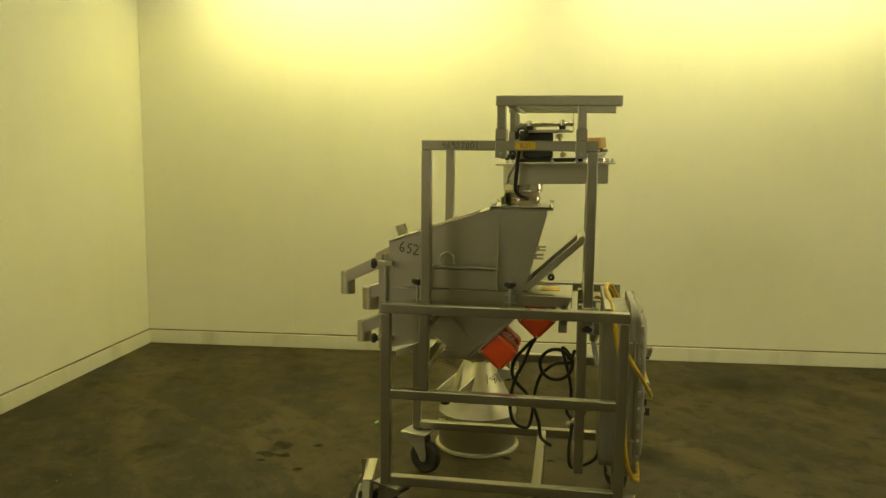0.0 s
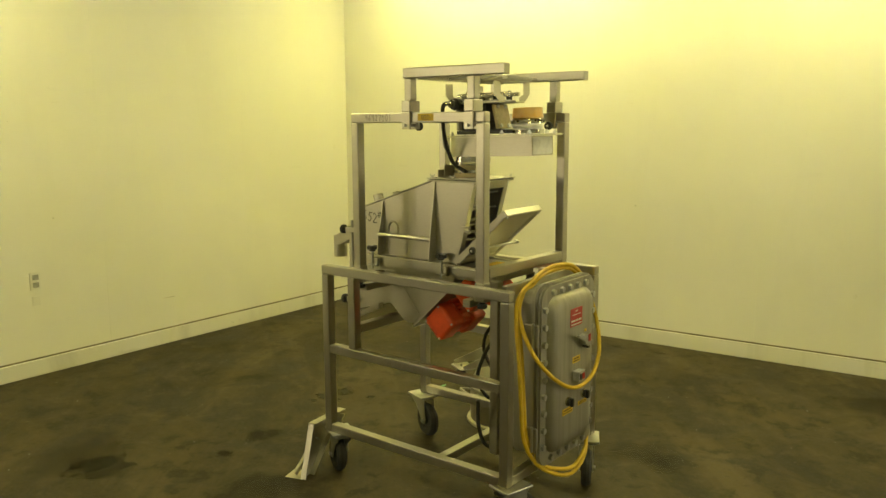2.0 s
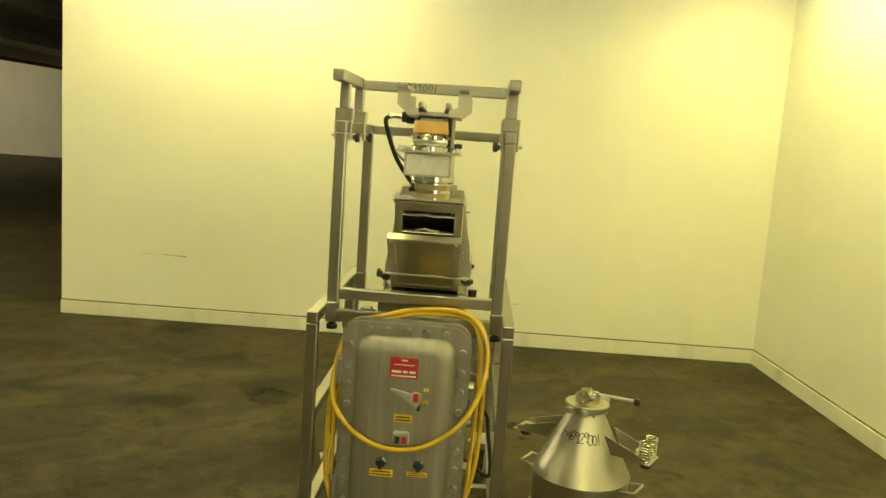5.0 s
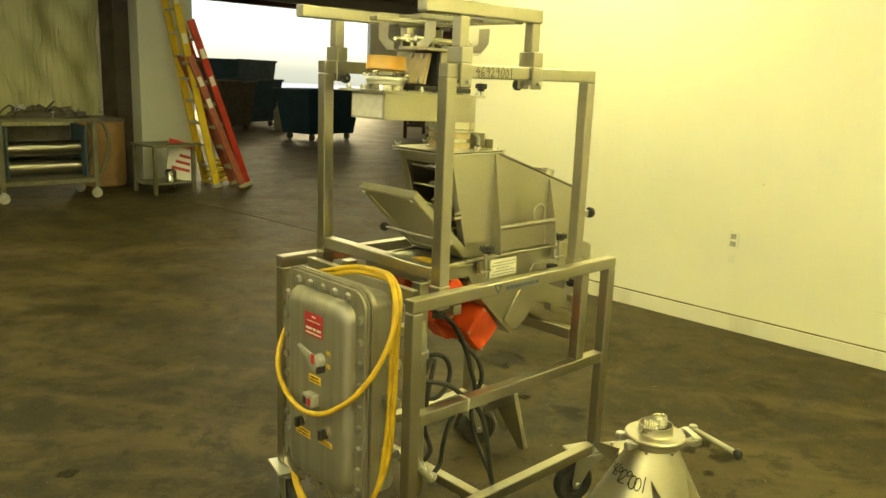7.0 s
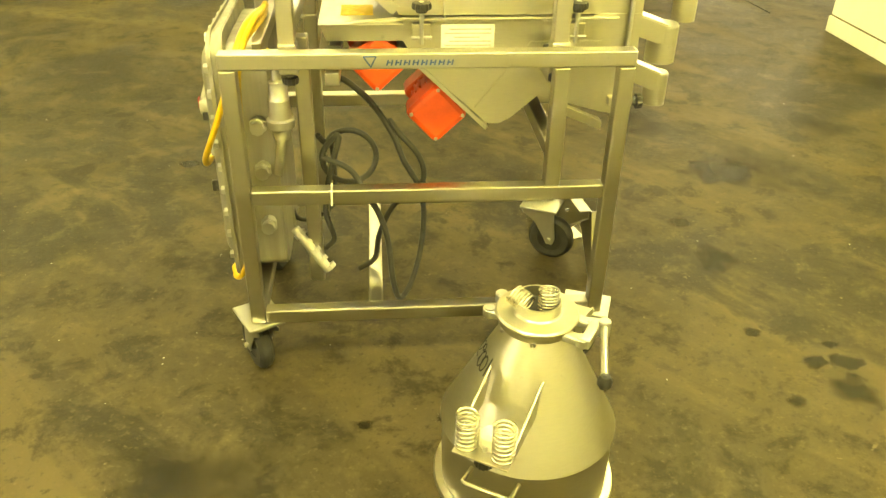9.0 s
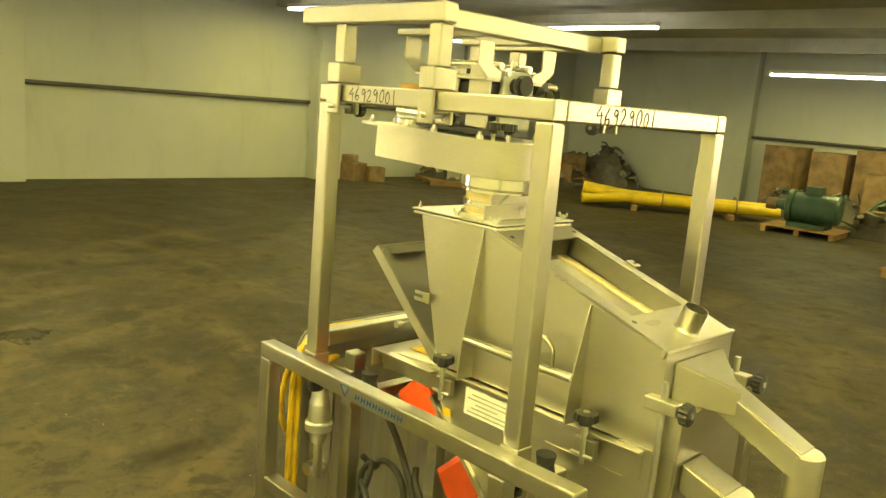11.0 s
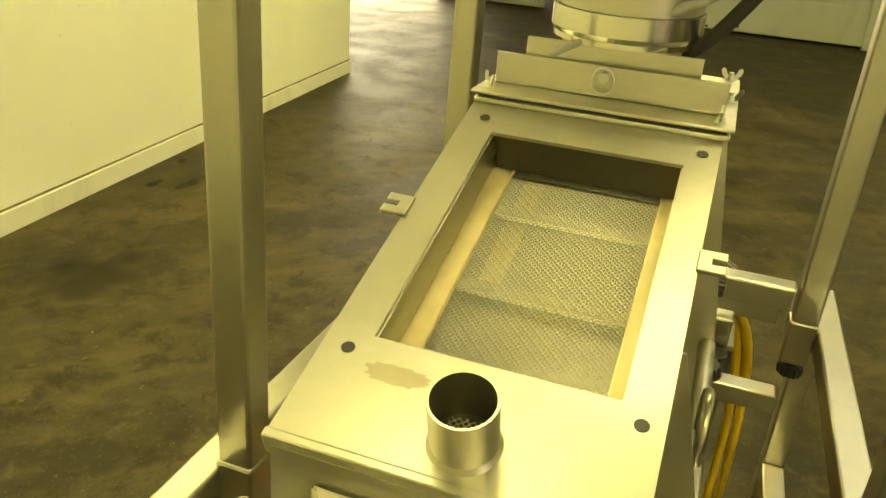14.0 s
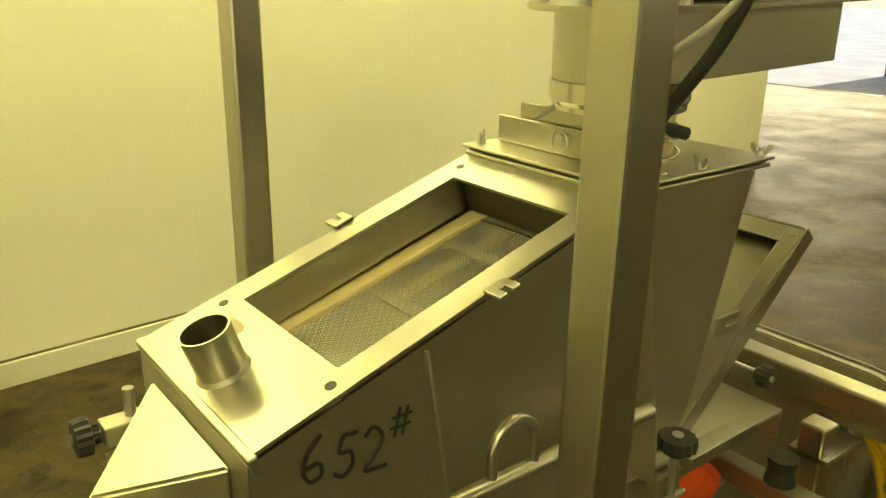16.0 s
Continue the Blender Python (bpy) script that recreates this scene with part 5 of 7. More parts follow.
# two shelves on fins, each with a plug and a handle below
def shelf(turn, springs):
    f = pose(0, 0, 0, 0, 0, turn)
    for s in (-1, 1):
        bm = bmesh.new()
        pts = [(0.112, 0.412), (0.30, 0.350), (0.30, 0.334), (0.150, 0.334)]
        na = [bm.verts.new(f @ Vector((a, s * 0.062 - 0.002, b))) for a, b in pts]
        nb = [bm.verts.new(f @ Vector((a, s * 0.062 + 0.002, b))) for a, b in pts]
        bm.faces.new(na)
        bm.faces.new(nb)
        for k in range(4):
            bm.faces.new((na[k], nb[k], nb[(k + 1) % 4], na[(k + 1) % 4]))
        part("shelf_fin", bm, SHEET, vessel)
    bm = bmesh.new()
    box(bm, 0.225, 0.318, -0.064, 0.064, 0.328, 0.333, 0.001, f)
    plate = part("spring_shelf", bm, SHEET, vessel)
    if springs:
        for w in (-0.042, 0.042):
            bm = bmesh.new()
            coil(bm, f @ Vector((0.288, w, 0.337)), 0.0235, 0.0031, 0.085, 7)
            part("coil_spring", bm, POLISH, plate, "", 80)
        bm = bmesh.new()
        lathe(bm, [(0.0, 0.0), (0.024, 0.0), (0.024, 0.03), (0.016, 0.04), (0.0, 0.041)], seg=18, m=f @ pose(0.262, 0.002, 0.3335))
        part("shelf_cap", bm, PAPER, plate)
    knob(plate, f @ Vector((0.285, 0.0, 0.3275)), (0, 0, -1), 0.022, 0.034)
    bm = bmesh.new()
    sweep(bm, [f @ Vector(p) for p in ((0.209, -0.058, 0.180), (0.262, -0.058, 0.190), (0.268, -0.052, 0.191), (0.268, 0.052, 0.191), (0.262, 0.058, 0.190), (0.209, 0.058, 0.180))], 0.0058, 8, smooth=False)
    part("drum_handle", bm, STEEL, vessel, "", 80)


shelf(60, True)
shelf(240, False)
# marker number wrapped round the cone
slope_a = math.atan2(0.262, 0.132)
for i, ch in enumerate("1-46929001"):
    a = radians(-60 + 9.0 * i)
    z = 0.376 - 0.001 * i + 0.004 * math.sin(2.3 * i)
    r = 0.1265 - 0.504 * (z - 0.376)
    n = Vector((math.cos(a) * math.sin(slope_a), math.sin(a) * math.sin(slope_a), math.cos(slope_a)))
    t = Vector((-math.sin(a), math.cos(a), 0))
    c = Vector((r * math.cos(a), r * math.sin(a), z)) + 0.0015 * n
    handwriting("marker_digit", ch, 0.044, facing(c + 0.001 * n - 0.012 * t, t + 0.12 * math.sin(3.1 * i) * n.cross(t), n.cross(t)), vessel, "", 0.0, 0.045, i)
handwriting("marker_number", "46929001", 0.032, facing((0.1594, 0.452, 1.617), (0, -1, 0.02), (0, 0, 1)), upper, "black marker number on the end rail", 0.84, 0.05, 1)
handwriting("marker_number", "46929001", 0.027, facing((0.66, 0.6885, 1.621), (-1, 0, 0), (0, 0, 1)), upper, "black marker number on the side rail", 0.78, 0.05, 2)
handwriting("marker_number", "46927001", 0.024, facing((0.32, 0.0455, 1.623), (1, 0, 0), (0, 0, 1)), upper, "black marker number on the side rail", 0.80, 0.05, 5)
handwriting("marker_number", "46929001", 0.026, facing((0.5406, 0.30, 1.794), (0, 1, 0), (0, 0, 1)), hanger, "black marker number on the cross rail", 0.80, 0.05, 6)
sticker = boxes("number_sticker", TAG, upper, (0.535, 0.615, 0.0434, 0.0446, 1.622, 1.650), bev=0, label="yellow number sticker")
lettering("sticker_number", "020", 0.028, facing((0.575, 0.0431, 1.626), (1, 0, 0), (0, 0, 1)), INK, sticker)
for i in range(8):
    x = 0.607 - 0.0205 * i
    bm = bmesh.new()
    for a, b in ((0.0, 0.004), (0.0105, 0.0145)):
        prism(bm, [(x - a, 0.9605), (x - b, 0.9605), (x - b - 0.003, 0.9735), (x - a - 0.003, 0.9735)], 0.7252, 0.7256, "y")
    prism(bm, [(x - 0.004, 0.9655), (x - 0.0105, 0.9655), (x - 0.0115, 0.969), (x - 0.005, 0.969)], 0.7252, 0.7256, "y")
    part("emblem_bar", bm, BLUE, cart)
emblem = bmesh.new()
for a, b in (((0.660, 0.982), (0.630, 0.982)), ((0.630, 0.982), (0.643, 0.957)), ((0.643, 0.957), (0.660, 0.982))):
    cyl(emblem, (a[0], 0.7254, a[1]), (b[0], 0.7254, b[1]), 0.0016, None, 6)
part("emblem_mark", emblem, BLUE, cart, "blue outlined triangular emblem mark")
boxes("cable_tie", PAPER, cart, (0.752, 0.757, 0.683, 0.727, 0.588, 0.632), bev=0)

# ---- loose bracket leaning at the castor ----
loose = thing("loose_bracket", "loose stainless gusset bracket leaning beside a castor", "bracket", (-0.075, 0.055, 0), 8)
bm = bmesh.new()
prism(bm, [(-0.17, 0.002), (-0.11, 0.002), (-0.02, 0.11), (0.13, 0.222), (0.13, 0.25), (-0.10, 0.25)], -0.003, 0.0, "x")
part("side_plate", bm, SHEET, loose)
bm = bmesh.new()
box(bm, 0.0005, 0.036, -0.10, 0.13, 0.247, 0.251, 0.001)
part("top_lip", bm, SHEET, loose)
for a, b in (((-0.17, 0.004), (-0.10, 0.246)), ((-0.11, 0.004), (-0.02, 0.11)), ((-0.02, 0.11), (0.13, 0.222))):
    bm = bmesh.new()
    prism(bm, [a, (a[0] + 0.005, a[1]), (b[0] + 0.005, b[1] - 0.003), (b[0], b[1] - 0.003)], 0.0005, 0.026, "x")
    part("edge_lip", bm, SHEET, loose)
bm = bmesh.new()
prism(bm, [(-0.004, 0.243), (-0.004, 0.15), (-0.10, 0.003), (-0.155, 0.003)], 0.02, 0.024, "y")
part("cross_gusset", bm, SHEET, loose)
bm = bmesh.new()
prism(bm, [(-0.02, 0.246), (0.13, 0.246), (0.20, 0.003), (0.172, 0.003)], -0.0105, -0.007, "x")
part("end_leg", bm, SHEET, loose)
bm = bmesh.new()
prism(bm, [(0.13, 0.246), (0.134, 0.246), (0.204, 0.003), (0.20, 0.003)], -0.036, -0.007, "x")
part("leg_lip", bm, SHEET, loose)
rod("brace_tube", STEEL, loose, (-0.045, -0.16, 0.014), (-0.022, 0.06, 0.20), 0.012)
bm = bmesh.new()
box(bm, -0.11, -0.02, -0.17, -0.08, 0.0005, 0.004, 0.001, pose(0, 0, 0, 0, 0, 9))
part("foot_plate", bm, SHEET, loose)
knob(loose, (-0.006, -0.05, 0.16), (-1, 0, 0.2), 0.014, 0.022)

# the upper frame, its hanger and feeder stand a little skew on the cart
SKEW = Matrix.Translation((0.16, 0.36, 0)) @ pose(0, 0, 0, 0, 0, -0.4) @ Matrix.Translation((-0.16, -0.36, 0))
for ob in (upper, hanger):
    ob.matrix_world = SKEW

# ---- ceiling lamps ----
def fixture(x, y, z, turn):
    f = thing("tube_lamp", "lit twin-tube ceiling lamp on thin hangers; several are added unseen", "lamp", (x, y, z), turn, "ceiling lamps")
    boxes("housing", PAPER, f, (-1.2, 1.2, -0.07, 0.07, 0.05, 0.11), bev=0.004)
    for s in (-1, 1):
        rod("tube", TUBE, f, (-1.18, s * 0.045, 0.025), (1.18, s * 0.045, 0.025), 0.017, "glowing white tube")
    for x0 in (-0.9, 0.9):
        rod("hanger", ZINC, f, (x0, 0, 0.11), (x0, 0, CEILING - z), 0.004)


for place in LAMP_PLACES:
    fixture(*place[:4])
    strip_lamp(place[0], place[1], place[2] - 0.02, place[3], place[4] if len(place) > 4 else 1.0)

# ---- east side: doorway, brick room, sliding door, outside ----
BRICK = wall_material("orange_painted_brick", (0.42, 0.25, 0.085), (0.16, 0.09, 0.04), 0.5)
RUST = plain("rust_red_steel", (0.11, 0.045, 0.03), 0.7, 0.4, 2.0)
DARK = plain("dark_brown_door", (0.045, 0.032, 0.028), 0.6, 0.4, 4.0)
DIRTYBLACK = plain("sooty_iron", (0.03, 0.03, 0.03), 0.6, -0.6, 8.0)
PIPE = plain("dark_conduit", (0.10, 0.10, 0.085), 0.5, 0.3, 10.0)
APRON = plain("sunlit_concrete", (0.55, 0.53, 0.50), 0.85, 0.2, 1.2)
ROOM = 18.4
room = structure("wall_brick_room", BRICK, [(ROOM, ROOM + 0.15, 0.3, 5.1, 0, 2.72), (EAST + 0.26, ROOM, 0.3, 0.45, 0, CEILING)], "orange painted brick wall of a side room", bev=0)
for k in range(12):
    for i in range(12):
        bm = bmesh.new()
        y0 = 0.46 + 0.42 * i - (0.21 if k % 2 else 0)
        y1 = min(y0 + 0.41, 5.09)
        y0 = max(y0, 0.46)
        if y1 - y0 < 0.05:
            continue
        box(bm, ROOM - 0.012, ROOM - 0.0015, y0, y1, 0.02 + 0.224 * k, 0.235 + 0.224 * k, 0.002)
        part("block", bm, BRICK, room)
structure("room_header", RUST, [(ROOM - 0.1, ROOM + 0.15, 0.46, 5.1, 2.74, 2.80)], "dark header strip above the brick wall")
BOARDRED = plain("red_brown_board", (0.36, 0.10, 0.03), 0.6, 0.35, 3.0)
for y in (0.5, 2.05, 3.6):
    structure("room_panel", BOARDRED, [(ROOM - 0.15, ROOM + 0.15, y, y + 1.5, 2.81, CEILING)], "red-brown board above the brick wall")
structure("room_roof", CEIL, [(EAST + 0.26, ROOM + 0.6, 0.3, 5.2, CEILING + 0.155, CEILING + 0.25)], "flat roof of the side room", bev=0)
vent = thing("wall_vent", "small grey framed wall vent", "vent", (ROOM - 0.014, 2.05, 2.23))
boxes("vent_frame", GREY, vent, (-0.03, 0.0, -0.20, 0.20, -0.21, -0.16), (-0.03, 0.0, -0.20, 0.20, 0.16, 0.21), (-0.03, 0.0, -0.20, -0.15, -0.16, 0.16), (-0.03, 0.0, 0.15, 0.20, -0.16, 0.16), bev=0.004)
for k in range(5):
    boxes("slat", DARK, vent, (-0.02, 0.0, -0.15, 0.15, -0.14 + 0.06 * k, -0.105 + 0.06 * k), bev=0)
horn = thing("wall_lamp", "dim bulkhead lamp on a conduit", "lamp", (ROOM - 0.02, 3.60, 1.30))
bm = bmesh.new()
lathe(bm, [(0.0, -0.16), (0.10, -0.15), (0.17, -0.09), (0.17, 0.0), (0.0, 0.0)], seg=20, m=pose(0, 0, 0, 0, 90, 0))
part("lamp_body", bm, GREY, horn)
boxes("lamp_bracket", DIRTYBLACK, horn, (-0.1, -0.002, -0.36, -0.16, -0.12, 0.10), bev=0.01)
rod("conduit", GREY, horn, (-0.04, 0, 0.1), (-0.04, 0, 1.4), 0.045)
# Dark board added where a side wall's shadow lies on the brick.
shade = bmesh.new()
box(shade, ROOM - 1.2, ROOM - 1.14, 4.02, 5.1, 0.0, 1.5, 0.01)
tagged(part("shadow_board", shade, DARK, None), "added dark board standing in for a side wall's shadow", "screen")
door = thing("sliding_door", "old pale green sliding door with worn lower edge", "door", (EAST - 0.22, 0.0, 0.0))
boxes("door_leaf", DOORPAINT, door, (0.0, 0.09, -1.50, 0.93, 0.03, 2.60), bev=0.006)
for y in (-1.42, -0.86, -0.75, -0.2, -0.08, 0.36, 0.86):
    boxes("stile", DOORPAINT, door, (-0.016, -0.002, y - 0.045, y + 0.045, 0.56, 2.5), bev=0.004)
boxes("top_ledge", DOORPAINT, door, (-0.02, -0.002, -1.49, 0.92, 2.38, 2.52), bev=0.004)
boxes("kick_plate", DOORPAINT, door, (-0.024, -0.002, -1.49, 0.92, 0.04, 0.53), bev=0.004, label="worn pale kick plate")
boxes("door_track", PIPE, door, (-0.03, 0.1, -1.6, 3.2, 2.64, 2.72), bev=0.004)
rnd = random.Random(5)
for k in range(5):
    y = rnd.uniform(0.15, 0.85)
    boxes("paint_chip", DARK, door, (-0.0262, -0.0245, y, y + rnd.uniform(0.05, 0.2), 0.05 + 0.012 * k, 0.075 + 0.02 * k), bev=0)
boxes("paint_chip", DARK, door, (-0.0262, -0.0245, 0.86, 0.918, 0.38, 0.53), bev=0)
jamb = thing("door_panel", "pale painted hinged door panel beside the opening", "door", (EAST - 0.18, 3.53, 0.0))
boxes("door_leaf", DOORPAINT, jamb, (0.0, 0.08, -0.44, 0.44, 0.02, 2.70), bev=0.006)
boxes("stile", DOORPAINT, jamb, (-0.035, -0.002, -0.37, -0.27, 0.03, 2.66), bev=0.004)
boxes("hinge_strap", DOORPAINT, jamb, (-0.035, -0.002, -0.265, 0.22, 0.45, 0.52), bev=0.004)
boxes("hinge_strap", RUST, jamb, (-0.035, -0.002, -0.34, 0.20, 1.06, 1.11), bev=0.004)
boxes("edge_board", DOORPAINT, jamb, (0.0, 0.06, -0.52, -0.445, 0.02, 2.6), bev=0.006)
structure("door_post", DOORPAINT, [(EAST - 0.3, EAST + 0.05, 4.24, 4.62, 0, CEILING)], "thick pale painted post")
boxes("post_guard", PIPE, None, (EAST - 0.36, EAST - 0.31, 4.56, 4.66, 0.0, 0.46), bev=0.01)["kind"] = "structure"
wire_bundle = thing("hanging_hose", "dark hoses and cables hanging beside the post", "hose", (EAST - 0.08, 4.1, 0))
for k in range(3):
    wire("hose", (PIPE, DIRTYBLACK, DOORPAINT)[k], wire_bundle, [(0, 0.06 * k - 0.06, 2.8), (0.02, 0.06 * k - 0.03, 1.9), (-0.03, 0.05 * k - 0.09, 1.2), (0.02, 0.06 * k - 0.02, 0.6), (-0.06, 0.05 * k - 0.10, 0.05)], 0.035 - 0.006 * k)
leaf = thing("outer_door", "dark brown outward-opened yard door", "door", (15.35, 5.3, 0), 90)
boxes("door_leaf", DARK, leaf, (0.0, 0.85, 0.0, 0.06, 0.10, 3.2), bev=0.004)
boxes("hanging_stile", RUST, leaf, (0.851, 1.18, -0.02, 0.10, 0.0, 3.3), bev=0.004)
for z in (0.95, 1.95):
    boxes("ledge", GREY, leaf, (0.0, 0.85, 0.061, 0.10, z, z + 0.06), bev=0.003)
structure("pavement", APRON, [(EAST + 0.26, 60, 5.2, 60, -0.05, 0.006), (ROOM + 0.4, 60, -40, 5.19, -0.05, 0.006)], "sunlit pale concrete yard", bev=0)
structure("yard", APRON, [(-60, 10, -90, -26.25, -0.05, 0.006)], "sunlit pale concrete yard", bev=0)
structure("room_floor", CONCRETE, [(16.01, ROOM + 0.39, 0.2, 5.19, -0.2, 0.0)], "dark worn concrete floor", bev=0)

# pilasters, conduit and scars on the block walls
for y in (-1.75, -7.5, -13.1):
    structure("pilaster", BLOCK, [(EAST - 0.3, EAST - 0.002, y - 0.32, y + 0.32, 0, 2.4), (EAST - 0.22, EAST - 0.002, y - 0.22, y + 0.22, 2.4, CEILING)], "pale painted wall pilaster")
for x in (7.4, 3.3):
    structure("pilaster", BLOCK, [(x - 0.3, x + 0.3, SOUTH + 0.002, SOUTH + 0.25, 0, CEILING)], "pale painted wall pilaster")
for a, b in ((-7.15, -2.1), (-12.75, -7.85)):
    rod("conduit", PIPE, None, (EAST - 0.07, a, 1.44), (EAST - 0.07, b, 1.44), 0.035, "dark horizontal wall pipe")["kind"] = "structure"
rod("conduit", PIPE, None, (-0.45, SOUTH + 0.07, 1.46), (EAST - 0.4, SOUTH + 0.07, 1.46), 0.035, "dark horizontal wall pipe")["kind"] = "structure"
for y in (-11.3, -14.3):
    rod("conduit", PIPE, None, (EAST - 0.06, y, 1.48), (EAST - 0.06, y, CEILING), 0.03, "dark upright wall pipe")["kind"] = "structure"
rod("conduit", PIPE, None, (-0.2, SOUTH + 0.06, 0.3), (-0.2, SOUTH + 0.06, CEILING), 0.03, "dark upright wall pipe")["kind"] = "structure"
rnd = random.Random(6)
scar = bmesh.new()
for k in range(16):
    y, z = -1.42 + 0.75 * rnd.random(), 0.02 + 0.26 * rnd.random()
    box(scar, EAST - 0.012, EAST - 0.002, y, y + 0.05 + 0.14 * rnd.random(), z, z + 0.02 + 0.07 * rnd.random(), 0.003)
tagged(part("wall_scar", scar, DARK, None, "dark broken patch low on the wall"), kind="structure")

# ---- south side: stored goods ----
CARD = plain("cardboard", (0.25, 0.165, 0.085), 0.8, 0.45, 6.0)
PLY = plain("plywood", (0.36, 0.22, 0.10), 0.7, 0.3, 5.0)
PALE = plain("pale_enamel", (0.44, 0.43, 0.35), 0.45, 0.3, 5.0)
DIRTY = plain("dirty_iron", (0.07, 0.062, 0.05), 0.55, -0.8, 8.0)
GREENP = plain("green_machine_paint", (0.045, 0.10, 0.065), 0.45, 0.4, 6.0)
FRAMEGREY = plain("grey_frame_paint", (0.13, 0.125, 0.085), 0.5, 0.35, 8.0)
BLUEP = plain("blue_skip_paint", (0.012, 0.055, 0.11), 0.5, 0.4, 3.0)
YPIPE = plain("yellow_duct", (0.72, 0.52, 0.03), 0.45, 0.3, 4.0)
REDP = plain("red_ladder_rail", (0.50, 0.035, 0.025), 0.45, 0.3, 8.0)
FILM = plain("clear_wrap", (0.44, 0.43, 0.35), 0.25, 0.25, 7.0)


def carton(x, y, z, w, d, h, turn, label="worn brown cardboard box"):
    c = thing("cardboard_box", label, "box", (x, y, z), turn)
    boxes("carton", CARD, c, (-w / 2, w / 2, -d / 2, d / 2, 0, h), bev=0.008)
    for s in (-1, 1):
        bm = bmesh.new()
        box(bm, -w / 2, w / 2, 0, d * 0.45, -0.003, 0.003, 0, pose(0, s * d / 2, h, s * 35 + (180 if s > 0 else 0), 0, 0))
        part("flap", bm, CARD, c)
    return c


carton(11.72, -8.02, 0, 0.44, 0.40, 0.34, 12)
carton(11.45, -8.38, 0, 0.36, 0.34, 0.28, -24)
carton(11.76, -7.98, 0.345, 0.28, 0.24, 0.14, 30)


def pallet(x, y, turn, w=1.2, d=1.0):
    p = thing("pallet", "grey-brown wooden pallet on the floor", "pallet", (x, y, 0), turn)
    for k in range(6):
        boxes("plank", PLY, p, (-w / 2, w / 2, -d / 2 + k * d / 6 + 0.01, -d / 2 + (k + 1) * d / 6 - 0.01, 0.09, 0.11), bev=0.003)
    for k in (-1, 0, 1):
        boxes("runner", PLY, p, (k * w * 0.44 - 0.04, k * w * 0.44 + 0.04, -d / 2, d / 2, 0.0, 0.089), bev=0.003)
    return p


def junk(name, x, y, turn, seed, label, pieces, mats, w, d, h, z0=0.0, fine=1.0):
    """One heap of machine bits: a lumpy core with housings, flanges, pipes and boxes lying on it at all angles."""
    rnd = random.Random(seed)
    g = thing(name, label, "machine parts", (x, y, z0), turn)
    bumps = [(rnd.uniform(-0.4, 0.4) * w, rnd.uniform(-0.4, 0.4) * d, rnd.uniform(0.12, 0.3) * w, rnd.uniform(0.45, 1.0)) for _ in range(6)]

    def top(px, py):
        lump = max(b[3] * math.exp(-((px - b[0]) ** 2 + (py - b[1]) ** 2) / (2 * b[2] ** 2)) for b in bumps)
        rim = max(0.0, 1 - (2 * px / w) ** 4) * max(0.0, 1 - (2 * py / d) ** 4)
        return 0.004 + 0.72 * h * lump * rim

    bm = bmesh.new()
    n = 12
    grid = [[bm.verts.new((w * (i / n - 0.5), d * (j / n - 0.5), top(w * (i / n - 0.5), d * (j / n - 0.5)) * (1 if i in (0, n) or j in (0, n) else rnd.uniform(0.7, 1.1)))) for j in range(n + 1)] for i in range(n + 1)]
    for i in range(n):
        for j in range(n):
            bm.faces.new((grid[i][j], grid[i + 1][j], grid[i + 1][j + 1], grid[i][j + 1]))
    part("heap_core", bm, mats[0], g, "", 20)
    for k in range(int(pieces * 1.3)):
        bm = bmesh.new()
        px, py = rnd.uniform(-0.46, 0.46) * w, rnd.uniform(-0.46, 0.46) * d
        s = rnd.uniform(0.05, 0.13) * fine
        z = top(px, py)
        m = pose(px, py, max(s * 0.45, z - 0.1 * s), rnd.uniform(-38, 38), rnd.uniform(-38, 38), rnd.uniform(0, 180))
        kind = rnd.random()
        if kind < 0.36:
            box(bm, -s, s, -s * rnd.uniform(0.4, 0.9), s * 0.8, -s * 0.4, s * rnd.uniform(0.4, 1.3), 0.008, m)
        elif kind < 0.62:
            lathe(bm, [(0.0, -s * 0.4), (s * 0.9, -s * 0.4), (s * 0.9, -s * 0.2), (s * 0.6, -s * 0.15), (s * 0.5, s), (s * 0.75, s * 1.05), (s * 0.75, s * 1.2), (0.0, s * 1.2)], seg=14, m=m)
        elif kind < 0.82:
            sweep(bm, [m @ Vector(q) for q in ((-s * 1.6, 0, 0), (-s * 0.8, s * 0.7, s), (0, s, s * 1.4), (s, 0, s * 0.7), (s * 1.7, -0.4 * s, -0.2 * s))], s * 0.17, 8, step=4)
        else:
            cyl(bm, m @ Vector((-s * 2.2, 0, 0)), m @ Vector((s * 2.2, s * 0.6, s * 0.8)), s * 0.16, None, 8)
        part("unit", bm, rnd.choice(mats), g, "", 40)
    return g


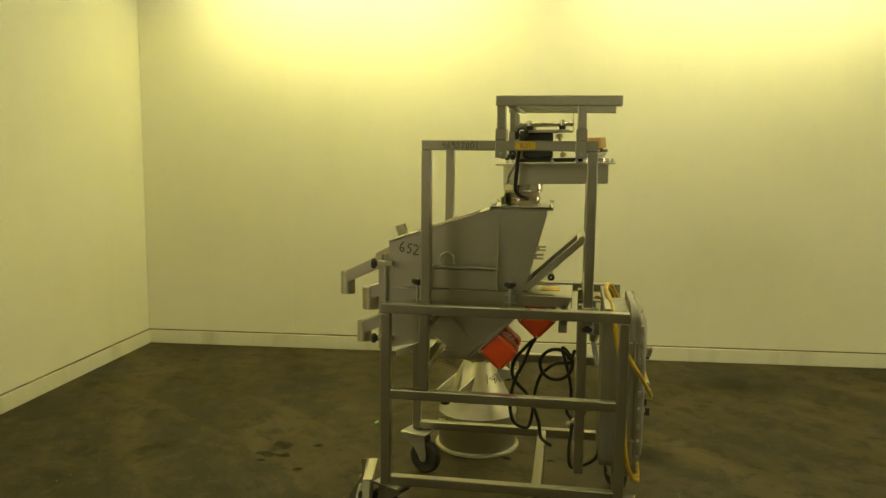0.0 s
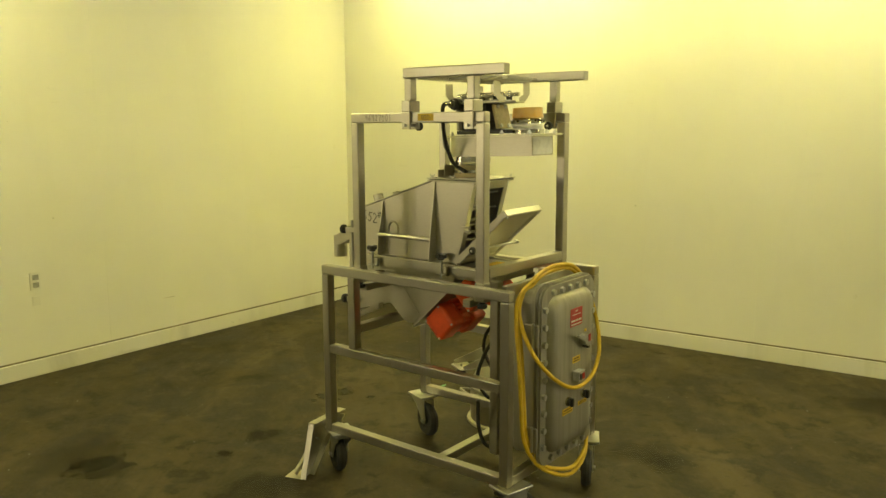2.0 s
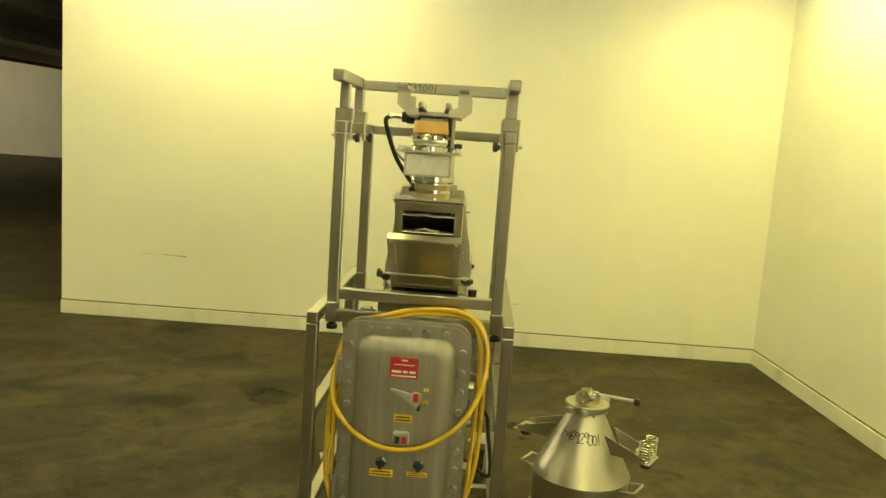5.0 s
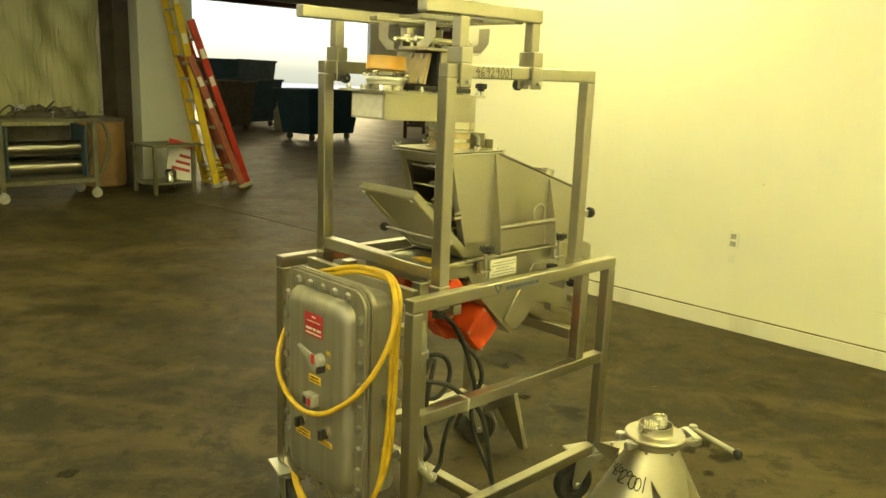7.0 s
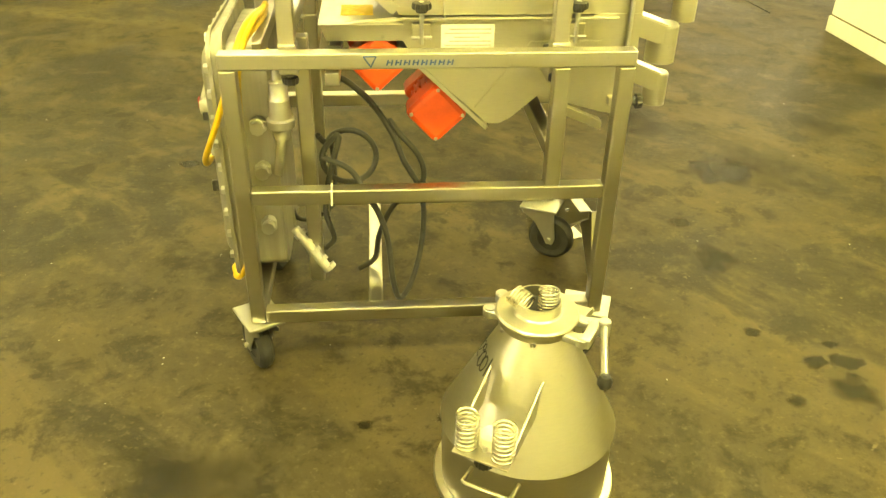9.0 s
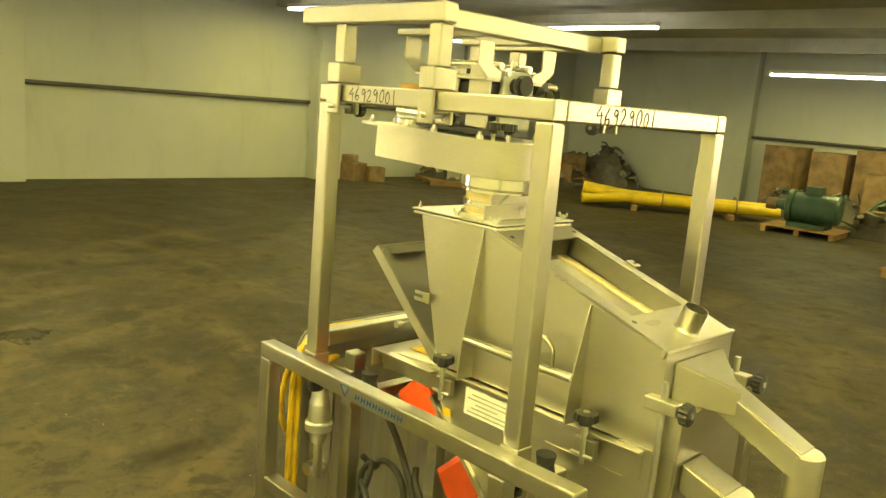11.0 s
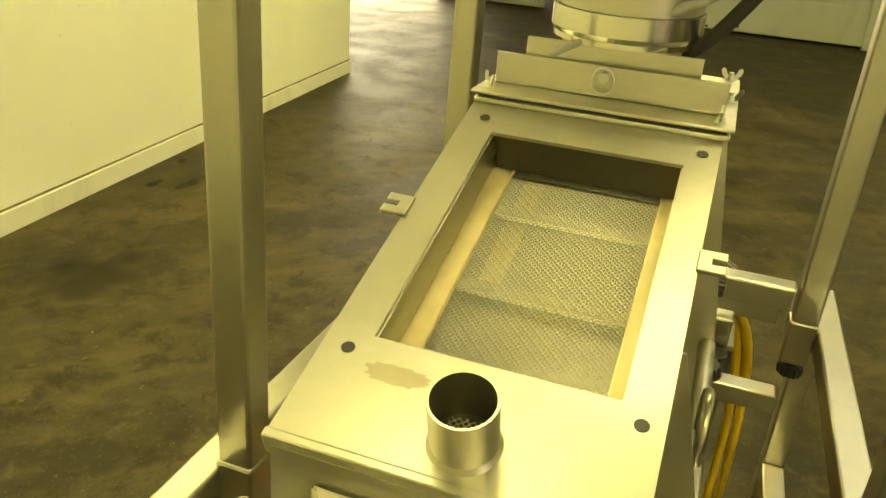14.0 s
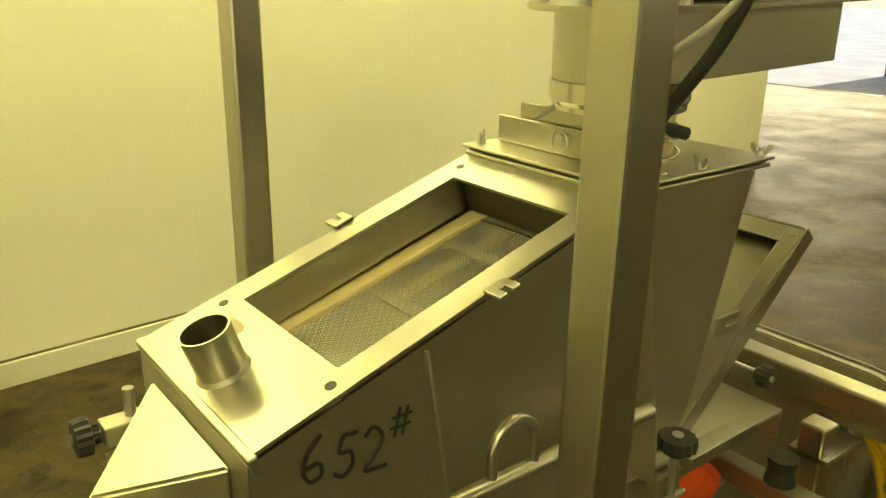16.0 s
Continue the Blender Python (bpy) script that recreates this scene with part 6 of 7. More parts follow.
pallet(11.0, -9.95, -28, 1.35, 1.0)
packer = thing("scrap_machine", "old whitish packaging machine with black panels on a pallet", "machine", (11.0, -9.95, 0.112), -28)
boxes("cabinet", PALE, packer, (-0.20, 0.16, -0.22, 0.24, 0.0, 0.80), bev=0.03, label="dull white cabinet")
boxes("cabinet_door", PALE, packer, (-0.17, 0.13, 0.241, 0.252, 0.08, 0.72), bev=0.005)
for x, z, a in ((-0.42, 0.62, 14), (0.36, 0.58, -18), (0.55, 0.18, 8), (-0.44, 0.16, -6)):
    bm = bmesh.new()
    box(bm, -0.16, 0.16, -0.14, 0.14, -0.13, 0.13, 0.02, pose(x, 0.02, z, 0, a, 0))
    shell = part("side_unit", bm, PALE, packer)
    bm = bmesh.new()
    box(bm, -0.125, 0.125, 0.1405, 0.150, -0.10, 0.10, 0.01, pose(x, 0.02, z, 0, a, 0))
    part("dark_panel", bm, DIRTYBLACK, shell, "black panel")
for x in (-0.44, 0.40):
    rod("leg", DIRTY, packer, (x, 0.0, 0.0), (x, 0.0, 0.5), 0.03)
bm = bmesh.new()
box(bm, -0.24, 0.22, -0.2, 0.2, 0.801, 0.93, 0.04, pose(0, 0, 0, 3, 0, 6))
part("green_cover", bm, GREENP, packer, "dark green rounded cover")
bm = bmesh.new()
box(bm, -0.16, 0.14, -0.12, 0.14, 0.94, 1.20, 0.02, pose(0.02, 0, 0, 0, 6, 18))
part("gearbox", bm, CARD, packer, "rusty brown gearbox")
for p, q in (((-0.62, 0.1, 1.12), (-0.1, 0.05, 0.93)), ((0.1, 0.1, 1.05), (0.55, 0.15, 0.66)), ((-0.3, -0.1, 0.9), (-0.42, 0.0, 0.7)), ((0.0, 0.16, 1.0), (0.42, 0.1, 0.92))):
    rod("arm", DIRTYBLACK, packer, p, q, 0.028)
junk("small_fittings", 11.0, -9.95, -8, 41, "loose fittings and hoses heaped round the old machine", 34, [DIRTY, DIRTY, GREY, CARD, PALE], 1.2, 0.8, 0.5, 0.112, 0.6)
pallet(11.3, -11.6, -12)
junk("scrap_machine", 11.3, -11.6, 0, 5, "pale machine modules stacked on a pallet", 12, [PALE, DIRTY, PALE], 1.0, 0.8, 0.72, 0.112)
junk("small_fittings", 11.3, -11.6, 15, 45, "dark hoses and fittings heaped on pale modules", 16, [DIRTY, DIRTYBLACK, GREY], 0.8, 0.6, 0.85, 0.112, 0.5)
for k, (x, y, w, h) in enumerate(((11.4, -12.85, 0.6, 0.62), (11.0, -13.25, 0.55, 0.82), (10.45, -13.1, 0.55, 0.5), (11.5, -13.6, 0.6, 0.9), (10.7, -13.75, 0.6, 0.7))):
    carton(x, y, 0, w, w * 0.9, h, 17 * k)
junk("scrap_heap", 10.7, -13.2, 25, 8, "heap of brown cartons and dark fittings", 26, [DIRTY, CARD, CARD, DIRTY], 1.7, 0.7, 0.7)
junk("scrap_heap", 10.6, -14.75, 12, 61, "dark heap of old machine parts by the wall", 60, [DIRTY, DIRTYBLACK, DIRTY, GREY], 2.3, 0.9, 1.45)
junk("small_fittings", 10.9, -12.9, 20, 71, "loose fittings heaped over brown cartons", 40, [DIRTY, CARD, GREY, PLY, PALE], 1.8, 0.9, 1.0, 0.0, 0.6)
junk("small_fittings", 5.0, -14.3, 0, 73, "loose dark fittings in front of tall cartons", 46, [DIRTY, DIRTYBLACK, GREY, PALE, GREENP], 2.6, 0.9, 0.95, 0.0, 0.7)
bundle = thing("duct_bundle", "bundle of long yellow ducts lying on blocks", "ducts", (6.6, -11.65, 0), 34.5)
for k in range(5):
    bm = bmesh.new()
    fan = (-0.34, -0.1, 0.0, 0.16, 0.30)[k]
    sweep(bm, [(-1.75, -0.16 + 0.085 * k, 0.19 + 0.06 * (k % 2)), (-0.5, -0.17 + 0.085 * k, 0.20 + 0.05 * (k % 2)), (0.6, -0.16 + 0.08 * k, 0.19 + 0.06 * (k % 2)), (1.0, -0.13 + 0.07 * k, 0.2 + 0.06 * (k % 2)), (1.75, fan, (0.11, 0.34, 0.16, 0.3, 0.12)[k])], 0.075 if k % 2 else 0.09, 12)
    part("duct", bm, YPIPE, bundle, "", 40)
for x in (-1.0, 0.3):
    bm = bmesh.new()
    sweep(bm, [(x, 0.27 * math.cos(a), 0.22 + 0.16 * math.sin(a)) for a in [q * math.tau / 12 for q in range(12)]], 0.012, 6, True, 2)
    part("strap", bm, CARD, bundle, "brown strap round the ducts")
for x in (-0.9, 0.8):
    boxes("bearer", PLY, bundle, (x - 0.05, x + 0.05, -0.45, 0.45, 0.0, 0.095), bev=0.004)
pallet(4.3, -11.75, 6)
gear = thing("gear_motor", "large green gear motor on a pallet", "motor", (4.3, -11.75, 0.112), 6)
bm = bmesh.new()
lathe(bm, [(0.0, -0.5), (0.2, -0.5), (0.24, -0.46), (0.24, 0.2), (0.28, 0.22), (0.28, 0.3), (0.1, 0.36), (0.07, 0.55), (0.0, 0.55)], seg=28, m=pose(0, 0, 0.32, 0, 90, 0))
part("motor_body", bm, GREENP, gear, "", 40)
boxes("motor_feet", GREENP, gear, (-0.35, 0.25, -0.26, 0.26, 0.0, 0.07), bev=0.01)
boxes("terminal_box", GREENP, gear, (-0.2, 0.05, -0.12, 0.12, 0.55, 0.68), bev=0.01)
rod("coupling", CARD, gear, (0.5, 0, 0.32), (0.66, 0, 0.32), 0.1, "rusty orange coupling", 20)
for k, (x, y, h) in enumerate(((6.0, -14.8, 1.35), (5.1, -14.9, 1.3), (4.3, -14.9, 1.4), (3.9, -14.2, 1.0))):
    carton(x, y, 0, 0.7, 0.6, h, 9 * k - 12)
junk("scrap_heap", 3.3, -12.6, 0, 12, "heap of dark pumps and fittings", 34, [DIRTY, CARD, GREENP, DIRTY], 1.4, 0.8, 0.9)
carton(0.3, -15.1, 0, 0.55, 0.45, 1.0, 8, "tall worn brown cardboard box by the wall")
carton(1.35, -15.1, 0, 0.6, 0.45, 1.15, -6, "tall worn brown cardboard box by the wall")
pallet(1.6, -9.15, -4)
wrapped = thing("wrapped_machine", "machine wrapped in clear film on a pallet", "machine", (1.6, -9.15, 0.112), -4)
bm = bmesh.new()
rnd = random.Random(4)
rings = []
for r, z in ((0.46, 0.0), (0.5, 0.25), (0.42, 0.55), (0.33, 0.75), (0.3, 1.0), (0.16, 1.12)):
    rings.append([bm.verts.new((1.15 * r * (1 + 0.18 * rnd.uniform(-1, 1)) * math.cos(k * math.tau / 22), r * (1 + 0.18 * rnd.uniform(-1, 1)) * math.sin(k * math.tau / 22), z)) for k in range(22)])
for a, b in zip(rings, rings[1:]):
    for k in range(22):
        bm.faces.new((a[k], a[(k + 1) % 22], b[(k + 1) % 22], b[k]))
bm.faces.new(rings[-1])
part("film", bm, FILM, wrapped)
bm = bmesh.new()
lathe(bm, [(0.0, 0.0), (0.2, 0.0), (0.22, 0.4), (0.2, 0.8), (0.06, 0.86), (0.0, 0.86)], (0.45, -0.75, 0.0), 24)
drumm = tagged(part("steel_drum", bm, PALE, None, "white cylindrical drum behind the wrapped machine"), category="drum")
drumm.location = (2.0, -13.5, 0.0)
chest = thing("storage_chest", "long cream-yellow enamel chest on the floor", "chest", (0.6, -10.6, 0), 18)
CREAM = plain("cream_enamel", (0.50, 0.46, 0.22), 0.5, 0.3, 3.0)
boxes("chest_body", CREAM, chest, (-0.43, 0.43, -0.3, 0.3, 0.05, 0.42), bev=0.015)
boxes("chest_lid", CREAM, chest, (-0.45, 0.45, -0.32, 0.32, 0.425, 0.475), bev=0.012)
for k in range(4):
    boxes("foot", DIRTY, chest, ((-0.4, 0.3)[k % 2], (-0.3, 0.4)[k % 2], (-0.28, 0.2)[k // 2], (-0.2, 0.28)[k // 2], 0, 0.049), bev=0)
bag = thing("plastic_bag", "crumpled white plastic sheet on the floor", "sheet", (0.9, -8.95, 0))
bm = bmesh.new()
rnd = random.Random(9)
grid = [[bm.verts.new((0.13 * i - 0.5 + rnd.uniform(-0.04, 0.04), 0.13 * j - 0.3 + rnd.uniform(-0.04, 0.04), max(0.004, 0.16 * math.exp(-((i - 4) ** 2 + (j - 2) ** 2) / 5) + rnd.uniform(0, 0.05)))) for j in range(6)] for i in range(9)]
for i in range(8):
    for j in range(5):
        bm.faces.new((grid[i][j], grid[i + 1][j], grid[i + 1][j + 1], grid[i][j + 1]))
part("film", bm, FILM, bag)
junk("scrap_heap", 0.7, -14.3, 0, 21, "heap of old machine parts and cartons", 44, [DIRTY, CARD, PALE, CARD, DIRTY], 2.5, 0.9, 1.25)
junk("scrap_heap", -0.3, -13.0, 0, 23, "low heap of pipes and fittings", 28, [DIRTY, PALE, CARD, DIRTY], 1.5, 0.9, 0.95)
junk("small_fittings", 0.9, -13.7, 0, 75, "pile of pale and dark machine fittings by the wall", 60, [DIRTY, PALE, GREY, CARD, FILM], 2.8, 1.2, 0.8, 0.0, 0.6)
junk("small_fittings", -0.2, -11.9, 0, 77, "low pile of pipes and sacks behind the trolley", 30, [DIRTY, PALE, CARD, GREY], 1.6, 1.0, 0.55, 0.0, 0.6)
sheetb = structure("wall_board", GREY, [(1.9, 2.72, SOUTH + 0.002, SOUTH + 0.06, 0.0, 2.2)], "tall grey steel door panel flat on the wall")
locker = thing("narrow_locker", "tall narrow pale locker by the wall", "locker", (2.05, -15.05, 0))
boxes("locker_body", PALE, locker, (-0.2, 0.2, -0.2, 0.2, 0, 1.3), bev=0.008)
boxes("locker_door", PALE, locker, (-0.18, 0.18, 0.202, 0.215, 0.06, 1.25), bev=0.004)

# roller cart
DULL = metal("dull_roller_steel", (0.30, 0.285, 0.24), 0.34, 0.08, (2, 2, 2), 0.3)
rc = thing("roller_cart", "grey steel trolley carrying two polished rollers", "trolley", (-0.67, -7.86, 0), 0)
for sx in (-1, 1):
    for sy in (-1, 1):
        boxes("post", FRAMEGREY, rc, (sx * 0.52 - 0.025, sx * 0.52 + 0.025, sy * 0.28 - 0.025, sy * 0.28 + 0.025, 0.14, 0.93), bev=0.004)
        bm = bmesh.new()
        lathe(bm, [(0.0, -0.02), (0.06, -0.02), (0.065, 0.0), (0.06, 0.02), (0.0, 0.02)], seg=20, m=pose(sx * 0.52, sy * 0.28, 0.067, 90))
        wheel = part("wheel", bm, GREY, rc)
        boxes("wheel_fork", ZINC, wheel, (sx * 0.52 - 0.02, sx * 0.52 + 0.02, sy * 0.28 - 0.03, sy * 0.28 + 0.03, 0.132, 0.14), bev=0.001)
boxes("deck", FRAMEGREY, rc, (-0.56, 0.56, -0.3, 0.3, 0.2, 0.25), bev=0.005)
for sy in (-1, 1):
    boxes("top_rail", FRAMEGREY, rc, (-0.56, 0.56, sy * 0.28 - 0.03, sy * 0.28 + 0.03, 0.931, 0.97), bev=0.005)
for sx in (-1, 1):
    boxes("side_plate", plain("dull_blue_plate", (0.03, 0.06, 0.09), 0.5, 0.3, 6.0), rc, (sx * 0.44 - 0.015, sx * 0.44 + 0.015, -0.24, 0.24, 0.27, 0.88), bev=0.01)
for sy in (-1, 1):
    wire("end_handle", FRAMEGREY, rc, [(-0.55, sy * 0.26, 0.26), (-0.66, sy * 0.26, 0.45), (-0.70, sy * 0.26, 0.70), (-0.64, sy * 0.26, 0.90), (-0.55, sy * 0.26, 0.95)], 0.018)
boxes("back_plate", DIRTY, rc, (-0.42, 0.42, -0.25, -0.23, 0.3, 0.85), bev=0.004)
for z in (0.375, 0.60):
    rod("roller", DULL, rc, (-0.42, 0.02, z), (0.42, 0.02, z), 0.095, "polished steel roller", 28)
junk("small_parts", -0.67, -7.86, 0, 31, "loose dark fittings lying on the trolley", 18, [DIRTY, DIRTYBLACK, DIRTY, GREY], 0.95, 0.45, 0.12, 0.972, 0.6)
# barrel and work table
barrel = thing("fibre_drum", "brown fibreboard drum beside the pillar", "drum", (-1.72, -8.72, 0))
bm = bmesh.new()
lathe(bm, [(0.0, 0.0), (0.27, 0.0), (0.285, 0.03), (0.28, 0.05), (0.28, 0.84), (0.287, 0.86), (0.28, 0.9), (0.0, 0.9)], seg=32)
part("drum_body", bm, PLY, barrel)
bm = bmesh.new()
lathe(bm, [(0.0, 0.915), (0.29, 0.915), (0.293, 0.89), (0.288, 0.865)], seg=32)
part("drum_lid", bm, DIRTY, barrel)
tab = thing("work_table", "small grey steel table with a low shelf", "table", (-2.12, -7.72, 0), 5)
for sx in (-1, 1):
    for sy in (-1, 1):
        boxes("leg", FRAMEGREY, tab, (sx * 0.27 - 0.02, sx * 0.27 + 0.02, sy * 0.25 - 0.02, sy * 0.25 + 0.02, 0.0, 0.6), bev=0.003)
boxes("tabletop", FRAMEGREY, tab, (-0.31, 0.31, -0.29, 0.29, 0.601, 0.63), bev=0.004)
boxes("low_shelf", FRAMEGREY, tab, (-0.28, 0.28, -0.26, 0.26, 0.12, 0.14), bev=0.003)
signb = thing("sign_board", "white sign board with a red band leaning on the table", "sign", (-2.27, -7.62, 0.16), 5)
bm = bmesh.new()
box(bm, -0.2, 0.2, 0.0, 0.012, 0.0, 0.52, 0.002, pose(0, 0, 0, 14, -16, 0))
board = part("board", bm, PAPER, signb)
bm = bmesh.new()
box(bm, -0.2, 0.2, 0.0125, 0.0145, 0.43, 0.515, 0, pose(0, 0, 0, 14, -16, 0))
part("red_band", bm, RED, board)
for k in range(3):
    bm = bmesh.new()
    box(bm, -0.14, 0.13 - 0.05 * k, 0.0125, 0.014, 0.12 + 0.09 * k, 0.16 + 0.09 * k, 0, pose(0, 0, 0, 14, -16, 0))
    part("print_bar", bm, RED, board)
can = thing("metal_can", "shiny metal can on the table's low shelf", "can", (-2.15, -7.6, 0.141))
bm = bmesh.new()
lathe(bm, [(0.0, 0.0), (0.075, 0.0), (0.078, 0.01), (0.075, 0.02), (0.075, 0.14), (0.05, 0.17), (0.0, 0.17)], seg=24)
part("can_body", bm, POLISH, can)
# pillar and plastic curtain
structure("pillar", BLOCK, [(-2.92, -2.14, -9.25, -8.42, 0, CEILING)], "broad pale painted pillar with scuffs")
structure("pillar_edge", DARK, [(-2.139, -1.93, -9.2, -8.7, 0, CEILING)], "dark steel edge beside the pillar")
CURT = wall_material("plastic_curtain", (0.46, 0.46, 0.26), (0.30, 0.30, 0.17), 0.5)
bm = bmesh.new()
cols, rows = 110, 22
rnd = random.Random(2)
g = []
for i in range(cols + 1):
    x = -1.98 + 1.95 * i / cols
    col = []
    for j in range(rows + 1):
        z = 0.55 + (CEILING - 0.6) * j / rows
        fold = 0.045 * math.sin(9 * x + 2.2 * z) + 0.04 * math.sin(13 * x - 7.5 * z + 1.0) + 0.03 * math.sin(6 * x + 11 * z) + 0.012 * rnd.uniform(-1, 1)
        col.append(bm.verts.new((x, -9.4 + fold, z)))
    g.append(col)
for i in range(cols):
    for j in range(rows):
        bm.faces.new((g[i][j], g[i + 1][j], g[i + 1][j + 1], g[i][j + 1]))
curtain = part("plastic_curtain", bm, CURT, None, "creased translucent plastic sheet hung from the roof", 60)
tagged(curtain, "creased translucent plastic sheet hung from the roof", "curtain")
sol = curtain.modifiers.new("thickness", "SOLIDIFY")
sol.thickness = 0.004


def ladder(x, y, turn, lean, length, width, mat, name, label, tread=PALE):
    """A fibreglass ladder with channel rails, leaning folded against the pillar."""
    l = thing(name, label, "ladder", (x, y, 0), turn)
    m = pose(0, 0, 0, lean, 0, 0)
    for s in (-1, 1):
        bm = bmesh.new()
        box(bm, s * width / 2 - 0.006, s * width / 2 + 0.006, -0.045, 0.045, 0.02, length, 0.002, m)
        for e in (-1, 1):
            box(bm, s * width / 2 - 0.03 * (s > 0) - 0.006, s * width / 2 + 0.03 * (s < 0) + 0.006, e * 0.041 - 0.005, e * 0.041 + 0.005, 0.02, length, 0.002, m)
        rail = part("rail", bm, mat, l)
        for z in (0.62, 0.78):
            bm = bmesh.new()
            box(bm, s * width / 2 + s * 0.0061, s * width / 2 + s * 0.0072, -0.03, 0.03, length * z, length * z + 0.13, 0, m)
            part("label", bm, PAPER, rail, "faded white label")
        bm = bmesh.new()
        box(bm, s * width / 2 - 0.03, s * width / 2 + 0.03, -0.06, 0.06, 0.0, 0.05, 0.006, m)
        part("foot", bm, tread, l)
    for k in range(int(length / 0.3)):
        bm = bmesh.new()
        box(bm, -width / 2 + 0.0065, width / 2 - 0.0065, -0.036, 0.036, 0.28 + 0.3 * k, 0.31 + 0.3 * k, 0.003, m)
        part("rung", bm, tread, l)


FADEDRED = plain("faded_red_rail", (0.33, 0.10, 0.065), 0.55, 0.35, 8.0)
ladder(-2.90, -7.94, 84, 11.5, 3.15, 0.44, YPIPE, "step_ladder", "tall yellow fibreglass ladder leaning on the pillar")
ladder(-3.36, -7.90, 84, 19, 2.35, 0.42, REDP, "step_ladder", "red fibreglass ladder leaning on the pillar")
ladder(-3.20, -7.72, 84, 22, 1.9, 0.36, FADEDRED, "step_ladder", "short faded red ladder leaning in front of another")
coilw = thing("hose_coil", "coiled orange hose lying behind the ladders", "hose", (-3.05, -8.12, 0))
wire("hose", YPIPE, coilw, [(0.16 * math.cos(k * 0.7), 0.13 * math.sin(k * 0.7), 0.03 + 0.009 * k) for k in range(34)], 0.022)


# far yard side: skips and racks
def skip(x, y, turn, w, d, h, mat=None):
    s = thing("waste_skip", "dark blue steel skip on small wheels", "skip", (x, y, 0), turn)
    bm = bmesh.new()
    lo, hi = 0.82, 1.0
    ring = []
    for z, k in ((0.16, lo), (h, hi), (h, hi - 0.05), (0.22, lo - 0.05)):
        ring.append([bm.verts.new((a * w / 2 * k, b * d / 2 * k, z)) for a, b in ((-1, -1), (1, -1), (1, 1), (-1, 1))])
    for a, b in zip(ring, ring[1:]):
        for k in range(4):
            bm.faces.new((a[k], a[(k + 1) % 4], b[(k + 1) % 4], b[k]))
    bm.faces.new(ring[0])
    bm.faces.new(ring[-1])
    part("tub", bm, mat or BLUEP, s)
    for a, b in ((-1, -1), (1, -1), (1, 1), (-1, 1)):
        rod("wheel", DIRTY, s, (a * w * 0.33 - 0.03, b * d * 0.33, 0.079), (a * w * 0.33 + 0.03, b * d * 0.33, 0.079), 0.078)
    boxes("rim", mat or BLUEP, s, (-w / 2 - 0.03, w / 2 + 0.03, -d / 2 - 0.03, -d / 2 + 0.02, h - 0.06, h + 0.01), (-w / 2 - 0.03, w / 2 + 0.03, d / 2 - 0.02, d / 2 + 0.03, h - 0.06, h + 0.01), bev=0.005)


skip(-9.0, -14.1, 8, 1.75, 1.2, 1.2)
skip(-9.6, -18.6, 20, 1.6, 1.4, 1.35)
skip(-10.5, -20.6, 28, 2.2, 1.4, 1.9)
skip(-8.2, -17.2, 12, 1.2, 1.0, 1.3, DIRTY)
canb = thing("milk_can", "dull white metal can on the floor", "can", (-9.75, -16.9, 0))
bm = bmesh.new()
lathe(bm, [(0.0, 0.0), (0.24, 0.0), (0.25, 0.04), (0.25, 0.5), (0.14, 0.66), (0.16, 0.75), (0.0, 0.75)], seg=24)
part("can_body", bm, PALE, canb)
for k, (x, y) in enumerate(((-12.4, -13.7), (-13.8, -12.0), (-11.2, -11.3))):
    r = thing("pallet_rack", "dark steel storage rack with boxes", "rack", (x, y, 0), 32)
    for sx in (-1, 1):
        for sy in (-1, 1):
            boxes("upright", RUST, r, (sx * 0.9 - 0.04, sx * 0.9 + 0.04, sy * 0.45 - 0.04, sy * 0.45 + 0.04, 0, 2.7), bev=0.004)
    for z in (0.3, 1.3, 2.2):
        boxes("shelf", DIRTY, r, (-0.94, 0.94, -0.45, 0.45, z, z + 0.08), bev=0.004)
        boxes("load", (CARD, DIRTY, PALE)[(k + int(z)) % 3], r, (-0.8, -0.05, -0.4, 0.35, z + 0.082, z + 0.55), bev=0.01)
        boxes("load", (DIRTY, RUST, CARD)[(k + int(z)) % 3], r, (0.1, 0.8, -0.4, 0.35, z + 0.082, z + 0.42), bev=0.01)
structure("header_beam", RUST, [(-24, -0.7, -14.04, -13.85, 3.02, CEILING)], "dark rust-brown header beam across the hall")


# ---- small things on walls and floor ----
def on_west(y, z, w, h, d, mat, name, label, category):
    """A flat thing fixed to the west partition."""
    x = -2.66 + (2.86 - y) * math.tan(radians(1.4))
    o = thing(name, label, category, (x, y, z), -88.6 + 90)
    boxes("plate", mat, o, (0.001, d, -w / 2, w / 2, -h / 2, h / 2), bev=0.001)
    return o


socket = on_west(-0.075, 0.62, 0.07, 0.11, 0.010, BOARD, "wall_outlet", "grimy white wall outlet with two sockets", "outlet")
boxes("socket_face", GREY, socket, (0.012, 0.014, -0.02, 0.02, 0.008, 0.042), (0.012, 0.014, -0.02, 0.02, -0.042, -0.008), bev=0.001)
# Thin plate added in place of a scuff below the outlet.
socket = on_west(-0.075, 0.49, 0.05, 0.06, 0.004, BOARD, "scuff_plate", "small pale plate standing in for a scuff on the wall", "plate")


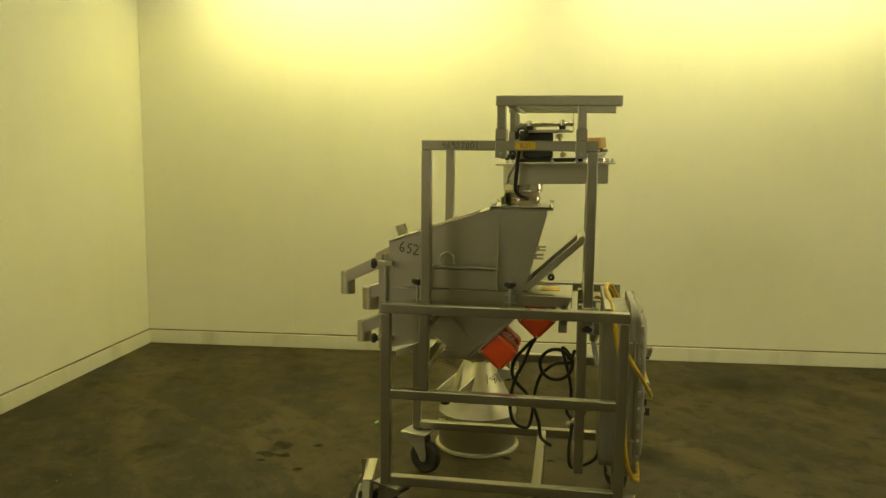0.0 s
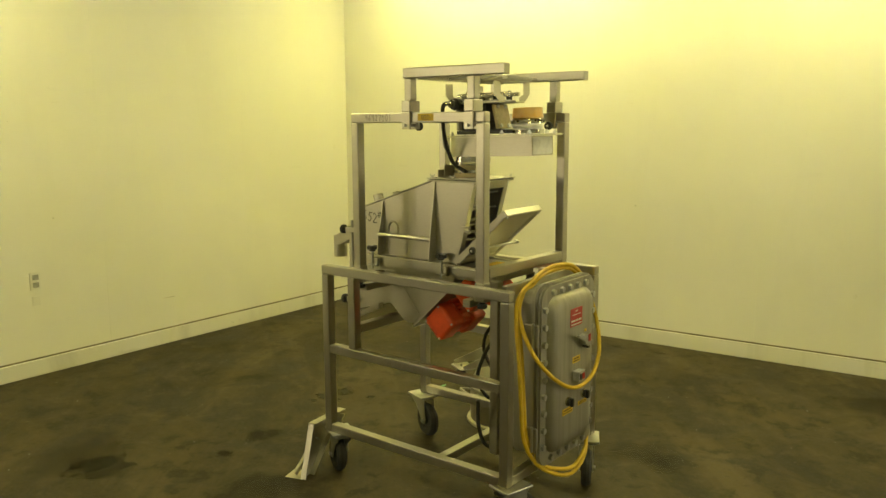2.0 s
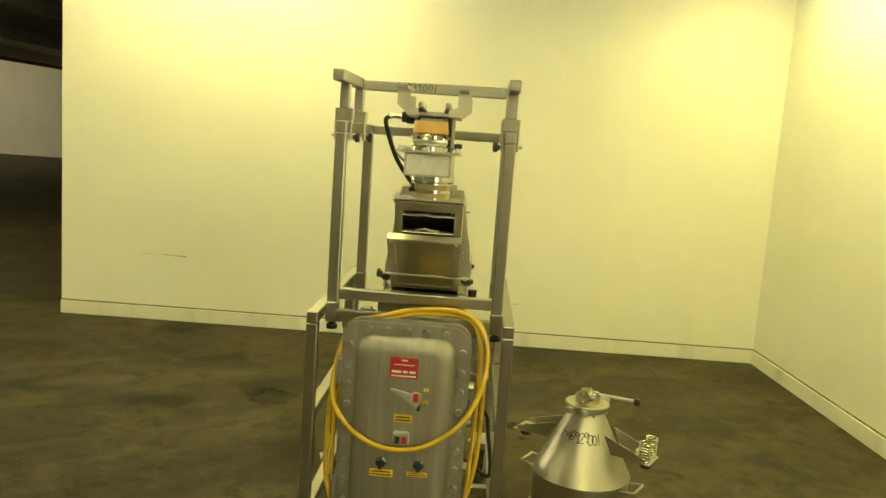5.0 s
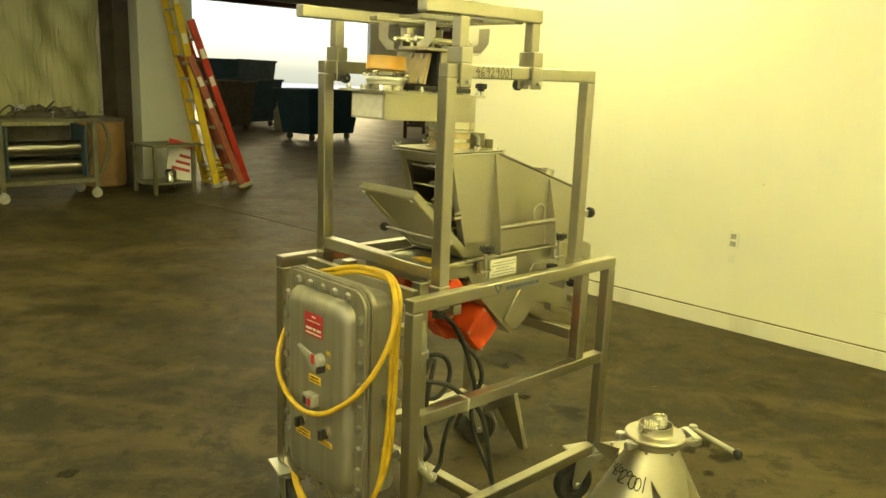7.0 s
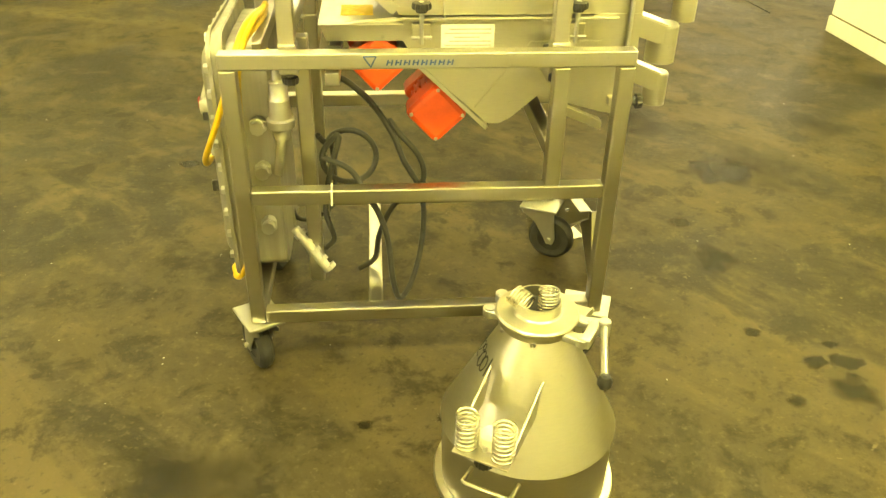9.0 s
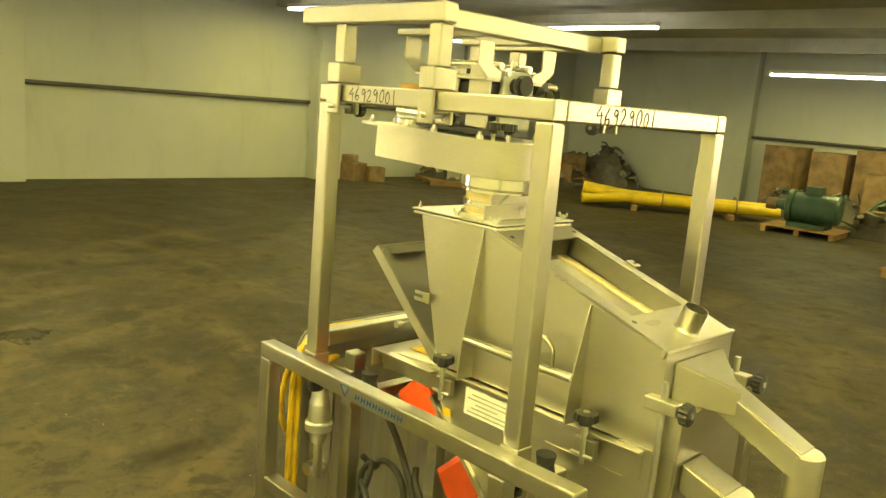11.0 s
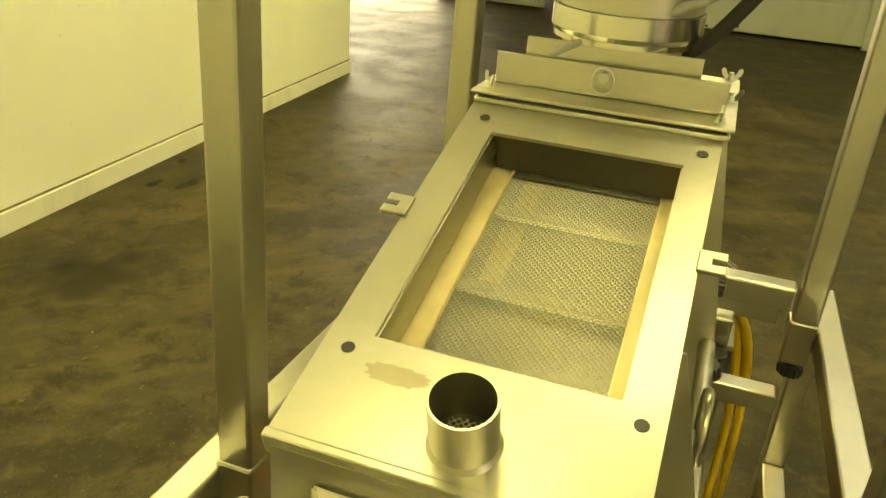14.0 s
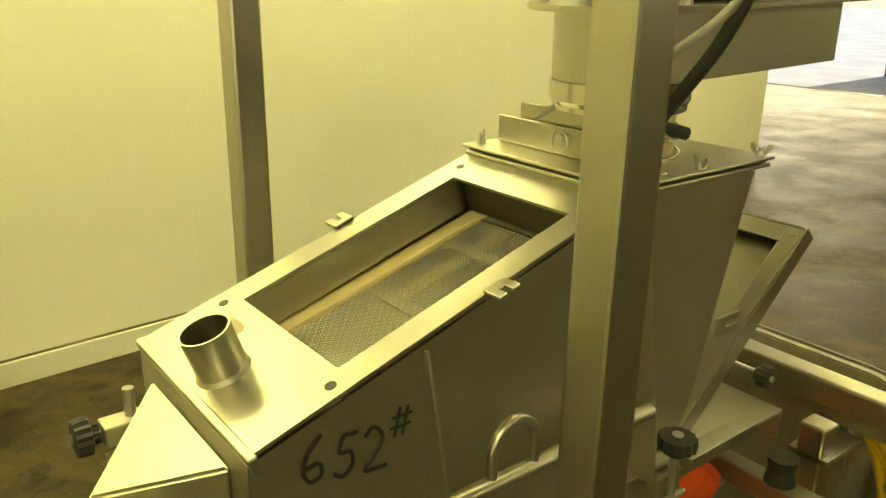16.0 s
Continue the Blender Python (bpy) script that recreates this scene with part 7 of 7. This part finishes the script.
for y, z, w, h in ((-1.93, 0.535, 0.36, 0.005), (-1.80, 0.53, 0.12, 0.008), (0.9, 0.34, 0.10, 0.004)):
    structure("scuff_mark", SCUFF, [(0.0005, 0.0016, -w / 2, w / 2, -h / 2, h / 2)], "thin dark scuff on the painted panel", pose(-2.66 + (2.86 - y) * math.tan(radians(1.4)), y, z, 0, 0, 1.4), 0)


def blob(name, x, y, rx, ry, seed, mat, label, z=0.004):
    """A thin irregular stain lying on the floor."""
    rnd = random.Random(seed)
    bm = bmesh.new()
    ph = [rnd.uniform(0, 6.28) for _ in range(5)]
    vs = []
    for k in range(40):
        a = k * math.tau / 40
        r = 1 + 0.16 * math.sin(2 * a + ph[0]) + 0.13 * math.sin(3 * a + ph[1]) + 0.09 * math.sin(5 * a + ph[2]) + 0.06 * math.sin(9 * a + ph[3])
        vs.append(bm.verts.new((x + rx * r * math.cos(a), y + ry * r * math.sin(a), z - 0.003)))
    bm.faces.new(vs)
    return tagged(part(name, bm, mat, None), label, "", "", "structure")


STAINS = ((-0.76, 0.88, 0.08, 0.08), (-0.80, 0.74, 0.045, 0.045), (-0.70, 0.73, 0.04, 0.033), (-0.80, 0.65, 0.026, 0.024), (-0.57, 0.91, 0.03, 0.034), (-0.57, 0.57, 0.03, 0.024),
          (-0.62, 0.13, 0.085, 0.075), (-0.92, -0.6, 0.15, 0.15), (-0.57, -0.15, 0.046, 0.045), (0.46, 0.91, 0.036, 0.027), (0.69, 0.92, 0.022, 0.019), (1.49, -0.79, 0.04, 0.035),
          (3.01, 2.87, 0.08, 0.045), (2.92, 3.02, 0.06, 0.03), (3.29, 3.12, 0.035, 0.03), (3.59, 3.03, 0.09, 0.045), (4.0, 3.15, 0.075, 0.05), (4.45, 0.23, 0.16, 0.14))
STREAKS = ((-1.6, -1.11, 0.09, 0.15), (-1.13, -0.63, 0.15, 0.23), (-2.4, -1.55, 0.07, 0.08), (-0.11, -0.27, 0.16, 0.15), (-0.15, 2.78, 0.06, 0.11), (0.41, 2.82, 0.06, 0.045),
           (0.11, 2.80, 0.055, 0.03), (-2.28, -1.74, 0.12, 0.13), (-0.68, -1.2, 0.11, 0.2), (1.89, 2.5, 0.24, 0.18), (2.42, 0.2, 0.1, 0.2), (1.10, 1.09, 0.18, 0.13))
for k, (x, y, rx, ry) in enumerate(STAINS):
    blob("oil_stain", x, y, rx * 1.15, ry * 1.15, k, STAIN, "dark oil stain soaked into the concrete")
for k, (x, y, rx, ry) in enumerate(STREAKS):
    blob("faded_stain", x, y, rx * 1.3, ry * 1.3, 40 + k, FADED, "faded dark patch on the concrete", 0.0045)
joint_bm = bmesh.new()
sweep(joint_bm, [(-1.85, -9.0, -0.0035), (-2.0, -7.4, -0.0035), (-2.05, -6.4, -0.0035), (-2.14, -5.4, -0.0035), (-2.2, -4.4, -0.0035), (-2.3, -3.2, -0.0035)], 0.008, 6)
tagged(part("floor_crack", joint_bm, DIRTYBLACK, None), "long dark crack across the concrete", "", "", "structure")
tape = blob("green_scrap", -0.345, 1.325, 0.012, 0.024, 77, plain("green_tape", (0.16, 0.46, 0.22), 0.5, 0.2, 30.0), "scrap of bright green tape on the floor", 0.006)
rnd = random.Random(11)
crumbs_v, crumbs_f = [], []
for k in range(130):
    x, y, s = rnd.uniform(-2.4, 3.4), rnd.uniform(-1.6, 2.6), rnd.uniform(0.0012, 0.004)
    a = rnd.uniform(0, 6.28)
    i = len(crumbs_v)
    for dx, dy, z in ((-s, -s * 0.5, 0.001), (s, -s * 0.4, 0.001), (s * 0.6, s * 0.6, 0.001), (-s * 0.5, s * 0.5, 0.001), (0, 0, 0.001 + s * 0.6)):
        crumbs_v.append((x + dx * math.cos(a) - dy * math.sin(a), y + dx * math.sin(a) + dy * math.cos(a), z))
    for q in range(4):
        crumbs_f.append((i + q, i + (q + 1) % 4, i + 4))
me = bpy.data.meshes.new("floor_crumbs")
me.from_pydata(crumbs_v, [], crumbs_f)
me.materials.append(GREY)
tagged(new("floor_crumbs", me), "scattered pale crumbs and chips on the concrete", "debris", "", "stuff")
